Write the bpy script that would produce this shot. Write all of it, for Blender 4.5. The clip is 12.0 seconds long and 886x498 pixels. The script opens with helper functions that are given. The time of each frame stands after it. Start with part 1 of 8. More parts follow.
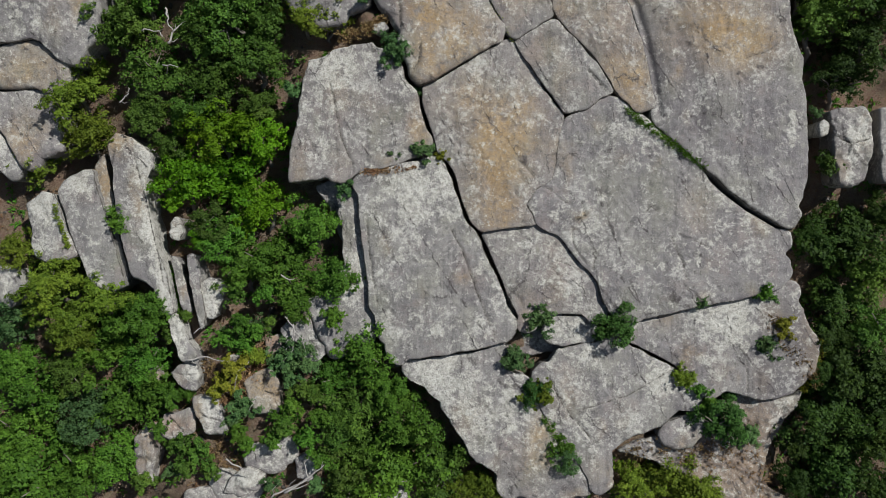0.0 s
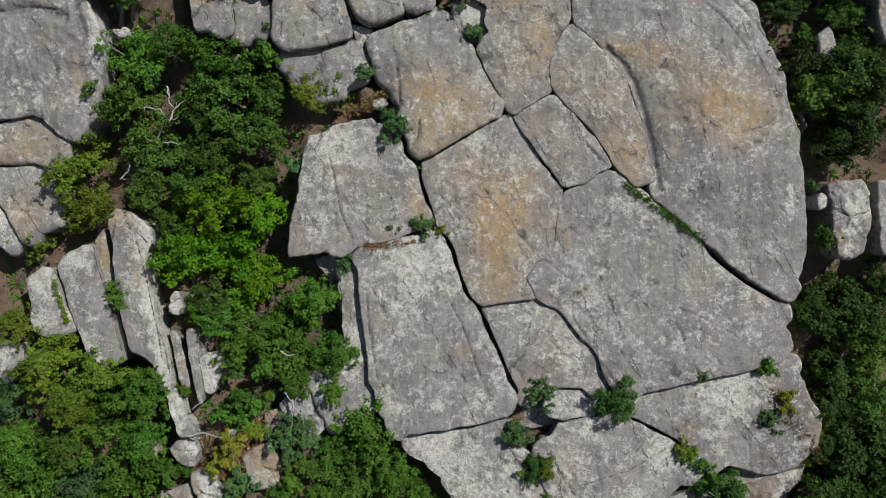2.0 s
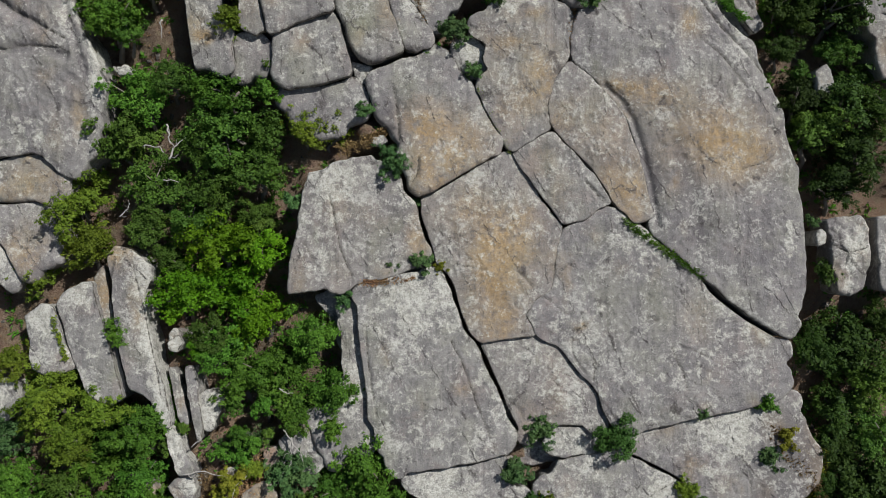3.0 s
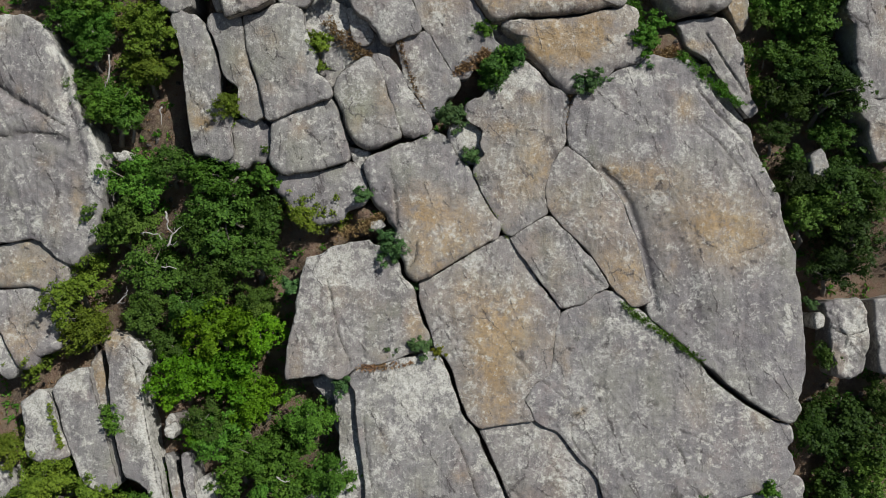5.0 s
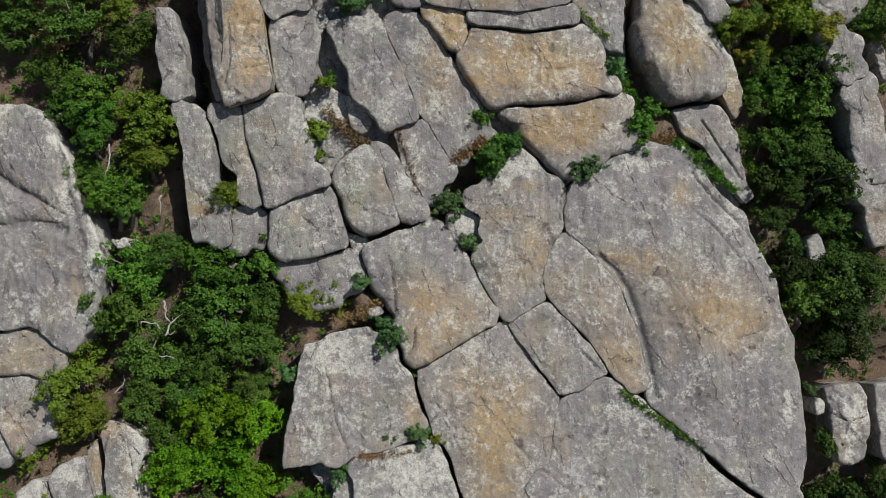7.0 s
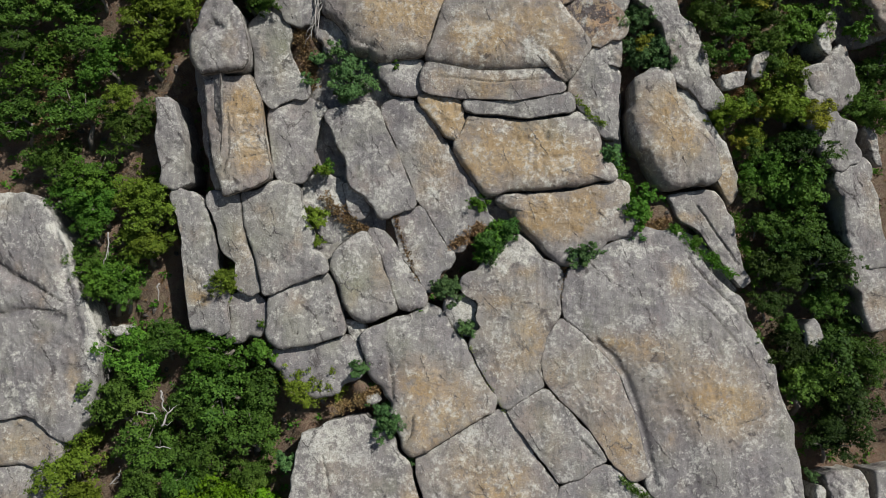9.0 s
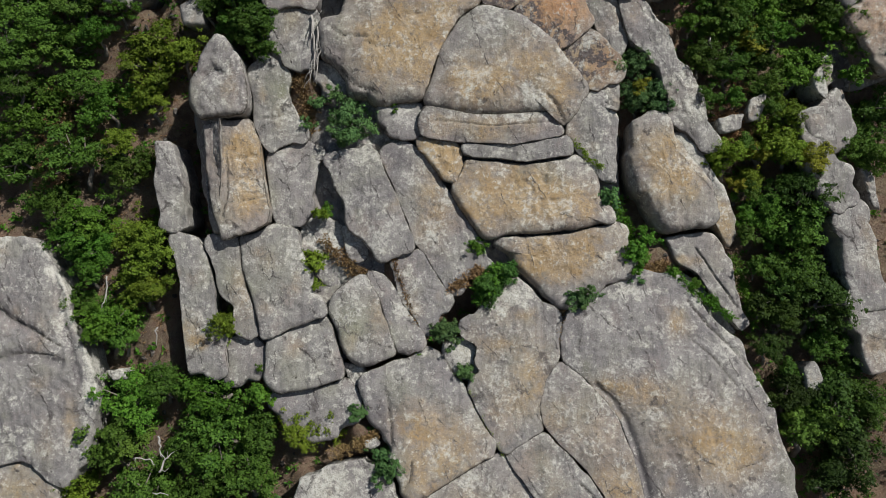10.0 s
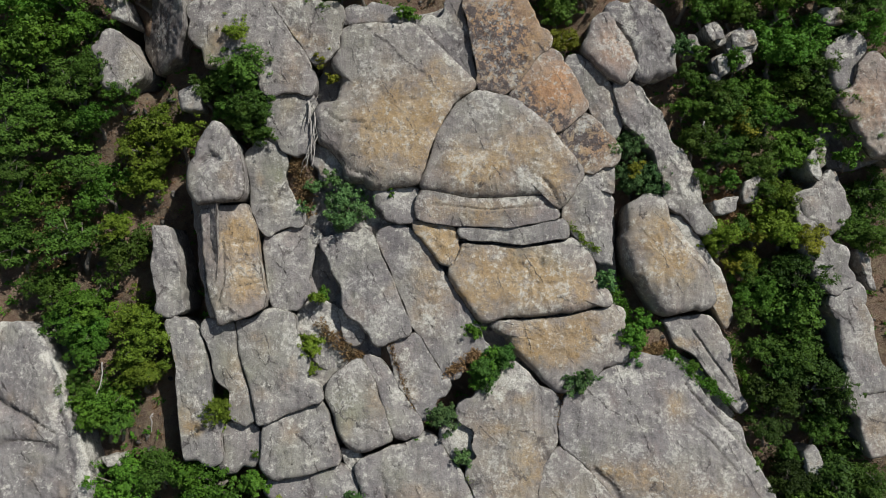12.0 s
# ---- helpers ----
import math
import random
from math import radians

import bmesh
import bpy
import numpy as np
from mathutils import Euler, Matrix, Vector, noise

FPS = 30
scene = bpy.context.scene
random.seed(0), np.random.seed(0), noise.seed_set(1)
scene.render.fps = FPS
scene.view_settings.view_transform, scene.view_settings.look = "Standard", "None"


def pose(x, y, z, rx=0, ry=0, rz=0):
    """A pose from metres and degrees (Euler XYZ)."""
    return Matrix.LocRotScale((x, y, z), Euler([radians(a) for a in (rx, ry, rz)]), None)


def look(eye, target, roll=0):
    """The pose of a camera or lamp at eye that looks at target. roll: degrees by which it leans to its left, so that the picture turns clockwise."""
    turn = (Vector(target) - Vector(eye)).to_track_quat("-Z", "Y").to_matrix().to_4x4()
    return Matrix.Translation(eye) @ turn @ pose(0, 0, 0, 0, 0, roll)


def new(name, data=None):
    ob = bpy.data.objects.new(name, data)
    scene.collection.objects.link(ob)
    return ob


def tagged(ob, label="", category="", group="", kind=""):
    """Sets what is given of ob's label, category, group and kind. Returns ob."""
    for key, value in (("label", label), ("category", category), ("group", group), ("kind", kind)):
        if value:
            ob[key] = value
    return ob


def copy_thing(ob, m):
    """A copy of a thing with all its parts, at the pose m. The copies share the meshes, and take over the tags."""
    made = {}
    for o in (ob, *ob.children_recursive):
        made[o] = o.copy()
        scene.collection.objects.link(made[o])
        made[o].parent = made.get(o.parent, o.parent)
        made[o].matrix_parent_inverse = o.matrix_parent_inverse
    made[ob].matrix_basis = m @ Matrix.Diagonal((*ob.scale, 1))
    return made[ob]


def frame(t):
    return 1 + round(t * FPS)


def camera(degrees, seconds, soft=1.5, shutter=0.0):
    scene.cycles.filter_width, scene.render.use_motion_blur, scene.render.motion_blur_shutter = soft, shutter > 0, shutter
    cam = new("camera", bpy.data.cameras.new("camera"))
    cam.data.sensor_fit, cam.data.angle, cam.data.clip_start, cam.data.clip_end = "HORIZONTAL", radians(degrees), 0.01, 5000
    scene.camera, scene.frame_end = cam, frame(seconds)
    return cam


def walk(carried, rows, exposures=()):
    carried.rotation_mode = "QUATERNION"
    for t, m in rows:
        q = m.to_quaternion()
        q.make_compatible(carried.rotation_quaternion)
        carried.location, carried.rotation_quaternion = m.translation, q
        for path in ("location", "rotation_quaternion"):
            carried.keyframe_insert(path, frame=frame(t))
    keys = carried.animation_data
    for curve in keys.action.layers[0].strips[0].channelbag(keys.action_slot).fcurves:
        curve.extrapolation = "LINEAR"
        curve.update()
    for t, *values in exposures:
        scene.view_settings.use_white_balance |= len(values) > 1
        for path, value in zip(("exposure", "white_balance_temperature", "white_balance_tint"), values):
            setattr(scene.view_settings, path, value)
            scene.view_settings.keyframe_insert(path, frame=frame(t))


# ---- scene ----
cam = camera(61.9, 12.0, soft=0.8)
METRES, EYE, TILT, LEAN, TURN = 18.0, 45.0, -50.0, 0.0, 0.0
ROWS = [
    (0.0, 0.0, 0.0, 0.0, 0.0, 0.0, 0.0),
    (0.5, -0.0003, -0.0004, 0.0349, -0.01, 0.44, 0.06),
    (1.0, 0.0004, -0.0011, 0.074, -0.01, 0.9, 0.1),
    (1.5, 0.0012, -0.0015, 0.1112, -0.01, 1.36, 0.15),
    (2.0, 0.0002, -0.0018, 0.1484, -0.03, 1.82, 0.18),
    (2.5, 0.0008, -0.0025, 0.1853, -0.04, 2.26, 0.22),
    (3.0, 0.0007, -0.0039, 0.2218, -0.06, 2.72, 0.25),
    (5.0, 0.0061, -0.0155, 0.3909, -0.09, 4.78, 0.44),
    (5.5, 0.0075, -0.0197, 0.4343, -0.09, 5.31, 0.48),
    (6.0, 0.0086, -0.0245, 0.4777, -0.12, 5.81, 0.53),
    (6.5, 0.0103, -0.03, 0.5203, -0.12, 6.35, 0.58),
    (7.0, 0.0114, -0.0358, 0.5645, -0.12, 6.88, 0.65),
    (9.0, 0.0195, -0.0637, 0.7383, -0.12, 8.96, 0.86),
    (9.5, 0.0215, -0.071, 0.7823, -0.13, 9.48, 0.92),
    (10.0, 0.0236, -0.0783, 0.825, -0.14, 10.01, 0.97),
    (10.5, 0.0262, -0.0853, 0.8661, -0.15, 10.55, 1.03),
    (11.0, 0.0282, -0.093, 0.9071, -0.16, 11.07, 1.08),
    (11.5, 0.031, -0.1017, 0.9499, -0.17, 11.56, 1.14),
    (12.0, 0.0339, -0.1104, 0.991, -0.17, 12.07, 1.2),
]
EXPOSURES = [(0.0, 0.05, 6290, 9), (12.0, 0.13, 6480, 9)]
BASE = pose(0, 0, EYE, TILT, LEAN, TURN)
walk(cam, [(t, BASE @ pose(METRES * x, METRES * y, METRES * z, 90 + pitch, roll, yaw)) for t, x, y, z, yaw, pitch, roll in ROWS], EXPOSURES)

# ---- sky and sun ----
TO_SUN = (BASE.to_3x3() @ Vector((0.52, -0.72, 0.45))).normalized()
world = bpy.data.worlds.new("sky")
scene.world = world
world.use_nodes = True
sky = world.node_tree.nodes.new("ShaderNodeTexSky")
sky.sky_type = "NISHITA"
sky.sun_disc = False
sky.sun_elevation = math.asin(TO_SUN.z)
sky.sun_rotation = math.atan2(TO_SUN.x, TO_SUN.y)
back = world.node_tree.nodes["Background"]
back.inputs["Strength"].default_value = 0.06
world.node_tree.links.new(sky.outputs["Color"], back.inputs["Color"])
sun_data = bpy.data.lights.new("sun", "SUN")
sun_data.energy, sun_data.angle, sun_data.color = 5.0, radians(0.53), (1.0, 0.965, 0.93)
sun = new("sun", sun_data)
sun.matrix_world = look(TO_SUN * 200, (0, 0, 0))


# ---- materials ----
class Nodes:
    """A short way to wire a material."""

    def __init__(self, name):
        self.mat = bpy.data.materials.new(name)
        self.mat.use_nodes = True
        self.tree = self.mat.node_tree
        self.bsdf = self.tree.nodes["Principled BSDF"]
        self.out = self.tree.nodes["Material Output"]

    def add(self, kind, **values):
        node = self.tree.nodes.new(kind)
        for key, value in values.items():
            node.inputs[key.replace("_", " ")].default_value = value
        return node

    def link(self, a, b):
        self.tree.links.new(a, b)

    def coords(self):
        return self.add("ShaderNodeTexCoord").outputs["Object"]

    def noise(self, where, scale, detail=4.0, rough=0.6):
        node = self.add("ShaderNodeTexNoise", Scale=scale, Detail=detail, Roughness=rough)
        self.link(where, node.inputs["Vector"])
        return node.outputs["Fac"]

    def spots(self, where, scale, rand=1.0):
        node = self.add("ShaderNodeTexVoronoi", Scale=scale, Randomness=rand)
        self.link(where, node.inputs["Vector"])
        return node

    def span(self, value, a, b, c=0.0, d=1.0):
        node = self.add("ShaderNodeMapRange")
        for i, v in enumerate((a, b, c, d)):
            node.inputs[i + 1].default_value = v
        self.link(value, node.inputs[0])
        return node.outputs[0]

    def calc(self, op, a, b):
        node = self.tree.nodes.new("ShaderNodeMath")
        node.operation = op
        for i, v in enumerate((a, b)):
            if isinstance(v, (int, float)):
                node.inputs[i].default_value = v
            else:
                self.link(v, node.inputs[i])
        return node.outputs[0]

    def mix(self, fac, a, b, blend="MIX"):
        node = self.tree.nodes.new("ShaderNodeMix")
        node.data_type, node.blend_type = "RGBA", blend
        for socket, v in ((node.inputs[0], fac), (node.inputs[6], a), (node.inputs[7], b)):
            if isinstance(v, (int, float)):
                socket.default_value = v
            elif isinstance(v, tuple):
                socket.default_value = (*v, 1.0)
            else:
                self.link(v, socket)
        return node.outputs[2]

    def layer(self, name):
        node = self.tree.nodes.new("ShaderNodeAttribute")
        node.attribute_name = name
        return node.outputs["Fac"]

    def bump(self, height, distance, strength=1.0):
        node = self.add("ShaderNodeBump", Strength=strength, Distance=distance)
        self.link(height, node.inputs["Height"])
        self.link(node.outputs["Normal"], self.bsdf.inputs["Normal"])


def granite_material():
    n = Nodes("granite")
    shade = n.tree.nodes.new("ShaderNodeObjectInfo").outputs["Random"]
    own = n.add("ShaderNodeVectorMath")
    n.link(n.coords(), own.inputs[0])
    n.link(n.calc("MULTIPLY", shade, 83.0), own.inputs[1])
    at = own.outputs[0]
    broad = n.noise(at, 0.3, 4.0, 0.6)
    film = n.noise(at, 0.5, 9.0, 0.68)
    cloud = n.noise(at, 0.75, 8.0, 0.7)
    crust = n.noise(at, 1.7, 9.0, 0.74)
    smear = n.noise(at, 1.1, 9.0, 0.72)
    mid = n.noise(at, 2.3, 6.0, 0.68)
    fleck = n.noise(at, 5.0, 7.0, 0.74)
    grain = n.noise(at, 11.0, 4.0, 0.7)
    fine = n.noise(at, 19.0, 3.0, 0.7)
    runs = n.tree.nodes.new("ShaderNodeCombineXYZ")
    n.link(n.calc("MULTIPLY", n.layer("across"), 2.6), runs.inputs[0])
    n.link(n.calc("MULTIPLY", n.layer("along"), 0.24), runs.inputs[1])
    streak = n.noise(runs.outputs[0], 1.0, 7.0, 0.7)
    # bare stone, from mauve to warm grey
    col = n.mix(n.span(broad, 0.38, 0.62), (0.160, 0.149, 0.150), (0.232, 0.220, 0.206))
    col = n.mix(n.span(shade, 0.0, 0.5, 0.4, 0.0), col, (0.245, 0.217, 0.182))
    col = n.mix(n.span(shade, 0.5, 1.0, 0.0, 0.4), col, (0.202, 0.204, 0.176))
    # thin films of greenish and pinkish growth, darker bare places, runs of water
    col = n.mix(n.span(film, 0.50, 0.62, 0.0, 0.55), col, (0.262, 0.258, 0.205))
    col = n.mix(n.span(film, 0.46, 0.34, 0.0, 0.55), col, (0.262, 0.212, 0.188))
    col = n.mix(n.span(cloud, 0.44, 0.66, 0.0, 0.55), col, (0.300, 0.288, 0.260))
    col = n.mix(n.span(smear, 0.49, 0.62, 0.0, 0.48), col, (0.122, 0.112, 0.113))
    col = n.mix(n.span(streak, 0.50, 0.63, 0.0, 0.62), col, (0.112, 0.103, 0.103))
    col = n.mix(n.span(n.layer("moss"), 0.0, 1.0, 0.0, 0.75), col, n.mix(mid, (0.17, 0.185, 0.075), (0.24, 0.25, 0.16)))
    # ochre and rust lichen in drifts, broken up at two sizes
    och = n.calc("MULTIPLY", n.layer("ochre"), n.span(crust, 0.34, 0.60, 0.2, 1.2))
    och = n.calc("MULTIPLY", och, n.span(fleck, 0.34, 0.60, 0.6, 1.1))
    col = n.mix(n.span(och, 0.0, 0.8, 0.0, 0.85), col, n.mix(n.span(cloud, 0.38, 0.62), (0.300, 0.196, 0.078), (0.375, 0.285, 0.165)))
    rust = n.calc("MULTIPLY", n.layer("rust"), n.span(mid, 0.25, 0.6, 0.4, 1.1))
    col = n.mix(n.span(rust, 0.0, 1.0, 0.0, 0.9), col, n.mix(grain, (0.36, 0.17, 0.075), (0.43, 0.25, 0.12)))
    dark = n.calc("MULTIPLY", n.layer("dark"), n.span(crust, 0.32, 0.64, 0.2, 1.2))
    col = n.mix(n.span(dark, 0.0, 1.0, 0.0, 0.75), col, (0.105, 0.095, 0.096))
    blot = n.calc("MULTIPLY", n.layer("blotch"), n.span(n.calc("ADD", n.calc("MULTIPLY", mid, 0.45), n.calc("MULTIPLY", fleck, 0.55)), 0.475, 0.505))
    col = n.mix(blot, col, (0.07, 0.055, 0.05))
    # pale lichen: ragged crusts at all sizes, thick where it grows well and thin spatter elsewhere; also paints one
    # slab's sunlit edge
    spread_of = n.calc("ADD", crust, n.calc("MULTIPLY", n.layer("pale"), 0.17))
    pale = n.calc("MULTIPLY", n.span(spread_of, 0.575, 0.64), n.span(fleck, 0.36, 0.56, 0.35, 0.9))
    col = n.mix(pale, col, n.mix(n.span(grain, 0.35, 0.65), (0.36, 0.35, 0.29), (0.52, 0.51, 0.445)))
    spatter = n.calc("ADD", fleck, n.calc("MULTIPLY", n.calc("SUBTRACT", n.calc("ADD", cloud, n.calc("MULTIPLY", n.layer("pale"), 0.12)), 0.5), 0.75))
    col = n.mix(n.span(spatter, 0.575, 0.615, 0.0, 0.58), col, (0.46, 0.45, 0.40))
    black = n.calc("ADD", n.noise(at, 4.2, 7.0, 0.74), n.calc("MULTIPLY", n.calc("SUBTRACT", smear, 0.5), 0.5))
    col = n.mix(n.span(black, 0.56, 0.605, 0.0, 0.52), col, (0.095, 0.088, 0.088))
    # hairline cracks, most of them steep, some of them level
    lines = n.tree.nodes.new("ShaderNodeCombineXYZ")
    bend = n.calc("MULTIPLY", mid, 0.9)
    n.link(n.calc("ADD", n.calc("MULTIPLY", n.calc("ADD", n.layer("across"), n.calc("MULTIPLY", n.layer("along"), 0.42)), 0.42), n.calc("MULTIPLY", bend, 0.25)), lines.inputs[0])
    n.link(n.calc("ADD", n.calc("MULTIPLY", n.layer("along"), 0.17), n.calc("MULTIPLY", cloud, 0.35)), lines.inputs[1])
    n.link(n.calc("MULTIPLY", shade, 40.0), lines.inputs[2])
    net = n.add("ShaderNodeTexVoronoi", Scale=1.0)
    net.feature = "DISTANCE_TO_EDGE"
    n.link(lines.outputs[0], net.inputs["Vector"])
    hair = n.calc("MULTIPLY", n.span(net.outputs["Distance"], 0.004, 0.016, 1.0, 0.0), n.span(smear, 0.47, 0.55, 0.0, 0.8))
    col = n.mix(hair, col, (0.060, 0.052, 0.048))
    # salt and pepper of the crystals
    col = n.mix(n.span(grain, 0.34, 0.48, 0.34, 0.0), col, (0.11, 0.103, 0.102))
    col = n.mix(n.span(fine, 0.36, 0.48, 0.28, 0.0), col, (0.10, 0.095, 0.094))
    col = n.mix(n.span(fine, 0.53, 0.64, 0.0, 0.18), col, (0.44, 0.42, 0.395))
    # earth in the joints
    near = n.calc("ADD", n.layer("joint"), n.span(fleck, 0.3, 0.7, -0.05, 0.05))
    col = n.mix(n.span(near, 0.02, 0.14, 0.30, 0.0), col, (0.12, 0.108, 0.088))
    col = n.mix(n.span(near, 0.005, 0.04, 0.85, 0.0), col, (0.042, 0.037, 0.031))
    n.link(col, n.bsdf.inputs["Base Color"])
    n.bsdf.inputs["Roughness"].default_value = 0.92
    n.bsdf.inputs["Specular IOR Level"].default_value = 0.2
    height = n.calc("ADD", n.calc("MULTIPLY", grain, 0.5), n.calc("ADD", n.calc("MULTIPLY", fine, 0.2), n.calc("ADD", n.calc("MULTIPLY", crust, 0.5), n.calc("SUBTRACT", fleck, n.calc("MULTIPLY", hair, 0.5)))))
    n.bump(height, 0.065, 0.8)
    return n.mat


def soil_material():
    n = Nodes("soil")
    at = n.coords()
    broad, mid, grain, fine = n.noise(at, 0.5, 4.0), n.noise(at, 2.2, 6.0, 0.7), n.noise(at, 11.0, 5.0, 0.8), n.noise(at, 45.0, 3.0, 0.8)
    col = n.mix(n.span(broad, 0.35, 0.65), (0.115, 0.084, 0.062), (0.235, 0.150, 0.105))
    col = n.mix(n.span(mid, 0.45, 0.65), col, (0.215, 0.170, 0.110))
    col = n.mix(n.span(grain, 0.55, 0.68, 0.0, 0.8), col, (0.30, 0.26, 0.20))
    col = n.mix(n.span(grain, 0.45, 0.3, 0.0, 0.7), col, (0.045, 0.035, 0.027))
    col = n.mix(n.span(fine, 0.55, 0.7, 0.0, 0.6), col, (0.33, 0.27, 0.20))
    n.link(col, n.bsdf.inputs["Base Color"])
    n.bsdf.inputs["Roughness"].default_value = 0.97
    n.bsdf.inputs["Specular IOR Level"].default_value = 0.1
    n.bump(n.calc("ADD", mid, n.calc("ADD", grain, n.calc("MULTIPLY", fine, 0.5))), 0.16, 1.0)
    return n.mat


def leaf_material(name, deep, light, tip, glow=0.3):
    """Leaves: a colour from each leaf's and each plant's own chance, part of the light shining through."""
    n = Nodes(name)
    leaf = n.tree.nodes.new("ShaderNodeNewGeometry").outputs["Random Per Island"]
    plant = n.tree.nodes.new("ShaderNodeObjectInfo").outputs["Random"]
    drift = n.noise(n.coords(), 0.9, 3.0)
    col = n.mix(leaf, deep, light)
    col = n.mix(n.span(drift, 0.45, 0.7, 0.0, 0.7), col, tip)
    col = n.mix(n.span(plant, 0.0, 1.0, 0.0, 0.5), col, n.mix(leaf, deep, tip))
    swing = n.calc("FRACT", n.calc("MULTIPLY", plant, 7.13), 0.0)
    bright = n.tree.nodes.new("ShaderNodeHueSaturation")
    n.link(n.span(swing, 0.0, 1.0, 0.72, 1.32), bright.inputs["Value"])
    n.link(n.span(plant, 0.0, 1.0, 0.485, 0.515), bright.inputs["Hue"])
    n.link(col, bright.inputs["Color"])
    col = bright.outputs[0]
    n.link(col, n.bsdf.inputs["Base Color"])
    n.bsdf.inputs["Roughness"].default_value = 0.65
    n.bsdf.inputs["Specular IOR Level"].default_value = 0.16
    see = n.tree.nodes.new("ShaderNodeBsdfTranslucent")
    n.link(n.mix(0.5, col, tip), see.inputs["Color"])
    blend = n.tree.nodes.new("ShaderNodeMixShader")
    blend.inputs[0].default_value = glow
    n.link(n.bsdf.outputs[0], blend.inputs[1])
    n.link(see.outputs[0], blend.inputs[2])
    n.link(blend.outputs[0], n.out.inputs["Surface"])
    return n.mat


def bark_material(name, a, b):
    n = Nodes(name)
    at = n.coords()
    n.link(n.mix(n.noise(at, 6.0, 5.0, 0.7), a, b), n.bsdf.inputs["Base Color"])
    n.bsdf.inputs["Roughness"].default_value = 0.9
    n.bump(n.noise(at, 25.0), 0.02, 0.8)
    return n.mat


GRANITE = granite_material()
SOIL = soil_material()
BARK = bark_material("bark", (0.09, 0.075, 0.06), (0.20, 0.18, 0.15))
DEADWOOD = bark_material("dead_wood", (0.20, 0.185, 0.165), (0.42, 0.40, 0.365))
LEAVES = {
    "dark": leaf_material("leaf_dark", (0.031, 0.068, 0.010), (0.066, 0.136, 0.018), (0.116, 0.196, 0.024), 0.26),
    "mid": leaf_material("leaf_mid", (0.033, 0.084, 0.009), (0.071, 0.168, 0.016), (0.122, 0.236, 0.024), 0.26),
    "bright": leaf_material("leaf_bright", (0.052, 0.128, 0.004), (0.105, 0.240, 0.007), (0.180, 0.330, 0.010), 0.32),
    "olive": leaf_material("leaf_olive", (0.062, 0.104, 0.009), (0.132, 0.200, 0.018), (0.205, 0.265, 0.027), 0.27),
    "shrub": leaf_material("leaf_blue", (0.040, 0.092, 0.030), (0.080, 0.155, 0.050), (0.120, 0.205, 0.056), 0.25),
    "yellow": leaf_material("leaf_yellow", (0.095, 0.120, 0.012), (0.190, 0.205, 0.020), (0.270, 0.250, 0.025), 0.28),
    "dry": leaf_material("dry_grass", (0.16, 0.105, 0.045), (0.30, 0.22, 0.11), (0.24, 0.13, 0.07), 0.2),
    # deep: a darker copy of the dark leaves, gully shade put into the colour
    "deep": leaf_material("leaf_gully_shade", (0.014, 0.033, 0.005), (0.030, 0.062, 0.008), (0.058, 0.104, 0.012), 0.18),
    "dense": leaf_material("leaf_dense", (0.022, 0.056, 0.010), (0.044, 0.105, 0.018), (0.066, 0.140, 0.024), 0.2),
}

# ---- the slope: across u, up v, out of the rock h ----


def hash01(ix, iy, iz, seed):
    k = (ix * 374761393 + iy * 668265263 + iz * 2147483647 + seed * 974634777) & 0xFFFFFFFF
    k = ((k ^ (k >> 13)) * 1274126177) & 0xFFFFFFFF
    k = ((k ^ (k >> 16)) * 2246822519) & 0xFFFFFFFF
    return ((k ^ (k >> 15)) & 0xFFFF) / 65535.0


def grainy(p, scale, seed=0, octaves=4, gain=0.5):
    """Smooth noise at the rows of p, about -1 to 1."""
    total, amp, norm = np.zeros(len(p)), 1.0, 0.0
    for o in range(octaves):
        q = p * scale * 2.03 ** o + 17.3 * o
        i = np.floor(q).astype(np.int64)
        f = q - i
        f = f * f * (3 - 2 * f)
        v = 0
        for dx in (0, 1):
            for dy in (0, 1):
                for dz in (0, 1):
                    w = np.abs(1 - dx - f[:, 0]) * np.abs(1 - dy - f[:, 1]) * np.abs(1 - dz - f[:, 2])
                    v = v + w * hash01(i[:, 0] + dx, i[:, 1] + dy, i[:, 2] + dz, seed + o)
        total += amp * (2 * v - 1)
        norm += amp
        amp *= gain
    return total / norm


B3 = np.array(BASE.to_3x3())
B0 = np.array(BASE.translation)
TOP_V, FOOT_V = 52.0, -22.0


def face(u, v, h):
    """Places in the world of points u across, v up and h out of the rock face."""
    u, v, h = np.broadcast_arrays(np.asarray(u, float), np.asarray(v, float), np.asarray(h, float))
    vc = np.clip(v, FOOT_V, TOP_V)
    up = np.maximum(vc, 0.0)
    depth, slope = 39.25 - 0.0033 * up ** 2, -0.0066 * up
    length = np.sqrt(1 + slope ** 2)
    local = np.stack([u, depth - h / length, vc + h * slope / length], -1)
    out = local @ B3.T + B0
    past = v - vc
    out[..., 1] += past
    out[..., 2] += np.where(past > 0, 0.25, 0.12) * past
    return out


UP = np.array(BASE.to_3x3().inverted() @ Vector((0, 0, 1)))
MOUNDS = []


def ground_height(u, v):
    p = np.stack([u, v, np.zeros_like(u)], -1)
    h = -1.5 + 0.4 * grainy(p, 0.28, 5, 4) + 0.10 * grainy(p, 1.4, 9, 3)
    small = 0.07 * grainy(p, 1.8, 3, 3)
    for mu, mv, ru, rv, mh in MOUNDS:
        w = np.exp(-(((u - mu) / ru) ** 2 + ((v - mv) / rv) ** 2) ** 1.5)
        h = h * (1 - w) + (mh + small) * w
    return h


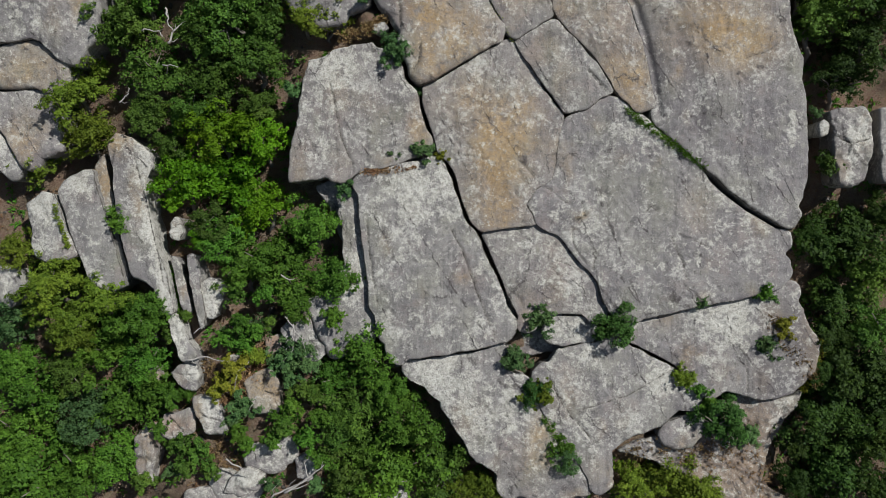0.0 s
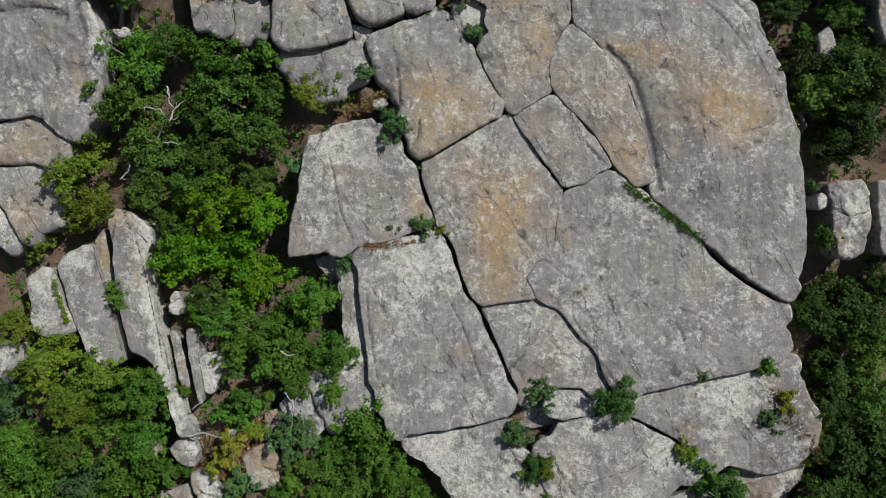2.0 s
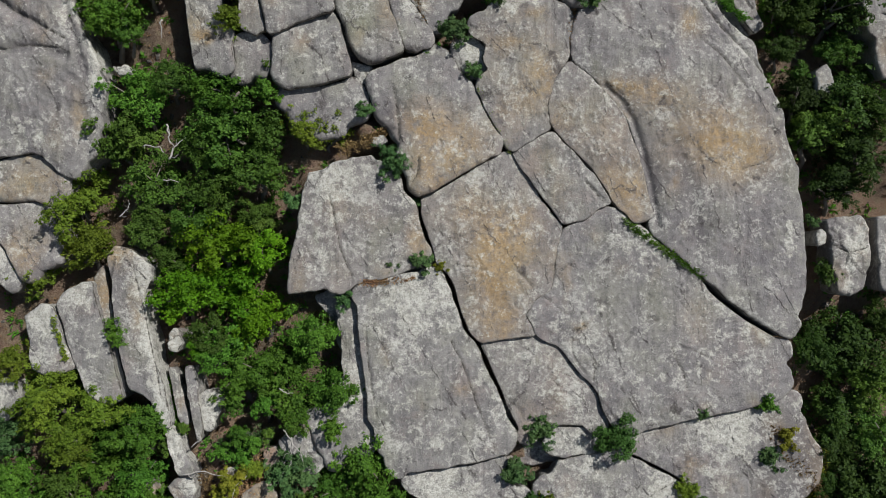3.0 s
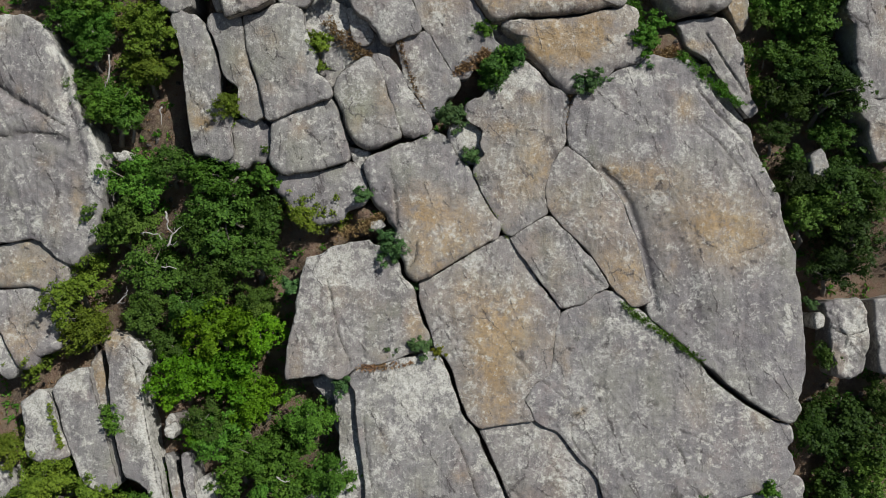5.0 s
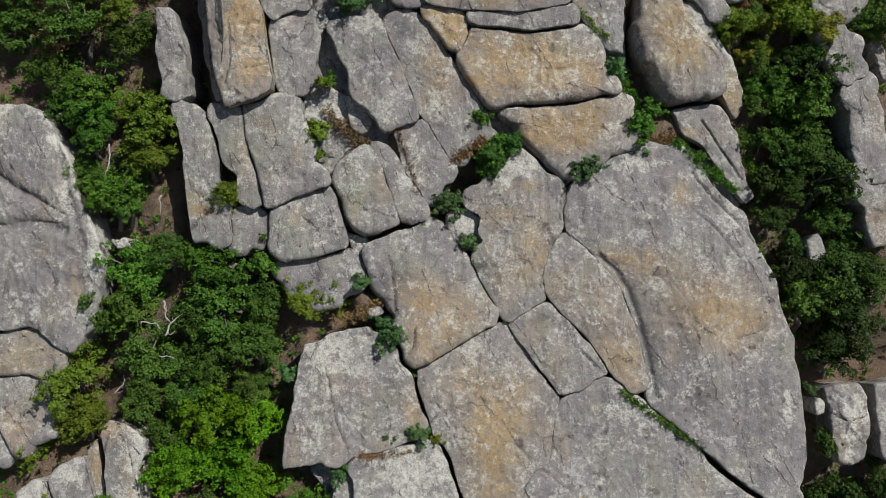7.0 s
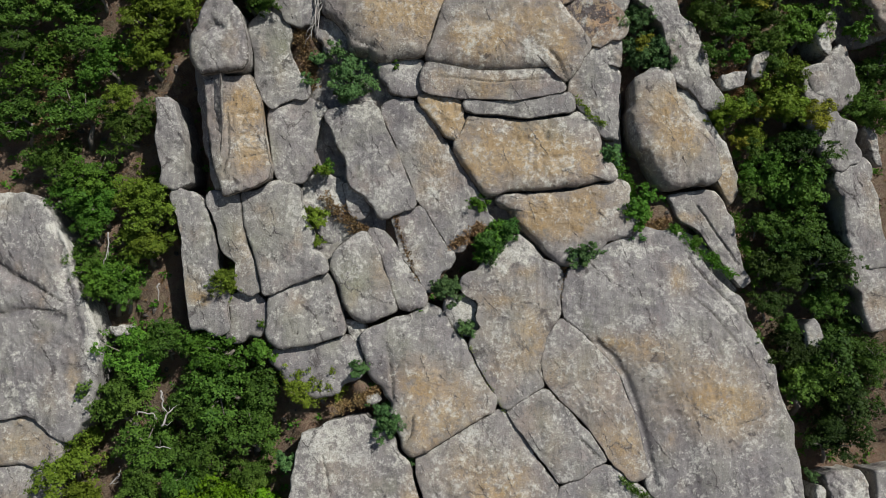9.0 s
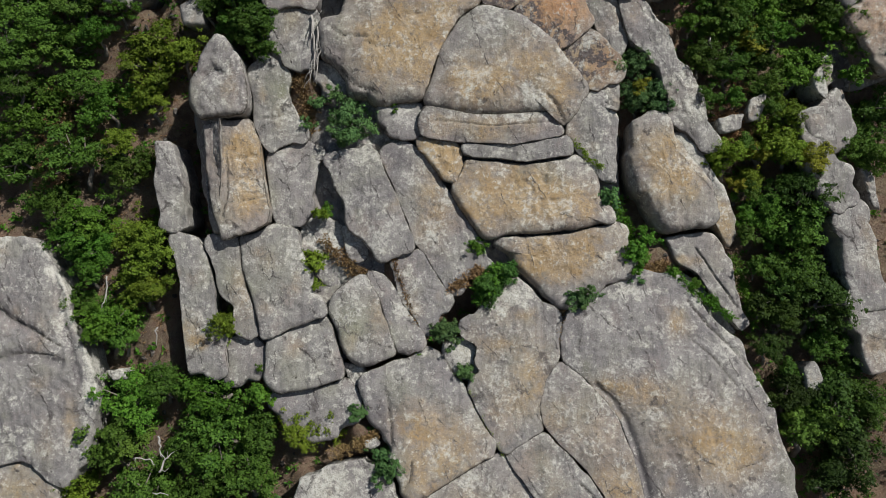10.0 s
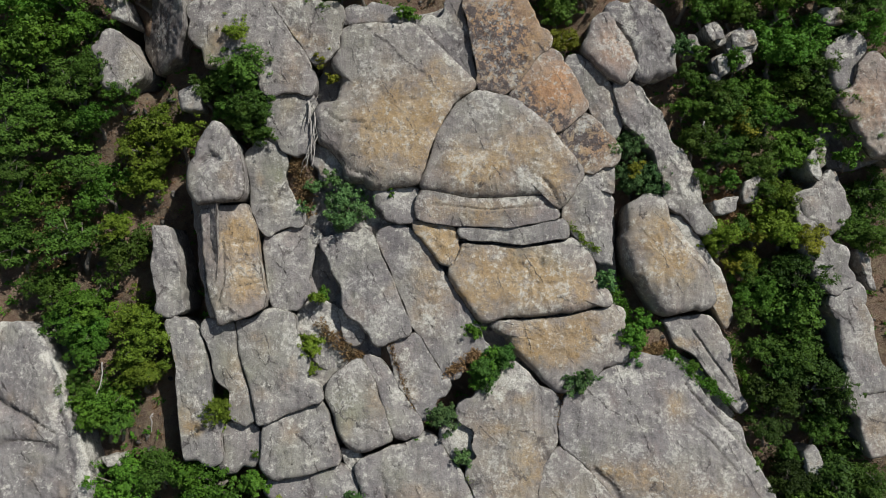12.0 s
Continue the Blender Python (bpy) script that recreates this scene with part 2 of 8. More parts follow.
def mesh_object(name, verts, faces, material, parent=None, label="", layers=None, smooth=True):
    me = bpy.data.meshes.new(name)
    me.from_pydata(verts, [], faces) if isinstance(faces, list) else fill(me, verts, faces)
    me.materials.append(material)
    for key, value in (layers or {}).items():
        me.attributes.new(key, "FLOAT", "POINT").data.foreach_set("value", np.asarray(value, np.float32))
    me.polygons.foreach_set("use_smooth", np.full(len(me.polygons), smooth))
    me.update()
    ob = new(name, me)
    ob.parent = parent
    if label:
        tagged(ob, label)
    return ob


def fill(me, verts, faces):
    """A mesh from arrays: faces all with the same number of corners."""
    n, k = faces.shape
    me.vertices.add(len(verts))
    me.vertices.foreach_set("co", np.asarray(verts, np.float32).ravel())
    me.loops.add(n * k)
    me.loops.foreach_set("vertex_index", faces.astype(np.int32).ravel())
    me.polygons.add(n)
    me.polygons.foreach_set("loop_start", np.arange(0, n * k, k, dtype=np.int32))
    me.update(calc_edges=True)


def grid_faces(rows, cols, wrap=False):
    r, c = np.meshgrid(np.arange(rows - 1), np.arange(cols if wrap else cols - 1), indexing="ij")
    d = (c + 1) % cols
    return np.stack([r * cols + c, r * cols + d, (r + 1) * cols + d, (r + 1) * cols + c], -1).reshape(-1, 4)


def mound(u, v, ru, rv, h):
    MOUNDS.append((u, v, ru, rv, h))


def to_line(p, line):
    """Distance of each point to a line of points."""
    best = np.full(len(p), 1e9)
    for a, b in zip(line[:-1], line[1:]):
        ab = b - a
        s = np.clip(((p - a) @ ab) / max(ab @ ab, 1e-9), 0, 1)
        best = np.minimum(best, np.hypot(*(p - a - s[:, None] * ab).T))
    return best


CELL = 0.1
BLOCKS = []
OPEN_JOINTS = []


def rounded(outline):
    """An outline turned one way round, its corners cut by a hand's width or two, as an even line of points."""
    pts = np.array(outline, float)
    x, y = pts.T
    if np.sum(x * np.roll(y, -1) - y * np.roll(x, -1)) > 0:
        pts = pts[::-1]
    for most in (0.07, 0.03):
        nxt = np.roll(pts, -1, 0)
        gap = np.hypot(*(nxt - pts).T)[:, None]
        cut = np.minimum(0.25, most / np.maximum(gap, 1e-6))
        pts = np.stack([pts * (1 - cut) + nxt * cut, pts * cut + nxt * (1 - cut)], 1).reshape(-1, 2)
    run = np.concatenate([[0], np.cumsum(np.hypot(*(np.roll(pts, -1, 0) - pts).T))])
    count = int(np.clip(run[-1] / CELL, 36, 420))
    s = np.linspace(0, run[-1], count, endpoint=False)
    loop = np.concatenate([pts, pts[:1]])
    return np.stack([np.interp(s, run, loop[:, k]) for k in (0, 1)], -1)


def rock(name, label, outline, rise, edge, drop, **more):
    """A block of granite: its outline on the slope, how far it stands out, and how wide and deep its edges are rounded."""
    BLOCKS.append((name, label, rounded(outline), rise, edge, drop, more))


def smoothed(values, reach):
    k = np.ones(2 * reach + 1) / (2 * reach + 1)
    return np.convolve(np.concatenate([values[-reach:], values, values[:reach]]), k, "valid")


def inside_of(p, rim):
    """Which points lie inside a closed line."""
    a, b = rim, np.roll(rim, -1, 0)
    x, y = p[:, :1], p[:, 1:]
    cross = (a[:, 1] > y) != (b[:, 1] > y)
    with np.errstate(divide="ignore", invalid="ignore"):
        past = x < (b[:, 0] - a[:, 0]) * (y - a[:, 1]) / (b[:, 1] - a[:, 1]) + a[:, 0]
    return (cross & past).sum(1) % 2 == 1


def outward(rim):
    along = np.roll(rim, -2, 0) - np.roll(rim, 2, 0)
    return np.stack([-along[:, 1], along[:, 0]], -1) / np.maximum(np.hypot(*along.T), 1e-6)[:, None]


def fit_together():
    """Blocks of one rock mass meet in tight, uneven joints: each is grown, a step at a time, until it nearly touches its neighbours."""
    solid = [k for k, b in enumerate(BLOCKS) if b[0] != "granite_bedrock"]
    rims = {k: BLOCKS[k][2].copy() for k in solid}
    moved = {k: np.zeros(len(rims[k])) for k in solid}
    apart = {}
    bulk = {k: float(np.median(np.hypot(*(rims[k] - rims[k].mean(0)).T))) for k in solid}
    for turn in range(5):
        for k in solid:
            rim, close = rims[k], BLOCKS[k][6].get("close", 1.05)
            lo, hi = rim.min(0) - 1.1, rim.max(0) + 1.1
            near, within = np.full(len(rim), 9.0), np.zeros(len(rim), bool)
            for j in solid:
                q = rims[j]
                if j == k or bulk[j] < min(0.75, 0.5 * bulk[k]) or np.any(q.max(0) < lo) or np.any(q.min(0) > hi):
                    continue
                some = q[np.all((q > lo) & (q < hi), 1)]
                if len(some):
                    near = np.minimum(near, np.sqrt(((rim[:, None] - some[None]) ** 2).sum(-1)).min(1))
                    within |= inside_of(rim, q[::2])
            gap = np.full(len(rim), 0.024)
            for width, line in OPEN_JOINTS:
                gap[to_line(rim, np.array(line)) < 0.5] = width
            near = np.where(within, 0.0, near)
            if turn < 4:
                step = np.clip((close - near) / 0.3, 0, 1) * np.minimum(0.5 * (near - gap), 0.6 - moved[k])
                step = smoothed(np.where(within, 0.0, np.maximum(step, 0)), 4)
                moved[k] += step
                rims[k] = rim + outward(rim) * step[:, None]
            else:
                apart[k] = near
    for k in solid:
        BLOCKS[k] = (*BLOCKS[k][:2], rims[k], *BLOCKS[k][3:], apart[k])
    for k, b in enumerate(BLOCKS):
        if len(b) == 7:
            BLOCKS[k] = (*b, np.full(len(b[2]), 9.0))


def build_rock(number, name, label, rim, rise, edge, drop, near, centre=None, cracks=(), grooves=(), rough=1.0, ridge=0.0, tilt=0.02, lean=0.0, close=1.05, flush=0.8, shaded=(-0.45, -0.89), **stains):
    """A block from its outline, down into the ground. near: how far its neighbours are along the outline;
    cracks: width, depth and line of each; stains: places, reach and strength of lichen and dirt, on a few blocks also
    of painted sun and shade."""
    count = len(rim)
    mid = np.array(centre) if centre else rim.mean(0)
    tight = smoothed((near < 0.3).astype(float), 3)
    out = outward(rim)
    seed3 = np.concatenate([rim, np.full((count, 1), number * 3.7)], 1)
    # edges break off in straight pieces and chips, so that no joint keeps one width
    pick = np.random.default_rng(number + 500)
    turns = np.cumsum(pick.uniform(0.35, 1.3, 200)) / CELL
    broken = np.interp(np.arange(count), turns, pick.uniform(-1, 1, 200))
    broken *= np.clip(np.minimum(np.arange(count), count - np.arange(count)) / 6, 0, 1)
    chips = np.minimum(0, grainy(seed3, 1.7, 3, 2) + 0.12)
    grow = 0.02 + (1 - 0.5 * tight) * min(rough, 1.4) * (0.10 * broken + 0.05 * grainy(seed3, 0.8, 1, 3) + 0.05 * grainy(seed3, 3.4, 2, 3) + 0.10 * chips)
    rim = rim + out * grow[:, None]
    reach = np.hypot(*(rim - mid).T)
    size = float(np.median(reach))
    rings = int(np.clip(size / CELL, 9, 70))
    k = (np.arange(1, rings + 1) / rings) ** 0.9
    flat = (mid + k[:, None, None] * (rim - mid)).reshape(-1, 2)
    flat = np.concatenate([mid[None], flat])
    border = np.concatenate([rim[:: max(1, count // 140)], rim[:1]])
    d = to_line(flat, border)
    d[-count:] = 0
    packed = np.concatenate([tight[:1], np.tile(tight, rings)])
    p3 = np.concatenate([flat, np.full((len(flat), 1), number * 3.7)], 1)
    e = edge * np.maximum(0.2, 0.85 + 0.9 * grainy(p3, 0.6, 4, 2) + 0.5 * grainy(p3, 2.4, 5, 2)) * (1 - 0.6 * flush * packed)
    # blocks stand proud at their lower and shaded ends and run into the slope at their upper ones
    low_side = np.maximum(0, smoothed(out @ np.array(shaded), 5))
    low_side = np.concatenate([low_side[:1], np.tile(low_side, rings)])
    heavy = 0.75 if flush < 0.5 else 0.35
    e = e * (0.22 + 1.3 * heavy * low_side)
    t = np.clip(1 - d / e, 0, 1)
    h = rise - drop * (0.15 + 1.6 * heavy * low_side) * (1 - max(flush, 0.55) * packed) * (1 - np.sqrt(np.maximum(1 - t ** 2, 0)))
    if flush < 0.5:
        # weathering rounds off the creases that would run in from the corners
        grid = h[1:].reshape(rings, count)
        for _ in range(2):
            wide = np.concatenate([grid[:, -4:], grid, grid[:, :4]], 1)
            grid = sum(wide[:, k : k + count] for k in range(9)) / 9
            grid[1:-1] = (grid[:-2] + grid[1:-1] + grid[2:]) / 3
        h = np.concatenate([[grid[0].mean()], grid.ravel()])
    h += 0.035 * size * (1 - np.exp(-d / (0.35 * size)))
    h += lean * (flat[:, 0] - mid[0]) - tilt * (flat[:, 1] - mid[1])
    h += ridge * np.maximum(0, 1 - np.abs((flat - mid) @ np.array([1.0, 0.28])) / (0.55 * size)) if ridge else 0
    # hollows weather out
    h -= 0.05 * rough * np.clip((grainy(p3, 1.5, 16, 3) - 0.34) / 0.2, 0, 1)
    h += rough * (0.12 * grainy(p3, 0.45, 6, 2) + 0.06 * np.abs(grainy(p3, 1.1, 7, 3)) * 1.6 + 0.03 * grainy(p3, 5.0, 8, 2))
    joint = np.full(len(flat), 9.0)
    jitter = 0.25 * np.stack([grainy(p3, 1.3, 13, 3), grainy(p3, 1.3, 14, 3)], -1)
    wander = flat + 2.2 * jitter
    for width, depth, line in cracks:
        line = np.array(line, float)
        far = to_line(flat + 0.22 * jitter, line)
        h -= 0.5 * depth * np.exp(-(far / max(0.06, 0.7 * width)) ** 2)
        joint = np.minimum(joint, far / (width / 0.1))
    worn = np.zeros(len(flat))
    for width, depth, line in grooves:
        cut = np.exp(-(to_line(flat + 0.3 * jitter, np.array(line, float)) / width) ** 2)
        h -= depth * cut
        worn = np.maximum(worn, 0.9 * cut)
    gappy = np.maximum(0.35, 1.1 + 1.6 * grainy(p3, 0.9, 17, 3))
    joint = np.minimum(joint, np.where(packed > 0.4, d * (1.0 + flush) * gappy, 9.0))
    layers = {"joint": joint}
    # lichen and weather stains that every block has, most of them towards its upper and outer edges
    rng = np.random.default_rng(number + 100)
    own = {"pale": [], "dark": [], "ochre": [], "moss": []}
    for k in range(int(np.clip(size * size * 1.1, 2, 16))):
        for key, odds, power in (("pale", 0.8, 0.38), ("dark", 0.6, 0.45), ("ochre", 0.5, 0.5), ("moss", 0.4, 0.35)):
            if rng.random() < odds:
                p = mid + rng.uniform(0.35, 1.0) * (rim[rng.integers(count)] - mid)
                r = rng.uniform(0.15, 0.75) * min(1.0, 0.4 + 0.3 * size)
                own[key].append((p[0], p[1], r, r * rng.uniform(0.8, 2.4), power * rng.uniform(0.3, 1.0)))
    layers["across"], layers["along"] = flat[:, 0], flat[:, 1]
    # pale crusts cap the upper ends, patchy darkening lines the lower ones
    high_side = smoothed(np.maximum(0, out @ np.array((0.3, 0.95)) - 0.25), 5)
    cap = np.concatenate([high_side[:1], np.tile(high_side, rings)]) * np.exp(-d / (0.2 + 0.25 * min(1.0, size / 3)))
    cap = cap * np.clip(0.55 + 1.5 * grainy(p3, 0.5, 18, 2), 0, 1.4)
    low_dark = low_side * np.exp(-d / 0.3) * np.clip(0.3 + 1.5 * grainy(p3, 0.7, 19, 2), 0, 1)
    for key in ("ochre", "pale", "dark", "moss", "rust", "blotch"):
        amount = np.zeros(len(flat))
        for su, sv, ru, rv, power in list(stains.get(key, ())) + own.get(key, []):
            w = np.exp(-((wander[:, 0] - su) / ru) ** 2 - ((wander[:, 1] - sv) / rv) ** 2)
            amount += power * w
        layers[key] = amount + {"dark": worn + 0.5 * low_dark, "pale": 0.9 * cap}.get(key, 0.0)
    top = face(flat[:, 0], flat[:, 1], h)
    # the sides go down into the ground
    sides, low = [], h[-count:]
    for i, down in enumerate((0.25, 0.6, 1.2, 2.2, 3.6)):
        inward = 1 - (0.02 + 0.05 * i * (0.6 + 0.4 * grainy(seed3, 1.2, 20 + i, 2))) / np.maximum(reach, 0.5)
        q = mid + (rim - mid) * inward[:, None]
        sides.append(face(q[:, 0], q[:, 1], low - down))
    verts = np.concatenate([top] + sides)
    total = rings + len(sides)
    quads = grid_faces(total, count, True)[:, ::-1] + 1
    c = np.arange(count)
    fan = np.stack([np.zeros(count, int), c + 1, (c + 1) % count + 1], -1)
    where = Vector(face(mid[0], mid[1], 0.0))
    for key in layers:
        skirt = np.tile(layers[key][-count:], len(sides))
        layers[key] = np.concatenate([layers[key], np.maximum(skirt, 0.11) if key == "joint" else skirt])
    me = bpy.data.meshes.new(name)
    tri = fan
    allv = verts - np.array(where)
    faces_flat = np.concatenate([tri.ravel(), quads.ravel()]).astype(np.int32)
    starts = np.concatenate([np.arange(0, 3 * count, 3), 3 * count + np.arange(0, 4 * len(quads), 4)]).astype(np.int32)
    me.vertices.add(len(allv))
    me.vertices.foreach_set("co", allv.astype(np.float32).ravel())
    me.loops.add(len(faces_flat))
    me.loops.foreach_set("vertex_index", faces_flat)
    me.polygons.add(len(starts))
    me.polygons.foreach_set("loop_start", starts)
    me.update(calc_edges=True)
    me.materials.append(GRANITE)
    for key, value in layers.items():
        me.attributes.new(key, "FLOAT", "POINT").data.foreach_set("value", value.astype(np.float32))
    me.polygons.foreach_set("use_smooth", np.full(len(starts), True))
    ob = new(name, me)
    ob.location = where
    if name == "granite_bedrock":
        return tagged(ob, label, "bedrock", kind="structure")
    return tagged(ob, label, "rock", "granite blocks of the slope")


# ---- plants ----


def tube(points, radii, sides=7):
    """Vertices and quads of a bent, tapered round stem."""
    points = [Vector(p) for p in points]
    verts, faces = [], []
    for i, p in enumerate(points):
        way = (points[min(i + 1, len(points) - 1)] - points[max(i - 1, 0)]).normalized()
        side = way.cross(Vector((0.3, 1, 0.2))).normalized()
        other = way.cross(side)
        for k in range(sides):
            a = 2 * math.pi * k / sides
            verts.append(p + radii[i] * (math.cos(a) * side + math.sin(a) * other))
    for i in range(len(points) - 1):
        for k in range(sides):
            m = (k + 1) % sides
            faces.append((i * sides + k, i * sides + m, (i + 1) * sides + m, (i + 1) * sides + k))
    faces.append(tuple(range(sides))[::-1])
    faces.append(tuple(range((len(points) - 1) * sides, len(points) * sides)))
    return verts, faces


def crown_arrays(rng, boughs, leaves, size, flat, inner=0.45, outer=0.95, small=0.16, large=0.34):
    """Leaves on sprays, sprays on boughs: a crown about 1 m in radius round the origin."""
    centres = []
    while len(centres) < boughs:
        c = rng.normal(size=3)
        c /= np.linalg.norm(c)
        c *= rng.uniform(inner, outer) * (0.82 + 0.3 * math.sin(3 * math.atan2(c[1], c[0]) + boughs))
        c[2] *= flat
        if c[2] > -0.5 * flat:
            centres.append((*c, rng.uniform(small, large)))
    centres = np.array(centres)
    sprays = boughs * 6
    bough = rng.integers(0, boughs, sprays)
    way = rng.normal(size=(sprays, 3))
    way /= np.linalg.norm(way, axis=1)[:, None]
    way[:, 2] = np.where(rng.random(sprays) < 0.6, np.abs(way[:, 2]), way[:, 2]) * 0.75
    tip = centres[bough, :3] + way * (centres[bough, 3] * rng.uniform(0.5, 1.3, sprays))[:, None]
    reach = rng.uniform(0.05, 0.14, sprays)
    which = rng.choice(sprays, leaves, p=reach ** 1.5 / (reach ** 1.5).sum())
    off = rng.normal(size=(leaves, 3)) * np.array([0.62, 0.62, 0.34])
    off = off - way[which] * (off * way[which]).sum(1)[:, None] * 0.3
    pos = tip[which] + off * reach[which][:, None]
    # leaves lie in layers, more or less open to the sky, each with a tilt of its own
    normal = 0.7 * way[which] + 0.35 * off + np.array([0, -0.1, 0.6]) + rng.normal(scale=0.45, size=(leaves, 3))
    normal /= np.linalg.norm(normal, axis=1)[:, None]
    side = np.cross(normal, rng.normal(size=(leaves, 3)))
    side /= np.linalg.norm(side, axis=1)[:, None]
    other = np.cross(normal, side)
    a = (size * rng.uniform(0.55, 1.35, leaves))[:, None]
    b = a * rng.uniform(0.5, 0.85, leaves)[:, None]
    verts = np.stack([pos - side * a, pos + other * b + side * a * 0.35, pos - other * b + side * a * 0.5 - normal * a * 0.3], 1)
    faces = np.arange(leaves * 3).reshape(-1, 3)
    return verts.reshape(-1, 3), faces, centres


PLANTS = {}


def plant(kind, label, place, radius, height, turn, squash=1.0):
    """A tree or shrub that stands at place: trunk, limbs and a crown of leaves. One of a few shapes of its kind, turned and sized."""
    tall = radius > 1.0
    shape = (kind, tall, int(turn * 10) % 3)
    m = Matrix.LocRotScale(place, Euler((radians(4 * math.sin(turn * 7)), radians(4 * math.cos(turn * 5)), turn)), (radius, radius, radius * squash))
    if shape in PLANTS:
        first = PLANTS[shape]
        ob = copy_thing(first, Matrix.Identity(4))
        ob.matrix_basis = m
        return tagged(ob, label)
    rng = np.random.default_rng(len(PLANTS) * 13 + 7)
    root = new("tree" if tall else "shrub")
    lift = 1.1 if tall else 0.75
    leaves = 7200 if tall else 2300
    size = 0.042 if tall else 0.080
    boughs = 40 if tall else 26
    if kind == "dense":
        verts, faces, centres = crown_arrays(rng, 60, 6500, 0.047, 0.85, 0.55, 0.98, 0.14, 0.24)
    elif tall:
        verts, faces, centres = crown_arrays(rng, boughs, leaves, size, 0.85)
    else:
        verts, faces, centres = crown_arrays(rng, boughs, leaves, size, 0.85, 0.25, 1.0, 0.16, 0.34)
    verts = verts + np.array([0, 0, lift])
    mesh_object("crown", verts, faces, LEAVES[kind], root, smooth=False)
    bend = rng.normal(scale=0.06, size=(5, 3))
    line = [(bend[i][0] * i, bend[i][1] * i, -0.25 + (lift + 0.25) * i / 4) for i in range(5)]
    thick = 0.075 if tall else 0.04
    stem = mesh_object("trunk", *tube(line, [thick * (1.25 - 0.2 * i) for i in range(5)]), BARK, root)
    for c in centres[:: 7 if tall else 6]:
        base = Vector(line[2]).lerp(Vector(line[4]), rng.random())
        end = Vector(c[:3]) + Vector((0, 0, lift))
        half = base.lerp(end, 0.5) + Vector((0, 0, 0.06))
        mesh_object("limb", *tube([base, half, end], [thick * 0.45, thick * 0.3, thick * 0.12], 5), BARK, stem)
    root.matrix_basis = m
    PLANTS[shape] = root
    return tagged(root, label, "tree" if tall else "shrub", "trees of the slope" if tall else "shrubs in the joints")


def tree(kind, label, u, v, h, radius, squash=1.0):
    """Stands a plant under its crown's middle, which is u across, v up and h out of the slope."""
    tall = radius > 1.0
    crown = Vector(face(u, v, h))
    drop = radius * squash * (1.1 if tall else 0.75)
    place = crown - Vector((0, 0, drop))
    return plant(kind, label, place, radius, 0.0, (u * 1.7 + v * 2.9) % 6.28, squash)


def dead_branch(label, points, thickness, seed=0):
    """A bleached branch along a line, bent, with side twigs that fork from it."""
    rng = np.random.default_rng(seed)
    spine = [Vector(face(*p)) for p in points]
    line = []
    for a, b in zip(spine[:-1], spine[1:]):
        for k in range(4):
            line.append(a.lerp(b, k / 4) + Vector(rng.normal(scale=0.035, size=3)))
    line.append(spine[-1])
    at = line[0].copy()
    line = [p - at for p in line]
    last = len(line) - 1
    ob = mesh_object("dead_branch", *tube(line, [thickness * (1 - 0.7 * i / last) for i in range(last + 1)], 6), DEADWOOD)
    ob.location = at
    length = (line[-1] - line[0]).length
    for i in range(1, last, 2):
        way = (line[i + 1] - line[i]).normalized()
        turn = (way + Vector(rng.normal(scale=0.75, size=3))).normalized()
        reach = length * rng.uniform(0.15, 0.4)
        half = line[i] + turn * reach * 0.5 + Vector(rng.normal(scale=0.05 * reach, size=3))
        end = line[i] + (turn + 0.4 * way).normalized() * reach
        r = thickness * (1 - 0.7 * i / last) * 0.55
        mesh_object("twig", *tube([line[i], half, end], [r, r * 0.7, r * 0.2], 5), DEADWOOD, ob)
    return tagged(ob, label, "dead wood", "bleached dead wood")


def covered(u, v, margin=0.0):
    """Which of the points lie on a block."""
    inside = np.zeros(len(u), bool)
    for block in BLOCKS:
        rim = block[2][::3]
        lo, hi = rim.min(0), rim.max(0)
        box = np.nonzero((u > lo[0]) & (u < hi[0]) & (v > lo[1]) & (v < hi[1]) & ~inside)[0]
        if not len(box):
            continue
        hit = np.zeros(len(box), bool)
        x, y = u[box], v[box]
        for a, b in zip(rim, np.roll(rim, -1, 0)):
            cross = (a[1] > y) != (b[1] > y)
            with np.errstate(divide="ignore", invalid="ignore"):
                hit ^= cross & (x < (b[0] - a[0]) * (y - a[1]) / (b[1] - a[1]) + a[0])
        inside[box] = hit
    return inside


def tufts(name, label, category, spots, material, blades, length, width, seed):
    """Bundles of bent blades at places (u, v, h) on the slope, as one sheet of growth."""
    rng = np.random.default_rng(seed)
    base = np.repeat(face(spots[:, 0], spots[:, 1], spots[:, 2]), blades, 0)
    count = len(base)
    lean = rng.normal(size=(count, 3)) * np.array([0.75, 0.75, 0.25]) + np.array([0, -0.15, 0.75])
    lean /= np.linalg.norm(lean, axis=1)[:, None]
    side = np.cross(lean, rng.normal(size=(count, 3)))
    side /= np.linalg.norm(side, axis=1)[:, None]
    size = (length * rng.uniform(0.5, 1.3, count))[:, None]
    w = width * rng.uniform(0.6, 1.3, count)[:, None]
    start = base + rng.normal(scale=0.3 * length, size=(count, 3)) * np.array([1, 1, 0.2])
    half = start + lean * size * 0.55
    tip = start + lean * size + np.array([0, 0, -0.25]) * size
    verts = np.stack([start - side * w * 0.4, half - side * w, tip, half + side * w], 1).reshape(-1, 3)
    ob = mesh_object(name, verts, np.arange(count * 4).reshape(-1, 4), material, smooth=False)
    return tagged(ob, label, category, kind="stuff")


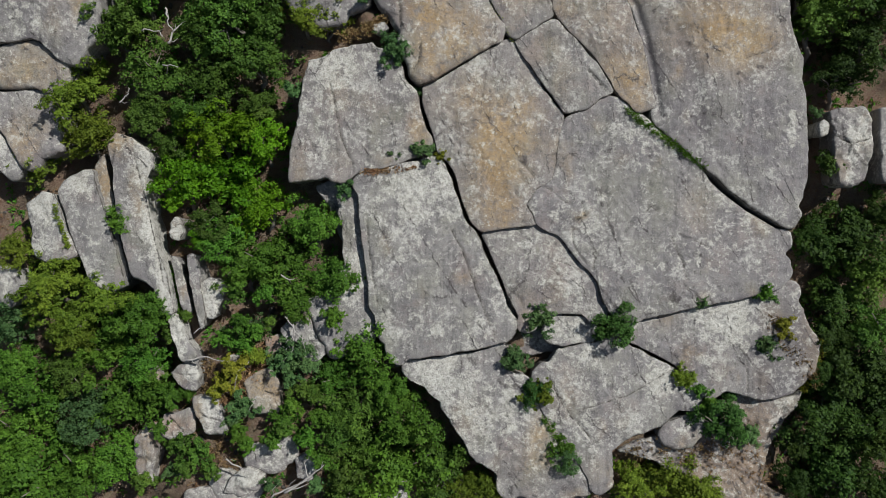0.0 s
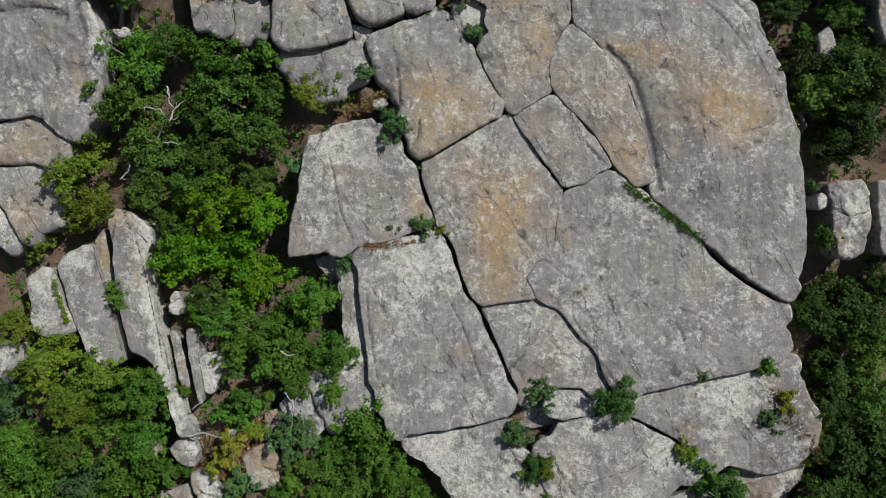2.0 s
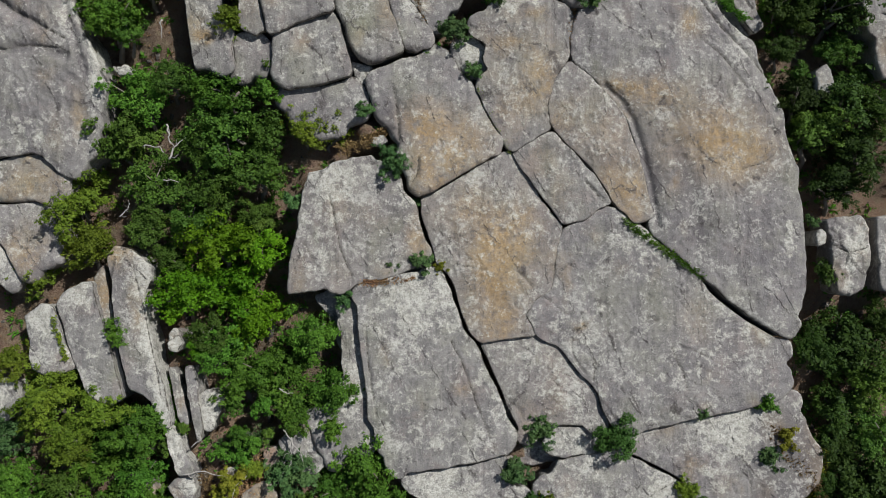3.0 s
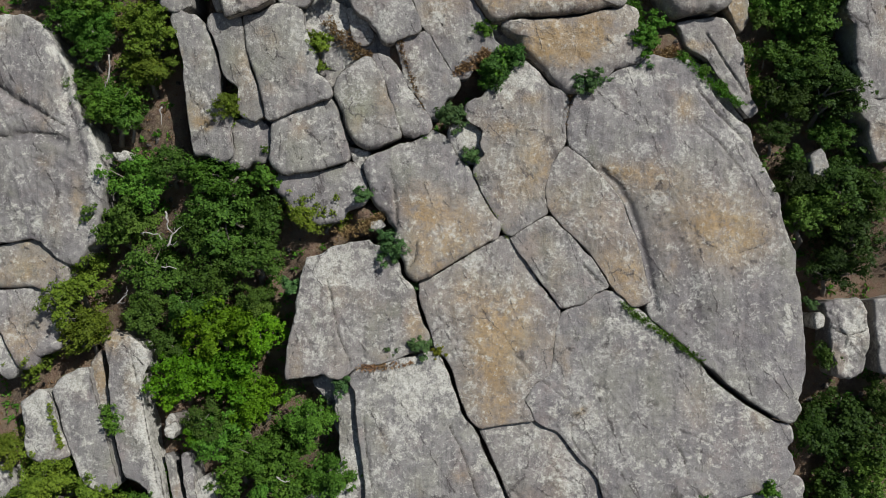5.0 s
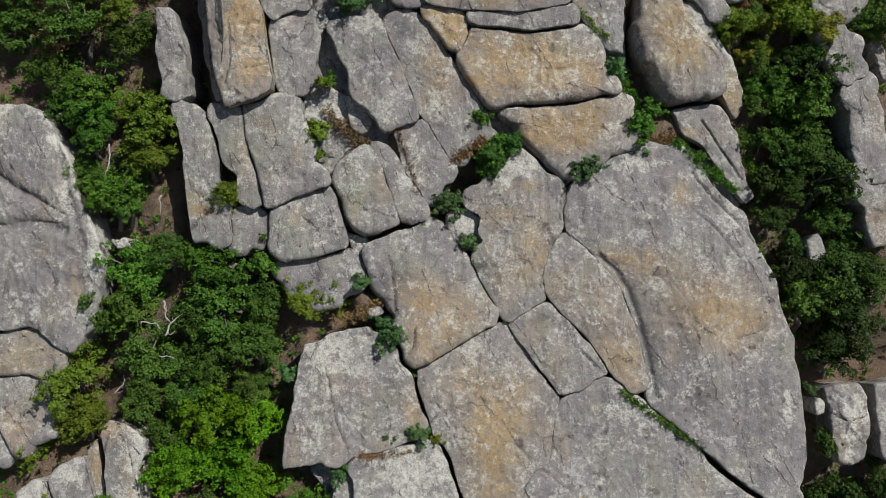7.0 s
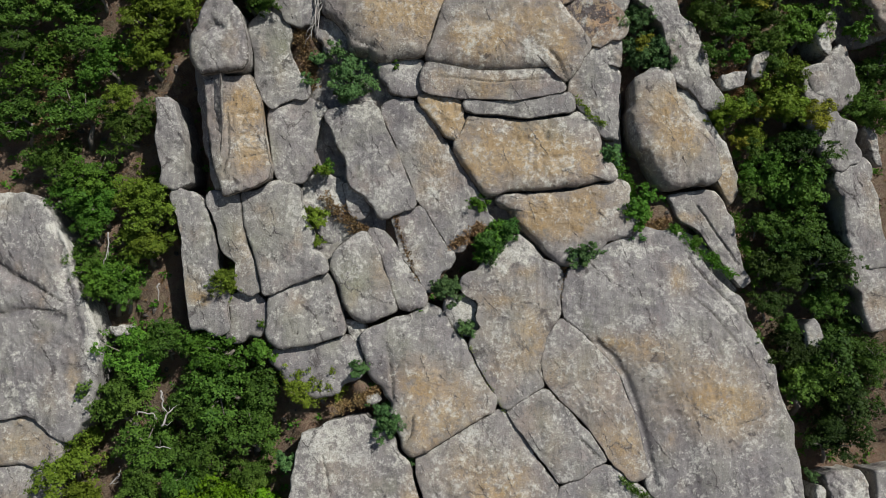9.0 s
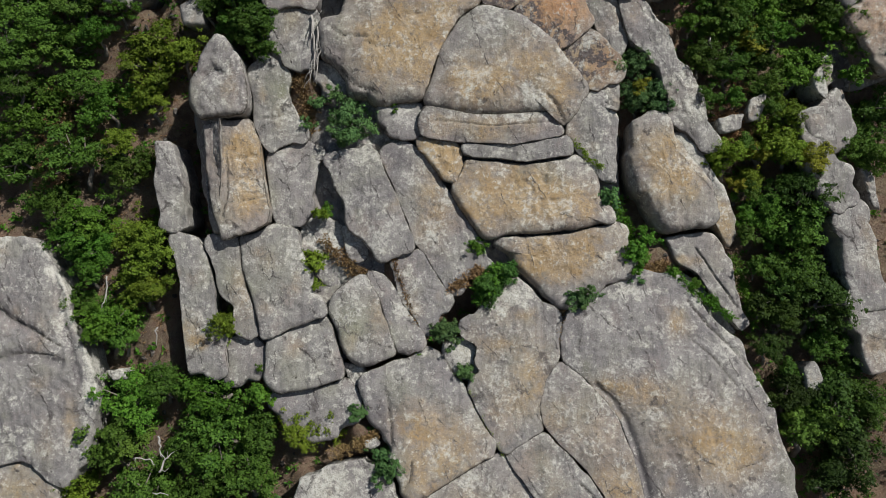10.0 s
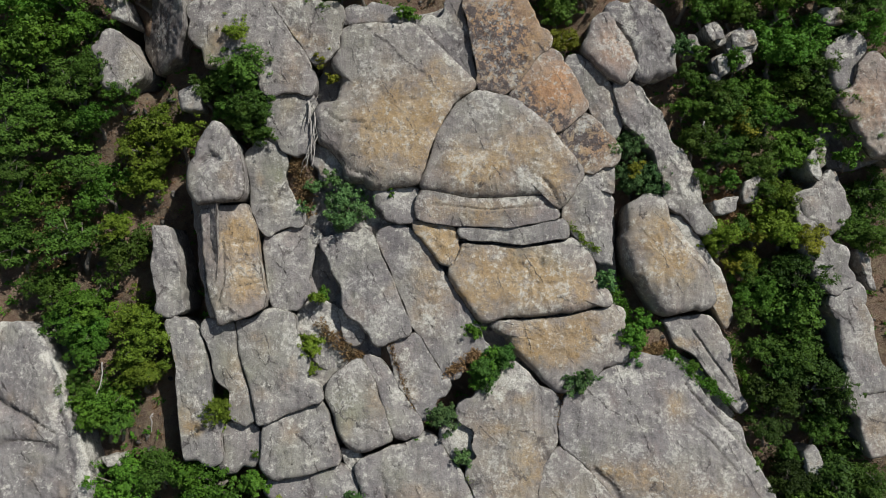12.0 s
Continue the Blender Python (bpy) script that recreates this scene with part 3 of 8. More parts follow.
def strip(label, kind, line, h, width, count, length=0.22, seed=1):
    """Grass or fern that follows a joint."""
    rng = np.random.default_rng(seed)
    line = np.array(line, float)
    at = rng.uniform(0, len(line) - 1.001, count)
    i = at.astype(int)
    spot = line[i] + (line[i + 1] - line[i]) * (at - i)[:, None] + rng.normal(scale=width * 0.5, size=(count, 2))
    spots = np.concatenate([spot, np.full((count, 1), h)], 1)
    return tufts("grass_strip", label, "grass", spots, LEAVES[kind], 9, length, 0.032, seed)


def stones(name, label, spots, sizes, seed):
    """Loose stones, each a small cut and dented block."""
    rng = np.random.default_rng(seed)
    bm = bmesh.new()
    bmesh.ops.create_icosphere(bm, subdivisions=1, radius=1.0)
    ball = np.array([v.co[:] for v in bm.verts])
    tris = np.array([[v.index for v in f.verts] for f in bm.faces])
    bm.free()
    verts, faces = [], []
    for k, (p, r) in enumerate(zip(face(spots[:, 0], spots[:, 1], spots[:, 2]), sizes)):
        q = ball.copy()
        for _ in range(7):
            a = rng.normal(size=3)
            a /= np.linalg.norm(a)
            over = q @ a - rng.uniform(0.45, 0.8)
            q -= np.maximum(over, 0)[:, None] * a
        turn = np.array(Euler(rng.uniform(0, 6.28, 3)).to_matrix())
        q = (q * rng.uniform(0.55, 1.25, 3)) @ turn.T
        verts.append(p + r * q)
        faces.append(tris + k * len(ball))
    ob = mesh_object(name, np.concatenate(verts), np.concatenate(faces), GRANITE, smooth=False)
    return tagged(ob, label, "stones", kind="stuff")


# ---- ground ----
mound(-3.76, 4.27, 2.40, 0.42, -0.15)
mound(-6.74, 11.42, 1.80, 1.80, -0.3)
mound(-4.03, 12.01, 1.20, 0.90, -0.1)
mound(-4.99, 0.33, 0.90, 1.80, -0.5)
mound(-2.86, -6.2, 1.80, 0.36, -0.2)
mound(4.74, -4.83, 1.80, 0.75, -0.25)
mound(11.43, -10.92, 1.80, 0.75, -0.45)
mound(16.9, -10.61, 2.40, 2.40, -0.7)
mound(19.64, -6.05, 0.90, 1.80, -0.4)
mound(6.88, 18.56, 0.92, 0.92, -0.2)
mound(1.27, 20.17, 1.22, 1.22, -0.3)
mound(-6.72, 29.7, 1.22, 2.44, -0.4)
mound(-6.04, 22.73, 1.53, 1.83, -0.7)
mound(-2.09, 20.24, 0.76, 2.44, -0.3)
mound(12.63, 20.54, 1.83, 1.83, -0.4)
mound(10.38, 26.64, 0.37, 1.83, -0.6)
mound(19.55, 7.27, 0.75, 5.40, -3.0)
mound(-13.39, 24.68, 0.67, 9.15, -3.2)
mound(10.65, 25.12, 0.49, 2.44, -2.4)
mound(19.81, 22.21, 1.83, 7.63, -1.6)
mound(22.34, 31.29, 1.22, 1.83, -2.5)
mound(-16.84, 37.98, 0.92, 2.75, -2.5)
mound(-12.28, -2.4, 0.90, 1.80, -1.8)
mound(18.73, -0.88, 0.60, 1.80, -2.0)
mound(14.88, 32.63, 1.22, 3.05, -2)
mound(-11.07, -6.05, 2.10, 2.10, -0.7)
mound(-10.76, -9.09, 2.40, 1.20, -0.7)
mound(-9.24, -10.92, 1.80, 1.20, -0.7)
mound(-13.5, -10.0, 1.80, 1.80, -0.7)
mound(-13.8, -12.74, 2.70, 1.20, -0.7)
mound(-8.03, -7.27, 1.80, 1.80, -0.8)
mound(-13.8, -4.23, 0.90, 1.80, -0.9)
mound(16.6, -10.0, 2.70, 1.80, -0.35)
mound(15.69, -12.13, 2.40, 1.50, -0.5)
mound(11.43, -11.07, 2.10, 0.60, -0.3)
mound(11.72, 20.86, 1.83, 0.92, -0.4)
mound(-1.79, 19.94, 0.43, 2.75, -0.2)
mound(-19.62, 7.75, 2.16, 2.59, -2.65)
mound(-19.0, 5.02, 1.86, 2.23, -2.25)
mound(-21.97, 3.98, 1.50, 1.80, -1.76)
mound(-16.78, 10.74, 2.10, 2.52, -2.57)
mound(-15.13, 8.47, 1.86, 2.23, -2.25)
mound(-15.73, 6.36, 1.56, 1.87, -1.84)
mound(-11.66, 10.94, 2.34, 2.81, -2.89)
mound(-9.95, 9.26, 1.74, 2.09, -2.09)
mound(-12.25, 8.19, 1.80, 2.16, -2.17)
mound(-9.93, 6.91, 1.32, 1.58, -1.52)
mound(-12.04, 5.19, 2.16, 2.59, -2.65)
mound(-9.55, 4.92, 1.74, 2.09, -2.09)
mound(-14.0, 2.75, 1.86, 2.23, -2.25)
mound(-11.32, 2.53, 2.34, 2.81, -2.89)
mound(-9.56, 1.32, 1.68, 2.02, -2.01)
mound(-6.97, 0.73, 1.65, 1.98, -1.97)
mound(-8.71, -1.96, 2.16, 2.59, -2.65)
mound(-5.76, -2.20, 1.74, 2.09, -2.09)
mound(-10.65, -1.78, 1.80, 2.16, -2.17)
mound(-11.83, -0.10, 1.50, 1.80, -1.76)
mound(-7.69, -3.59, 1.20, 1.44, -1.36)
mound(-17.19, 1.18, 1.02, 1.22, -1.12)
mound(-6.13, 11.39, 1.56, 1.87, -1.84)
mound(-7.29, 11.97, 1.20, 1.44, -1.36)
mound(-2.52, 10.11, 1.08, 1.30, -1.20)
mound(5.17, -4.49, 1.08, 1.30, -1.20)
mound(6.53, -11.81, 1.02, 1.22, -1.12)
mound(9.21, -4.74, 1.20, 1.44, -1.36)
mound(15.07, -9.79, 1.44, 1.73, -1.68)
mound(-20.48, -2.82, 2.64, 3.17, -3.29)
mound(-19.9, -5.30, 1.56, 1.87, -1.84)
mound(-23.14, -0.56, 1.20, 1.44, -1.36)
mound(-16.68, -4.72, 2.16, 2.59, -2.65)
mound(-16.88, -8.54, 2.40, 2.88, -2.97)
mound(-21.87, -8.36, 2.10, 2.52, -2.57)
mound(-23.23, -6.79, 1.50, 1.80, -1.76)
mound(-21.85, -13.63, 3.15, 3.78, -3.98)
mound(-17.81, -11.81, 1.74, 2.09, -2.09)
mound(-23.62, -13.68, 1.80, 2.16, -2.17)
mound(-4.7, -9.44, 1.86, 2.23, -2.25)
mound(-5.57, -10.25, 1.20, 1.44, -1.36)
mound(-8.03, -6.18, 1.50, 1.80, -1.76)
mound(-4.1, -6.15, 1.98, 2.38, -2.41)
mound(-5.58, -7.29, 1.32, 1.58, -1.52)
mound(-2.85, -8.13, 1.20, 1.44, -1.36)
mound(-1.95, -10.05, 1.86, 2.23, -2.25)
mound(-2.9, -13.31, 2.64, 3.17, -3.29)
mound(-4.39, -11.85, 1.80, 2.16, -2.17)
mound(-0.12, -12.88, 1.98, 2.38, -2.41)
mound(2.01, -13.63, 1.50, 1.80, -1.76)
mound(12.47, -13.88, 2.34, 2.81, -2.89)
mound(10.2, -13.10, 1.38, 1.66, -1.60)
mound(14.11, -13.58, 1.20, 1.44, -1.36)
mound(20.1, 11.13, 1.86, 2.23, -2.25)
mound(22.67, 9.51, 2.22, 2.66, -2.73)
mound(21.32, 8.32, 1.50, 1.80, -1.76)
mound(20.43, -10.27, 2.22, 2.66, -2.73)
mound(22.96, -11.04, 2.46, 2.95, -3.05)
mound(21.43, -13.54, 2.52, 3.02, -3.13)
mound(23.68, -13.68, 1.80, 2.16, -2.17)
mound(22.61, -7.27, 2.34, 2.81, -2.89)
mound(18.96, -12.98, 1.20, 1.44, -1.36)
mound(21.74, -0.61, 2.52, 3.02, -3.13)
mound(23.31, -2.23, 2.10, 2.52, -2.57)
mound(21.23, -3.88, 1.74, 2.09, -2.09)
mound(19.87, -0.26, 1.20, 1.44, -1.36)
mound(23.38, -5.13, 1.80, 2.16, -2.17)
mound(-21.48, 36.83, 2.81, 3.37, -3.52)
mound(-18.41, 37.47, 1.71, 2.05, -2.04)
mound(-17.41, 29.04, 1.77, 2.12, -2.13)
mound(-21.6, 28.82, 2.44, 2.93, -3.03)
mound(-19.32, 21.68, 2.01, 2.42, -2.45)
mound(-17.81, 16.99, 1.77, 2.12, -2.13)
mound(-18.5, 20.59, 1.22, 1.46, -1.39)
mound(-11.45, 13.38, 2.20, 2.64, -2.70)
mound(-16.08, 13.21, 1.89, 2.27, -2.29)
mound(-22.03, 34.10, 2.14, 2.56, -2.62)
mound(-19.14, 34.49, 1.77, 2.12, -2.13)
mound(-22.37, 26.07, 1.83, 2.20, -2.21)
mound(-19.84, 31.78, 1.83, 2.20, -2.21)
mound(-19.3, 26.32, 1.83, 2.20, -2.21)
mound(-16.46, 25.80, 1.53, 1.83, -1.80)
mound(-20.44, 24.06, 1.53, 1.83, -1.80)
mound(-14.46, 14.31, 1.22, 1.46, -1.39)
mound(-22.62, 31.83, 1.83, 2.20, -2.21)
mound(-15.45, 31.37, 2.26, 2.71, -2.78)
mound(-13.28, 31.85, 1.40, 1.68, -1.63)
mound(-14.88, 29.44, 1.46, 1.76, -1.72)
mound(-15.87, 22.10, 1.65, 1.98, -1.96)
mound(-15.7, 19.40, 1.65, 1.98, -1.96)
mound(-11.35, 17.32, 1.22, 1.46, -1.39)
mound(-10.16, 34.98, 1.65, 1.98, -1.96)
mound(-9.57, 32.68, 1.40, 1.68, -1.63)
mound(-11.66, 34.29, 1.22, 1.46, -1.39)
mound(7.78, 36.52, 1.10, 1.32, -1.22)
mound(17.36, 32.04, 1.40, 1.68, -1.63)
mound(20.85, 25.86, 1.16, 1.39, -1.31)
mound(-4.27, 27.84, 1.53, 1.83, -1.80)
mound(8.0, 18.55, 1.10, 1.32, -1.22)
mound(11.09, 30.87, 1.22, 1.46, -1.39)
mound(12.6, 29.03, 1.22, 1.46, -1.39)
mound(11.36, 29.05, 1.22, 1.46, -1.39)
mound(3.39, 19.27, 1.16, 1.39, -1.31)
mound(19.59, 21.45, 2.44, 2.93, -3.03)
mound(18.03, 23.00, 1.53, 1.83, -1.80)
mound(20.6, 23.77, 1.71, 2.05, -2.04)
mound(19.79, 19.47, 1.83, 2.20, -2.21)
mound(7.53, 38.17, 1.46, 1.76, -1.72)
mound(14.85, 31.03, 1.40, 1.68, -1.63)
mound(20.68, 33.65, 2.14, 2.56, -2.62)
mound(24.53, 27.61, 1.83, 2.20, -2.21)
mound(24.36, 25.61, 1.53, 1.83, -1.80)
mound(18.96, 17.25, 1.53, 1.83, -1.80)
mound(15.53, 37.97, 1.22, 1.46, -1.39)
mound(18.19, 29.53, 1.22, 1.46, -1.39)
mound(15.53, 34.04, 1.40, 1.68, -1.63)
mound(19.43, 35.80, 2.07, 2.49, -2.53)
mound(20.22, 30.46, 1.77, 2.12, -2.13)
mound(24.31, 36.80, 1.59, 1.90, -1.88)
mound(21.54, 36.50, 1.71, 2.05, -2.04)
mound(18.0, 33.71, 1.34, 1.61, -1.55)
mound(20.93, 17.61, 1.89, 2.27, -2.29)
mound(20.95, 15.83, 1.34, 1.61, -1.55)
mound(21.88, 12.30, 2.32, 2.78, -2.86)
mound(19.27, 13.11, 1.53, 1.83, -1.80)
mound(23.46, 12.44, 1.53, 1.83, -1.80)
mound(18.27, 26.12, 2.01, 2.42, -2.45)
mound(16.22, 25.92, 1.22, 1.46, -1.39)
mound(19.39, 27.99, 1.22, 1.46, -1.39)
mound(-22.23, 38.75, 2.44, 2.93, -3.03)
mound(-19.58, 39.50, 1.83, 2.20, -2.21)
mound(-16.68, 39.83, 1.22, 1.46, -1.39)
mound(-3.22, 40.04, 1.22, 1.46, -1.39)
mound(14.35, 39.20, 1.53, 1.83, -1.80)
mound(16.89, 38.91, 1.83, 2.20, -2.21)
mound(19.39, 38.57, 1.83, 2.20, -2.21)
mound(22.19, 39.11, 1.83, 2.20, -2.21)
mound(24.69, 38.78, 1.83, 2.20, -2.21)
mound(6.64, 39.37, 1.83, 2.20, -2.21)
mound(9.06, 39.70, 1.22, 1.46, -1.39)
mound(-15.21, 39.83, 1.53, 1.83, -1.80)
mound(-5.4, 38.54, 1.04, 1.24, -1.14)
mound(-4.78, 39.44, 1.34, 1.61, -1.55)
mound(17.08, 37.95, 1.22, 1.46, -1.39)
mound(16.71, 32.88, 1.22, 1.46, -1.39)
mound(22.71, 33.25, 1.53, 1.83, -1.80)
mound(23.84, 31.55, 1.22, 1.46, -1.39)
mound(23.06, 26.40, 1.22, 1.46, -1.39)
mound(-18.06, -6.18, 1.50, 1.80, -1.76)
mound(-22.71, -10.93, 1.80, 2.16, -2.17)
mound(-19.35, -13.22, 1.80, 2.16, -2.17)
mound(-19.35, -9.86, 1.80, 2.16, -2.17)
mound(-22.92, -4.66, 1.50, 1.80, -1.76)
mound(-20.14, -7.29, 1.32, 1.58, -1.52)
mound(-13.35, 10.68, 1.50, 1.80, -1.76)
mound(-13.44, 6.53, 1.50, 1.80, -1.76)
mound(-14.6, 4.92, 1.08, 1.30, -1.20)
mound(-9.13, 11.27, 1.50, 1.80, -1.76)
mound(-12.54, 0.65, 1.20, 1.44, -1.36)
mound(-5.29, -14.09, 1.50, 1.80, -1.76)
mound(20.17, -7.22, 1.20, 1.44, -1.36)
mound(20.48, -5.41, 1.20, 1.44, -1.36)
mound(23.59, 1.11, 1.50, 1.80, -1.76)
mound(23.68, -8.18, 1.80, 2.16, -2.17)
mound(15.8, 32.55, 1.34, 1.61, -1.55)
mound(16.52, 30.60, 1.28, 1.54, -1.47)
mound(14.89, 29.07, 1.04, 1.24, -1.14)
mound(18.32, 28.62, 1.22, 1.46, -1.39)
mound(18.07, 31.05, 1.22, 1.46, -1.39)
mound(21.74, 34.85, 1.34, 1.61, -1.55)
mound(23.31, 37.80, 1.34, 1.61, -1.55)
mound(-10.72, 36.14, 1.40, 1.68, -1.63)
mound(-9.07, 34.32, 1.40, 1.68, -1.63)
mound(-10.62, 33.05, 1.28, 1.54, -1.47)
mound(17.94, 32.11, 1.22, 1.46, -1.39)
mound(18.88, 32.54, 1.22, 1.46, -1.39)
mound(21.94, 32.56, 1.04, 1.24, -1.14)
mound(-17.83, 33.20, 1.22, 1.46, -1.39)
mound(-16.54, 34.42, 1.10, 1.32, -1.22)
mound(15.55, 25.42, 1.04, 1.24, -1.14)
mound(17.39, 24.74, 1.10, 1.32, -1.22)
mound(19.65, 26.46, 1.22, 1.46, -1.39)
mound(-16.67, 27.22, 1.10, 1.32, -1.22)
mound(18.12, 15.77, 1.04, 1.24, -1.14)
mound(-20.88, 33.56, 1.22, 1.46, -1.39)
mound(-18.06, 35.59, 1.22, 1.46, -1.39)
mound(-22.48, 30.29, 1.22, 1.46, -1.39)
mound(-18.8, 30.22, 1.22, 1.46, -1.39)
mound(-17.24, 39.83, 0.7, 0.9, -4.5)
mound(-16.6, 38.46, 0.7, 0.9, -4.5)
mound(-15.92, 37.07, 0.7, 0.9, -4.5)
mound(-15.41, 36.14, 0.7, 0.9, -4.5)


def spread(inner, step, outer):
    """Even steps inside, growing ones outside."""
    lo, hi = inner
    line = list(np.arange(lo, hi + step, step))
    gap = step
    while line[-1] < outer:
        gap *= 1.5
        line.append(line[-1] + gap)
        line.insert(0, line[0] - gap)
    return np.array(line)


def build_ground():
    us, vs = spread((-30, 30), 0.26, 1800), spread((-18, 46), 0.26, 1800)
    u, v = np.meshgrid(us, vs)
    u, v = u.ravel(), v.ravel()
    verts = face(u, v, ground_height(u, v))
    ob = mesh_object("ground", verts, grid_faces(len(vs), len(us)), SOIL)
    return tagged(ob, "brown soil with leaf litter and dry grass between the rocks", "ground", kind="structure")


build_ground()


# ---- rock ----
OPEN_JOINTS.append((0.2, [(-2.05, 9.4), (-1.31, 7.78), (-0.66, 6.0), (0.39, 3.92), (1.08, 1.59), (1.92, 0.57), (2.81, -1.47), (3.83, -4.1)]))
OPEN_JOINTS.append((0.28, [(14.09, 3.68), (15.44, 2.67), (16.95, 1.47), (18.21, 0.99)]))
OPEN_JOINTS.append((0.22, [(-3.44, 13.84), (-2.56, 11.74), (-1.82, 9.64), (-1.23, 8.14)]))
OPEN_JOINTS.append((0.55, [(-13.17, 26.77), (-12.73, 22.88)]))
OPEN_JOINTS.append((0.14, [(-12.4, 21.9), (-11.83, 21.0), (-11.22, 18.7)]))
OPEN_JOINTS.append((0.6, [(10.35, 28.42), (10.27, 25.71), (11.05, 23.6), (12.23, 22.52)]))
OPEN_JOINTS.append((0.28, [(-5.9, 26.63), (-4.72, 23.91), (-3.24, 21.79), (-2.2, 20.29)]))
OPEN_JOINTS.append((0.14, [(-6.86, 20.98), (-5.83, 18.3), (-5.09, 15.95), (-4.51, 14.49)]))
OPEN_JOINTS.append((0.18, [(2.01, 26.66), (4.43, 26.22), (7.64, 26.55)]))
OPEN_JOINTS.append((0.14, [(4.03, 22.36), (7.37, 22.5), (9.36, 22.97)]))
OPEN_JOINTS.append((0.6, [(3.25, 21.51), (4.43, 20.15), (5.74, 18.79)]))
OPEN_JOINTS.append((0.16, [(9.61, -4.85), (10.96, -5.6), (12.31, -6.41)]))
OPEN_JOINTS.append((0.22, [(12.22, 22.31), (14.05, 22.46), (15.12, 22.52)]))
OPEN_JOINTS.append((0.28, [(-4.8, 15.79), (-3.31, 15.68), (-1.51, 16.16)]))
OPEN_JOINTS.append((0.1, [(5.95, 11.87), (7.6, 9.84), (9.11, 8.22)]))
OPEN_JOINTS.append((0.1, [(5.24, 8.66), (6.44, 7.04)]))
OPEN_JOINTS.append((0.1, [(-9.57, 21.62), (-9.27, 18.66), (-9.03, 17.19)]))
OPEN_JOINTS.append((0.1, [(-2.37, -5.72), (-0.12, -5.57), (3.17, -4.7)]))
OPEN_JOINTS.append((0.13, [(-8.2, 3.38), (-6.7, 3.62), (-4.75, 4.22)]))
rock("granite_slab", "grey granite slab with pale lichen patches, cracked, on the steep slope", [(-4.53, 3.46), (-2.5, 3.97), (-0.42, 4.39), (0.27, 3.61), (0.93, 1.67), (1.85, 0.33), (2.75, -2.06), (3.64, -3.85), (3.05, -4.45), (1.67, -5.08), (-0.72, -5.52), (-2.36, -5.61), (-3.05, -4.0), (-3.79, -3.11), (-4.06, -0.87), (-4.3, 1.23)], 0.25, 0.1, 0.1, cracks=[(0.1, 0.12, [(0.48, 0.99), (1.13, -0.42), (1.82, -2.36), (2.8, -4.68)]), (0.07, 0.12, [(-4.0, 1.82), (-3.94, 0.03), (-3.46, -2.95)])], pale=[(-0.72, 3.31, 2.70, 1.50, 0.9), (-1.61, 1.52, 0.54, 1.80, 0.8), (-2.8, -3.55, 1.80, 1.80, 0.35), (1.37, -4.15, 1.80, 1.80, 0.3)])
rock("granite_slab", "grey granite slab on the steep slope", [(-5.4, 1.84), (-4.58, 3.19), (-4.4, 1.24), (-4.16, -0.87), (-3.89, -3.14), (-4.34, -3.59), (-5.01, -2.99), (-4.89, -0.87), (-5.1, 0.63)], -0.15, 0.08, 0.12, pale=[(-4.64, -0.87, 1.20, 2.40, 0.7)])
rock("granite_boulder", "grey granite boulder with dark water stains on the steep slope", [(-6.86, -3.08), (-6.02, -2.63), (-5.05, -2.15), (-4.35, -1.78), (-3.69, -3.6), (-4.35, -4.81), (-5.75, -5.38), (-6.38, -4.78)], -0.1, 0.42, 0.52, tilt=0.07, flush=0.35, pale=[(-4.79, -2.38, 0.90, 0.90, 0.5)], dark=[(-5.84, -3.58, 1.50, 1.50, 0.4)])
rock("granite_slab", "grey granite slab with pale lichen patches, cracked, on the steep slope", [(-7.09, 9.89), (-5.45, 10.5), (-3.67, 10.93), (-2.79, 9.68), (-2.14, 9.3), (-1.55, 7.48), (-0.92, 5.7), (-2.51, 4.96), (-4.66, 4.33), (-6.69, 3.68), (-8.18, 3.44), (-8.09, 5.11), (-7.62, 7.18), (-7.31, 8.66)], 0.2, 0.1, 0.12, cracks=[(0.08, 0.15, [(-5.91, 8.65), (-5.48, 6.59), (-5.3, 5.7), (-4.74, 4.36)]), (0.08, 0.14, [(-7.32, 6.23), (-6.82, 5.34), (-6.41, 4.75)])], ochre=[(-1.25, 6.44, 0.54, 1.20, 0.8)], pale=[(-5.45, 9.53, 2.10, 1.50, 0.8), (-6.66, 7.18, 1.20, 2.40, 0.5)], dark=[(-3.99, 7.18, 1.80, 1.50, 0.25)])
rock("granite_slab", "grey granite slab with ochre lichen stains, cracked, on the steep slope", [(-1.01, 8.47), (0.47, 9.29), (1.95, 10.17), (3.52, 10.75), (4.17, 10.02), (5.17, 8.29), (6.3, 7.03), (5.98, 5.99), (5.9, 4.51), (5.7, 3.76), (4.83, 3.26), (4.3, 2.48), (4.84, 1.38), (3.46, 1.2), (2.03, 0.96), (1.43, 1.58), (0.84, 3.32), (0.54, 4.69), (0.18, 5.34), (-0.48, 7.03)], 0.25, 0.1, 0.12, cracks=[(0.06, 0.12, [(0.57, 4.89), (1.37, 4.95), (2.32, 4.68)]), (0.05, 0.1, [(3.99, 4.65), (4.44, 4.21), (4.8, 3.73), (5.16, 3.49)]), (0.05, 0.1, [(3.82, 2.9), (4.23, 2.48)])], ochre=[(2.85, 6.28, 1.50, 1.80, 0.8), (2.86, 3.31, 1.35, 2.70, 0.9), (0.47, 7.76, 1.80, 1.20, 0.25)], pale=[(1.95, 9.23, 1.80, 1.20, 0.3)])
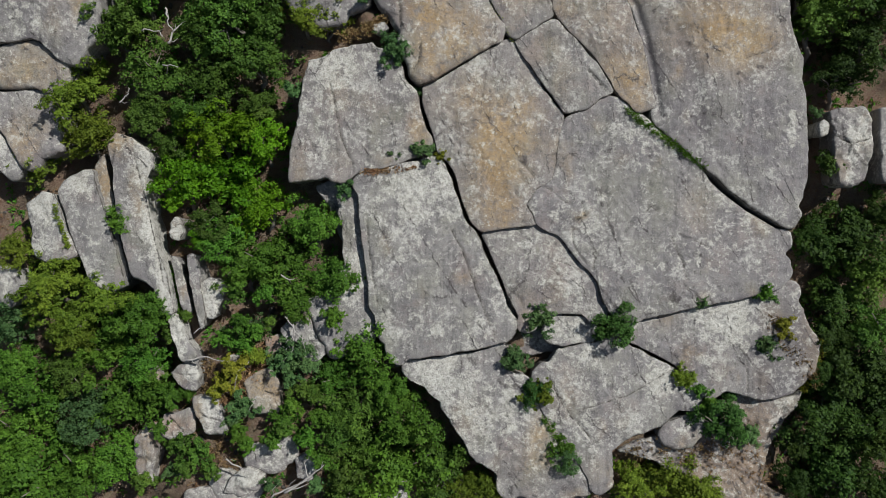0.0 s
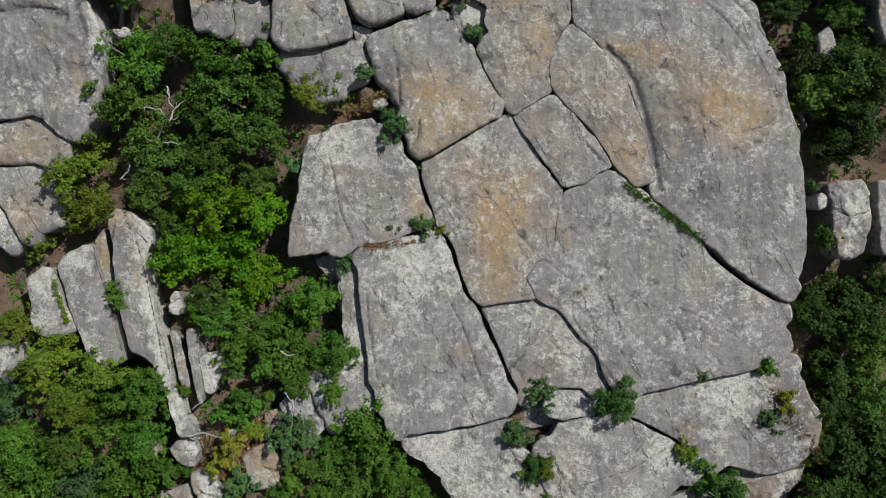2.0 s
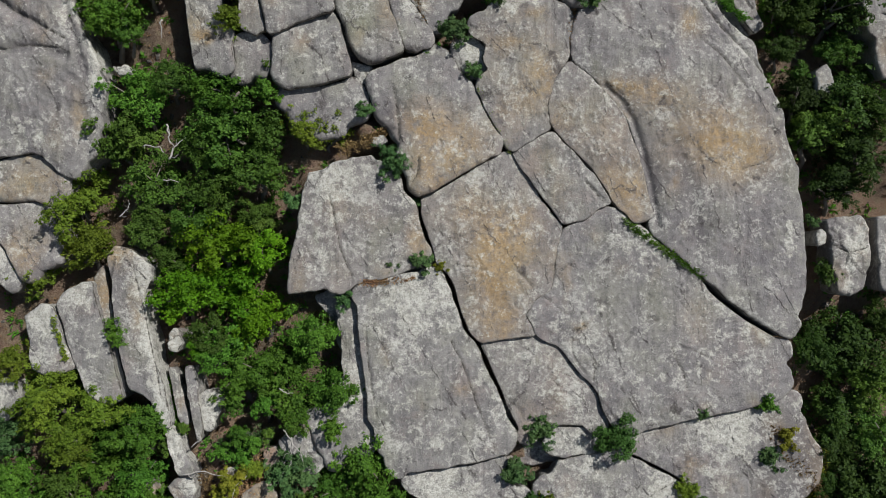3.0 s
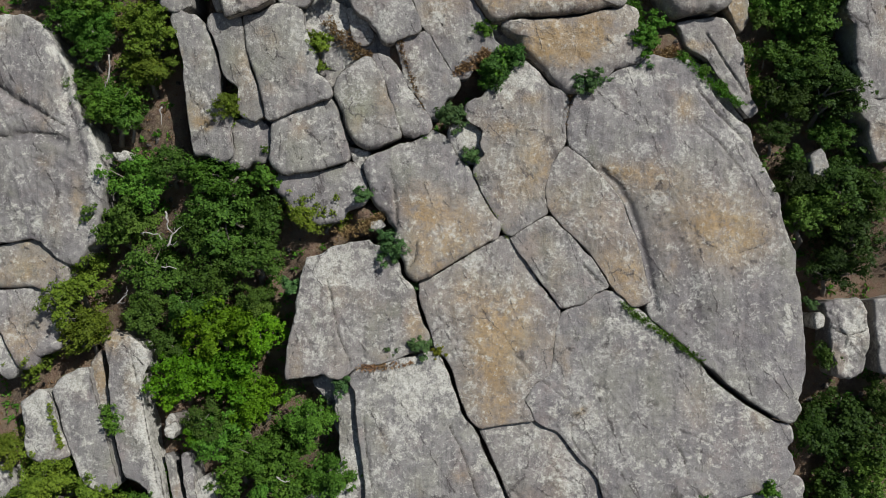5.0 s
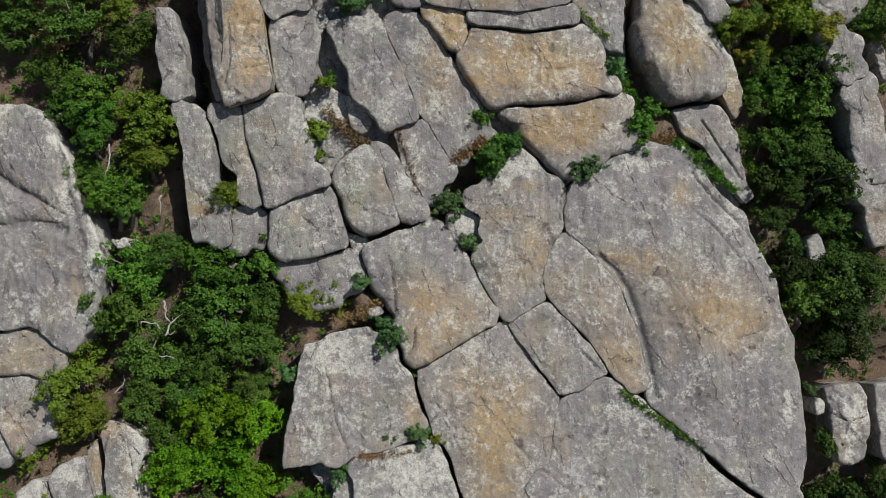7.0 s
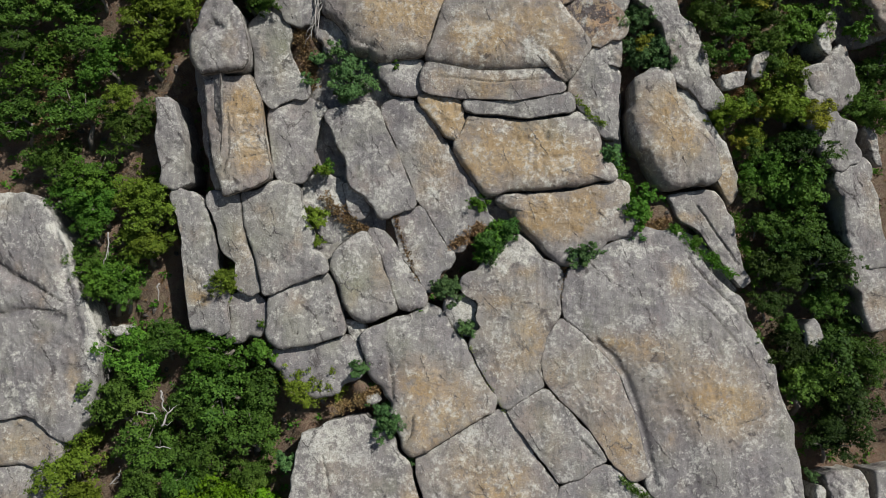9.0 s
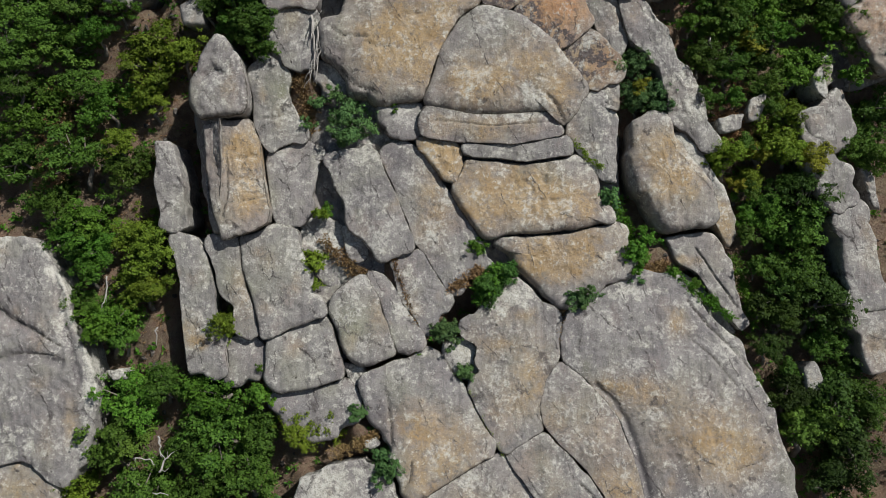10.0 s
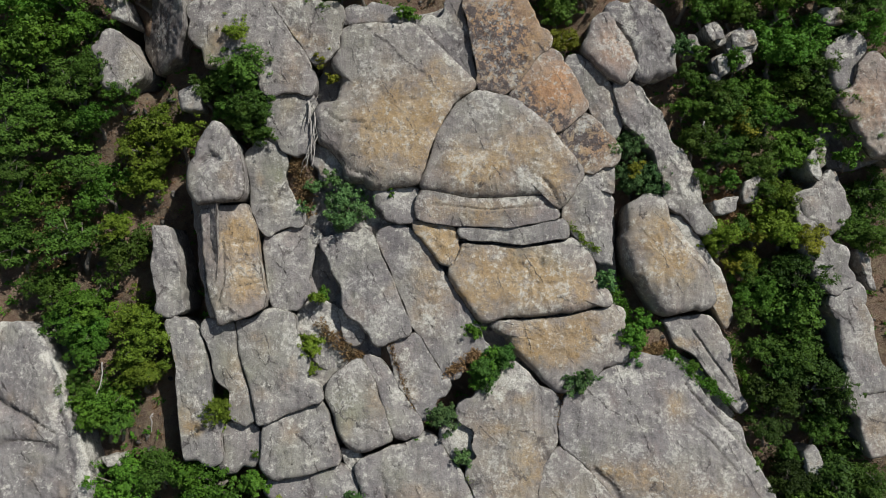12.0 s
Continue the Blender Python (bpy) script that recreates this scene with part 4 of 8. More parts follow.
rock("granite_slab", "grey granite slab with pale lichen patches, cracked, on the steep slope", [(2.04, 0.81), (3.47, 1.08), (4.88, 1.23), (5.48, 0.84), (6.02, 0.69), (6.44, 0.18), (7.24, -0.9), (7.63, -1.26), (8.05, -1.83), (8.26, -3.11), (8.05, -3.5), (6.02, -3.5), (4.67, -3.86), (4.22, -4.01), (3.71, -2.81), (2.93, -0.87)], 0.15, 0.08, 0.1, centre=(5.42, -1.17), cracks=[(0.06, 0.12, [(3.41, -2.0), (3.83, -2.42), (4.1, -2.66), (4.22, -3.11)]), (0.05, 0.08, [(5.53, -0.9), (5.86, -1.11), (6.1, -1.41)]), (0.05, 0.08, [(6.01, -0.57), (6.76, -0.87), (7.36, -1.23)])], pale=[(6.46, -2.06, 1.50, 1.20, 0.6), (4.37, 0.33, 1.50, 0.90, 0.5)], dark=[(6.46, -0.81, 0.90, 0.36, 0.4)])
rock("granite_slab", "grey granite slab with ochre lichen stains, cracked, on the steep slope", [(6.51, 6.87), (7.6, 7.26), (8.48, 7.96), (9.68, 7.02), (11.18, 5.69), (13.28, 4.21), (15.02, 2.75), (16.82, 1.4), (17.86, 0.81), (18.16, -0.57), (17.48, -1.76), (15.69, -2.59), (13.6, -2.89), (11.81, -3.25), (10.17, -3.49), (9.19, -3.1), (8.47, -2.71), (8.14, -1.73), (7.69, -1.16), (7.34, -0.81), (6.47, 0.3), (6.02, 0.81), (5.52, 0.96), (5.01, 1.31), (4.83, 1.82), (4.41, 2.36), (4.95, 3.13), (5.78, 3.64), (6.01, 4.5), (6.13, 5.99)], 0.3, 0.1, 0.12, centre=(10.32, 1.22), cracks=[(0.06, 0.12, [(5.39, 3.31), (5.78, 3.01), (6.13, 2.66), (6.58, 2.36)]), (0.06, 0.14, [(7.3, 2.48), (7.36, 2.18), (7.45, 1.88)]), (0.06, 0.14, [(6.79, 1.16), (6.85, 0.48), (6.97, 0.03), (7.24, -0.36), (7.51, -0.74)]), (0.07, 0.14, [(8.04, -0.48), (7.95, -0.8), (7.9, -1.1)]), (0.06, 0.1, [(9.27, -2.44), (9.5, -2.77), (9.65, -3.25)]), (0.1, 0.14, [(11.89, 1.1), (12.1, 0.51), (12.33, -0.12), (12.63, -0.89), (12.75, -1.61)]), (0.04, 0.05, [(8.64, 2.42), (8.76, 1.52), (8.91, 0.63)]), (0.04, 0.05, [(12.05, 3.67), (12.83, 2.66), (13.61, 1.61)]), (0.04, 0.05, [(13.14, 0.48), (14.33, -0.12), (15.97, -1.01)]), (0.05, 0.06, [(12.84, -1.91), (12.96, -3.1)]), (0.18, 0.2, [(6.91, 1.49), (7.27, 1.64), (7.54, 1.79)]), (0.14, 0.14, [(10.72, 2.06), (10.96, 2.24), (11.2, 2.06)])], ochre=[(7.27, 1.64, 0.42, 0.27, 1.4), (6.43, 4.2, 0.30, 1.20, 0.4)], pale=[(10.28, 5.98, 1.80, 1.20, 0.5), (7.78, 0.63, 1.20, 1.20, 0.5), (14.78, 0.33, 1.80, 1.80, 0.3), (6.14, 1.82, 0.90, 0.90, 0.4)], dark=[(10.96, 2.09, 0.36, 0.30, 0.9), (12.24, 0.18, 0.24, 1.05, 0.9), (11.05, -1.7, 0.24, 0.12, 1), (11.65, -1.85, 0.18, 0.12, 1), (14.24, -1.64, 0.21, 0.12, 1.2), (6.28, 3.61, 0.24, 0.90, 0.3)])
rock("granite_slab", "grey granite slab with dark water stains, cracked, on the steep slope", [(3.78, 10.86), (4.75, 11.49), (5.87, 11.9), (6.61, 11.06), (7.67, 9.75), (8.84, 8.26), (8.28, 8.0), (7.54, 7.38), (6.42, 7.14), (6.03, 7.7), (5.13, 8.93), (4.32, 9.96)], 0.3, 0.1, 0.16, cracks=[(0.12, 0.25, [(7.57, 9.36), (8.17, 8.78), (8.71, 8.16)])], dark=[(6.11, 7.46, 0.90, 0.90, 0.4)])
rock("granite_slab", "grey granite slab with ochre lichen stains, cracked, on the steep slope", [(9.94, -4.18), (11.89, -3.45), (13.7, -3.12), (16.85, -2.49), (18.5, -2.13), (19.25, -3.57), (20.0, -5.08), (19.76, -6.58), (18.5, -7.72), (17.0, -8.08), (15.2, -7.57), (14.0, -7.27), (12.5, -6.22), (10.99, -5.32), (10.03, -4.84)], 0.05, 0.14, 0.2, cracks=[(0.06, 0.1, [(16.07, -5.97), (16.13, -7.92)])], ochre=[(19.52, -5.67, 0.75, 2.10, 1), (17.42, -3.87, 0.48, 0.90, 0.8)], pale=[(14.72, -4.02, 1.50, 1.35, 0.9), (15.77, -3.57, 1.20, 1.20, 0.6)], dark=[(17.4, -5.06, 2.0, 2.8, 0.8), (18.75, -5.36, 1.6, 2.4, 0.9), (18.32, -5.67, 1.50, 2.40, 0.6)])
rock("granite_slab", "grey granite slab with pale lichen patches, cracked, on the steep slope", [(5.33, -6.32), (6.02, -5.3), (7.67, -4.94), (9.82, -5.12), (11.11, -5.78), (12.34, -6.47), (13.18, -7.46), (13.24, -8.23), (11.62, -9.31), (10.06, -9.91), (8.92, -10.75), (8.68, -12.25), (8.09, -12.49), (7.01, -10.75), (6.02, -9.19), (5.33, -7.82)], 0.1, 0.1, 0.12, cracks=[(0.1, 0.15, [(5.42, -6.71), (6.02, -7.76), (6.83, -8.95), (8.12, -10.3)]), (0.06, 0.08, [(7.37, -8.5), (9.76, -7.76), (12.16, -6.41)])], pale=[(7.67, -5.51, 2.10, 0.90, 0.6), (11.41, -7.16, 1.05, 0.75, 0.9), (7.07, -8.95, 1.80, 1.20, 0.4)])
rock("granite_slab", "grey granite slab with pale lichen patches, cracked, on the steep slope", [(-1.86, -6.02), (0.48, -5.72), (2.87, -5.36), (3.23, -6.02), (3.71, -6.8), (4.73, -7.91), (5.12, -9.01), (6.02, -9.79), (6.59, -10.69), (7.37, -11.95), (7.85, -12.79), (6.47, -13.51), (4.67, -13.33), (3.62, -12.79), (2.87, -11.89), (1.74, -11.29), (1.26, -10.45), (0.48, -9.19), (-0.48, -7.88), (-1.38, -6.8)], 0.05, 0.11, 0.14, cracks=[(0.07, 0.1, [(3.18, -11.06), (4.08, -10.31), (4.23, -10.16)])], pale=[(-0.42, -6.87, 1.50, 1.80, 1.0), (2.88, -8.97, 2.40, 1.80, 0.5), (1.38, -10.76, 1.20, 1.20, 0.5)])
rock("granite_slab", "grey granite slab on the steep slope", [(6.05, -3.79), (7.4, -3.76), (7.79, -4.03), (7.7, -4.6), (6.5, -4.75), (5.84, -4.48)], -0.05, 0.07, 0.08, pale=[(6.79, -4.18, 0.90, 0.60, 0.8)])
rock("granite_boulder", "rounded grey granite boulder on the steep slope", [(11.97, -10.0), (12.88, -9.55), (13.78, -9.4), (13.96, -10.0), (13.33, -10.55), (12.27, -10.7)], -0.2, 0.12, 0.18, tilt=0.07, flush=0.35, pale=[(12.85, -10.08, 0.90, 0.60, 0.3)])
rock("granite_boulder", "rounded grey granite boulder on the steep slope", [(4.28, -12.58), (5.8, -12.18), (6.86, -12.42), (7.47, -13.03), (6.86, -13.94), (5.04, -14.09), (3.83, -13.49)], -0.4, 0.16, 0.18, tilt=0.07, flush=0.35, pale=[(5.34, -13.01, 1.20, 0.90, 0.4)])
rock("granite_boulder", "rounded grey granite boulder on the steep slope", [(-25.16, 9.8), (-23.35, 10.24), (-21.54, 10.83), (-20.21, 9.8), (-20.5, 8.98), (-21.62, 8.6), (-23.41, 8.51), (-25.21, 8.45)], 0.1, 0.36, 0.38, rough=1.6, tilt=0.07, flush=0.35, ochre=[(-21.51, 9.55, 1.80, 1.20, 0.5)])
rock("granite_boulder", "rounded grey granite boulder on the steep slope", [(-24.66, 8.23), (-21.66, 8.4), (-20.21, 6.98), (-20.12, 5.19), (-21.76, 4.59), (-22.87, 6.03), (-23.52, 6.47), (-24.72, 6.47)], 0.0, 0.2, 0.3, rough=1.3, tilt=0.07, flush=0.35)
rock("granite_boulder", "rounded grey granite boulder on the steep slope", [(-25.31, 6.17), (-23.66, 6.26), (-23.09, 5.13), (-22.81, 3.93), (-23.85, 4.23), (-25.36, 3.93)], 0.0, 0.16, 0.24, tilt=0.07, flush=0.35, pale=[(-23.49, 5.12, 1.20, 1.20, 0.4)])
rock("granite_boulder", "rounded grey granite boulder on the steep slope", [(-14.53, 1.39), (-14.23, 1.69), (-13.93, 1.48), (-13.84, 0.99), (-14.23, 0.69), (-14.5, 0.93)], -0.1, 0.12, 0.18, close=0.1, tilt=0.07, flush=0.35, pale=[(-14.2, 1.23, 0.60, 0.60, 0.7)])
rock("granite_boulder", "rounded grey granite boulder on the steep slope", [(-23.98, -0.87), (-22.69, -0.96), (-22.33, -2.01), (-22.99, -3.12), (-23.98, -2.67)], 0.1, 0.16, 0.24, close=0.1, tilt=0.07, flush=0.35, pale=[(-22.88, -1.77, 0.75, 1.05, 0.8)])
rock("granite_boulder", "rounded grey granite boulder on the steep slope", [(-3.92, -13.03), (-2.55, -12.42), (-1.94, -13.34), (-2.86, -14.09), (-4.07, -13.94)], -0.4, 0.12, 0.18, tilt=0.07, flush=0.35)
rock("granite_boulder", "rounded grey granite boulder on the steep slope", [(-12.0, -12.46), (-10.17, -12.0), (-9.71, -12.91), (-11.08, -13.67), (-12.3, -13.52)], -0.5, 0.12, 0.18, tilt=0.07, flush=0.35, pale=[(-11.07, -12.74, 1.20, 0.90, 0.6)])
rock("granite_boulder", "rounded grey granite boulder on the steep slope", [(-10.02, -10.63), (-8.65, -10.17), (-8.34, -10.93), (-9.26, -11.6), (-10.17, -11.39)], -0.5, 0.12, 0.18, tilt=0.07, flush=0.35, pale=[(-9.24, -10.92, 1.20, 0.90, 0.6)])
rock("granite_slab", "pale granite slab with dark water stains in the gully", [(20.4, 7.28), (21.02, 7.57), (22.28, 7.62), (22.55, 6.96), (22.65, 5.24), (22.33, 3.63), (21.65, 3.14), (21.01, 3.44), (20.6, 4.67), (20.54, 6.15)], 0.1, 0.2, 0.4, close=0.1, rough=2.4, cracks=[(0.1, 0.15, [(20.71, 6.0), (21.59, 5.55), (22.62, 5.84)])], pale=[(22.08, 6.43, 0.6, 1.2, 1.0), (21.39, 4.37, 0.5, 1.5, 0.9)], dark=[(21.01, 5.85, 0.4, 1.8, 0.9)])
rock("granite_slab", "grey granite slab on the steep slope", [(23.1, 7.45), (25.01, 7.8), (25.11, 3.63), (23.37, 3.48)], 0.0, 0.11, 0.16, close=0.1, pale=[(23.54, 5.42, 0.36, 1.50, 0.4)])
rock("granite_boulder", "rounded grey granite boulder on the steep slope", [(19.78, 6.46), (20.01, 6.87), (20.27, 6.63), (20.22, 6.1), (19.88, 5.93)], 0.2, 0.12, 0.18, close=0.05, tilt=0.07, flush=0.35, pale=[(19.82, 6.44, 0.60, 0.60, 0.6)])
rock("granite_boulder", "grey granite boulder with ochre lichen stains, cracked, on the steep slope", [(-3.52, 14.53), (-2.76, 15.48), (-1.62, 15.92), (-0.48, 16.12), (0.27, 15.54), (1.57, 13.74), (2.96, 11.48), (2.9, 10.94), (1.15, 9.85), (-0.36, 8.85), (-1.29, 8.59), (-1.79, 9.04), (-1.76, 10.0), (-2.22, 11.53), (-2.73, 11.74), (-3.23, 12.64)], 0.3, 0.33, 0.41, cracks=[(0.12, 0.25, [(-2.46, 14.27), (-2.29, 12.93), (-2.24, 11.59)]), (0.1, 0.2, [(-1.18, 10.68), (-1.27, 9.79), (-1.6, 9.35)])], tilt=0.07, flush=0.35, ochre=[(-1.04, 12.47, 1.21, 0.76, 0.9), (0.74, 11.11, 1.81, 1.21, 0.9), (-0.77, 9.64, 1.21, 1.21, 0.6)], dark=[(-2.83, 13.23, 0.66, 1.81, 0.4)])
rock("granite_slab", "grey granite slab with ochre lichen stains, cracked, on the steep slope", [(2.06, 18.03), (2.43, 18.62), (3.51, 19.35), (4.65, 20.2), (5.4, 19.49), (6.26, 18.38), (6.56, 17.28), (6.43, 16.14), (5.84, 14.83), (5.44, 13.43), (5.73, 12.17), (4.0, 11.11), (3.62, 11.17), (3.06, 12.05), (2.38, 13.37), (2.12, 14.48), (2.58, 15.22), (2.31, 15.79), (2.8, 16.56), (1.94, 17.32)], 0.25, 0.14, 0.18, cracks=[(0.06, 0.1, [(4.05, 13.17), (4.29, 12.72)])], ochre=[(5.27, 14.96, 1.06, 1.81, 0.7), (3.49, 16.76, 0.91, 0.45, 0.8), (3.76, 13.77, 1.21, 1.21, 0.3), (4.99, 17.94, 0.60, 0.36, 0.6)], pale=[(3.8, 19.13, 1.21, 0.66, 1.2)])
rock("granite_boulder", "grey granite boulder with pale lichen patches on the steep slope", [(0.97, 16.28), (1.77, 16.88), (2.25, 16.45), (2.06, 15.91), (2.48, 15.37), (2.17, 14.95), (1.24, 15.32)], -0.1, 0.12, 0.18, tilt=0.07, flush=0.35, pale=[(1.7, 16.36, 0.91, 0.60, 1.2)])
rock("granite_slab", "grey granite slab with ochre lichen stains on the steep slope", [(6.73, 15.52), (7.45, 15.09), (8.13, 14.34), (8.64, 13.68), (9.35, 12.89), (9.96, 11.27), (10.47, 9.53), (10.76, 7.74), (10.27, 7.53), (9.25, 8.43), (8.22, 9.91), (7.19, 10.99), (6.3, 11.78), (5.77, 12.56), (5.63, 13.31), (6.09, 14.75)], 0.2, 0.14, 0.2, centre=(7.81, 12.24), ochre=[(9.98, 8.64, 1.06, 1.81, 0.9), (8.24, 11.94, 1.81, 1.81, 0.35), (6.3, 12.86, 0.60, 0.91, 0.4)], dark=[(7.92, 10.3, 1.81, 0.42, 0.5)])
rock("granite_slab", "grey granite slab with ochre lichen stains, cracked, on the steep slope", [(6.89, 16.86), (7.53, 17.96), (9.57, 19.04), (10.99, 19.77), (12.01, 20.18), (13.03, 19.55), (14.23, 18.38), (15.45, 16.76), (17.01, 15.1), (17.92, 13.29), (18.39, 11.28), (18.78, 10.02), (19.05, 7.04), (19.26, 4.08), (18.92, 2.65), (18.15, 1.43), (17.69, 1.21), (16.4, 2.09), (14.96, 3.12), (13.53, 4.6), (12.03, 6.18), (11.36, 7.02), (11.02, 9.08), (10.4, 11.17), (9.88, 12.82), (8.93, 13.94), (8.04, 14.88), (7.09, 15.69)], 0.3, 0.36, 0.41, cracks=[(0.12, 0.2, [(13.67, 18.75), (14.62, 17.55), (15.76, 16.41), (17.09, 14.85)]), (0.08, 0.12, [(13.51, 16.97), (14.85, 15.76), (16.04, 14.26)]), (0.06, 0.08, [(15.66, 9.93), (16.87, 10.31), (17.62, 10.81)]), (0.05, 0.06, [(8.61, 14.56), (9.29, 14.2), (9.74, 13.78)])], grooves=[(0.17, 0.16, [(8.61, 14.39), (9.44, 13.72), (10.08, 12.64), (10.6, 11.14), (11.1, 9.08), (11.41, 7.0)]), (0.5, 0.12, [(12.4, 11.3), (13.1, 8.91), (13.62, 6.24)])], ochre=[(10.94, 14.01, 1.81, 0.91, 0.7), (14.2, 11.59, 2.42, 1.81, 0.8), (15.68, 10.68, 1.51, 1.21, 0.7), (13.07, 17.57, 0.60, 0.60, 0.8), (9.15, 14.32, 0.91, 0.36, 0.8)], pale=[(18.24, 6.49, 0.30, 1.21, 1), (10.38, 19.22, 1.51, 0.30, 0.8)], dark=[(13.51, 7.42, 2.11, 2.72, 0.5), (11.16, 8.93, 0.42, 2.72, 0.5)])
rock("granite_slab", "grey granite slab with pale lichen patches, cracked, on the steep slope", [(-25.78, 22.95), (-23.1, 22.7), (-21.91, 22.75), (-20.88, 22.09), (-20.02, 21.0), (-19.3, 19.81), (-18.8, 17.57), (-17.72, 14.87), (-17.91, 13.08), (-18.03, 10.83), (-18.78, 10.33), (-20.12, 10.1), (-20.88, 11.01), (-22.38, 11.08), (-24.17, 10.89), (-25.97, 10.45)], 0.2, 0.42, 0.52, cracks=[(0.12, 0.2, [(-23.69, 19.52), (-22.67, 18.62), (-21.04, 17.72), (-19.71, 16.97)]), (0.08, 0.12, [(-23.15, 16.4), (-21.66, 16.62), (-19.87, 16.43)])], grooves=[(0.25, 0.2, [(-24.05, 16.47), (-22.56, 16.33), (-21.36, 16.56), (-19.72, 16.07)]), (0.3, 0.2, [(-23.69, 19.52), (-22.52, 18.47), (-20.9, 17.57)]), (0.2, 0.15, [(-20.22, 21.11), (-19.54, 18.15), (-18.68, 15.17)])], rough=1.3, ochre=[(-18.99, 13.08, 0.30, 1.21, 0.6)], pale=[(-19.65, 20.22, 0.36, 2.42, 1), (-18.15, 15.16, 0.36, 1.81, 1), (-22.28, 11.62, 1.81, 1.21, 0.5)], dark=[(-21.66, 16.39, 1.51, 0.42, 0.6), (-20.17, 15.78, 1.81, 1.81, 0.4), (-21.29, 19.94, 1.21, 1.81, 0.4), (-21.98, 13.41, 2.42, 1.21, 0.3)])
rock("granite_boulder", "rounded grey granite boulder on the steep slope", [(-8.28, 14.1), (-6.42, 14.35), (-4.74, 14.82), (-4.27, 13.95), (-4.49, 12.87), (-5.24, 11.87), (-6.44, 11.7), (-7.93, 12.13), (-8.32, 12.97)], -0.15, 0.16, 0.18, tilt=0.07, flush=0.35)
rock("granite_boulder", "rounded grey granite boulder on the steep slope", [(-3.69, 11.72), (-3.09, 11.86), (-2.77, 11.56), (-3.22, 11.36), (-3.61, 11.45)], 0.15, 0.06, 0.09, close=0.05, tilt=0.07, flush=0.35, pale=[(-3.21, 11.6, 0.91, 0.60, 0.8)])
rock("granite_slab", "greenish grey granite slab on the steep slope", [(-14.7, 27.72), (-13.98, 27.64), (-13.5, 26.44), (-13.21, 24.65), (-13.09, 23.3), (-14.41, 23.24), (-14.77, 25.57)], 0.1, 0.11, 0.16, close=0.85, moss=[(-13.49, 24.09, 0.61, 1.22, 0.3)])
rock("granite_slab", "grey granite slab, cracked, on the steep slope", [(-13.77, 22.44), (-12.73, 22.55), (-12.24, 21.61), (-11.89, 19.84), (-11.48, 17.76), (-11.14, 15.53), (-12.94, 15.34), (-13.39, 17.78), (-13.59, 20.15)], 0.1, 0.14, 0.2, close=0.85, cracks=[(0.06, 0.1, [(-13.09, 18.16), (-11.65, 17.39)])], ochre=[(-12.48, 16.97, 0.43, 0.31, 1.4)])
# pillar's left flank: turned from the sun, and its shade painted darker too
rock("granite_boulder", "grey granite boulder with dark water stains, cracked, on the steep slope", [(-13.1, 30.69), (-12.45, 30.68), (-10.95, 29.3), (-10.95, 26.44), (-11.09, 24.64), (-11.21, 22.84), (-11.64, 22.79), (-12.42, 25.05), (-12.86, 27.68)], -0.1, 0.12, 0.18, close=0.05, cracks=[(0.08, 0.2, [(-12.25, 28.27), (-12.03, 26.46), (-11.8, 24.05)]), (0.08, 0.2, [(-11.83, 27.96), (-11.67, 25.85), (-11.56, 23.75)])], rough=2.2, tilt=0.0, lean=1.05, flush=0.0, dark=[(-12.33, 27.06, 0.92, 4.88, 0.5)])
rock("granite_boulder", "grey granite boulder with ochre lichen stains, cracked, on the steep slope", [(-12.05, 28.49), (-10.7, 28.7), (-9.53, 28.73), (-9.07, 27.43), (-8.71, 25.36), (-8.49, 23.29), (-9.41, 22.78), (-10.96, 22.37), (-11.61, 23.94), (-11.89, 26.3)], 0.7, 0.2, 0.42, close=0.05, cracks=[(0.08, 0.2, [(-10.73, 26.7), (-10.68, 24.63), (-10.96, 23.6)]), (0.08, 0.15, [(-10.69, 24.39), (-8.6, 24.58)]), (0.06, 0.1, [(-10.82, 26.64), (-8.61, 26.8)])], rough=1.6, tilt=0.1, flush=0.0, shaded=(-0.8, -0.5), ochre=[(-9.68, 26.97, 1.22, 1.22, 1.54), (-9.7, 24.61, 1.22, 1.22, 1.12)])
rock("granite_boulder", "rounded grey granite boulder, cracked, on the steep slope", [(-12.6, 29.47), (-12.52, 30.7), (-12.11, 31.8), (-11.58, 32.67), (-11.1, 33.07), (-10.51, 32.83), (-9.93, 31.88), (-9.57, 30.5), (-9.38, 29.32), (-9.68, 28.85), (-10.67, 28.81), (-11.95, 28.63)], 1.15, 0.36, 0.68, close=0.05, cracks=[(0.06, 0.1, [(-11.82, 30.75), (-11.33, 31.24), (-10.83, 31.2)])], grooves=[(0.14, 0.2, [(-11.63, 30.98), (-11.22, 31.21), (-10.81, 31.02)])], rough=1.5, tilt=0.05, flush=0.0, shaded=(-0.7, -0.7), pale=[(-10.86, 29.76, 0.92, 0.43, 0.4)])
rock("granite_slab", "greenish grey granite slab, cracked, on the steep slope", [(-9.14, 31.19), (-8.76, 32.08), (-8.19, 31.89), (-7.64, 30.51), (-7.0, 28.64), (-6.89, 27.86), (-8.48, 27.15), (-9.0, 29.04)], 0.0, 0.1, 0.12, close=0.85, cracks=[(0.06, 0.1, [(-9.23, 28.74), (-7.25, 29.06)])], moss=[(-8.0, 29.68, 0.92, 1.22, 0.4)])
rock("granite_slab", "grey granite slab on the steep slope", [(-8.48, 26.97), (-7.02, 27.48), (-6.18, 26.6), (-6.33, 25.11), (-7.07, 23.33), (-7.97, 23.5), (-8.32, 25.29)], -0.1, 0.11, 0.16, close=0.85)
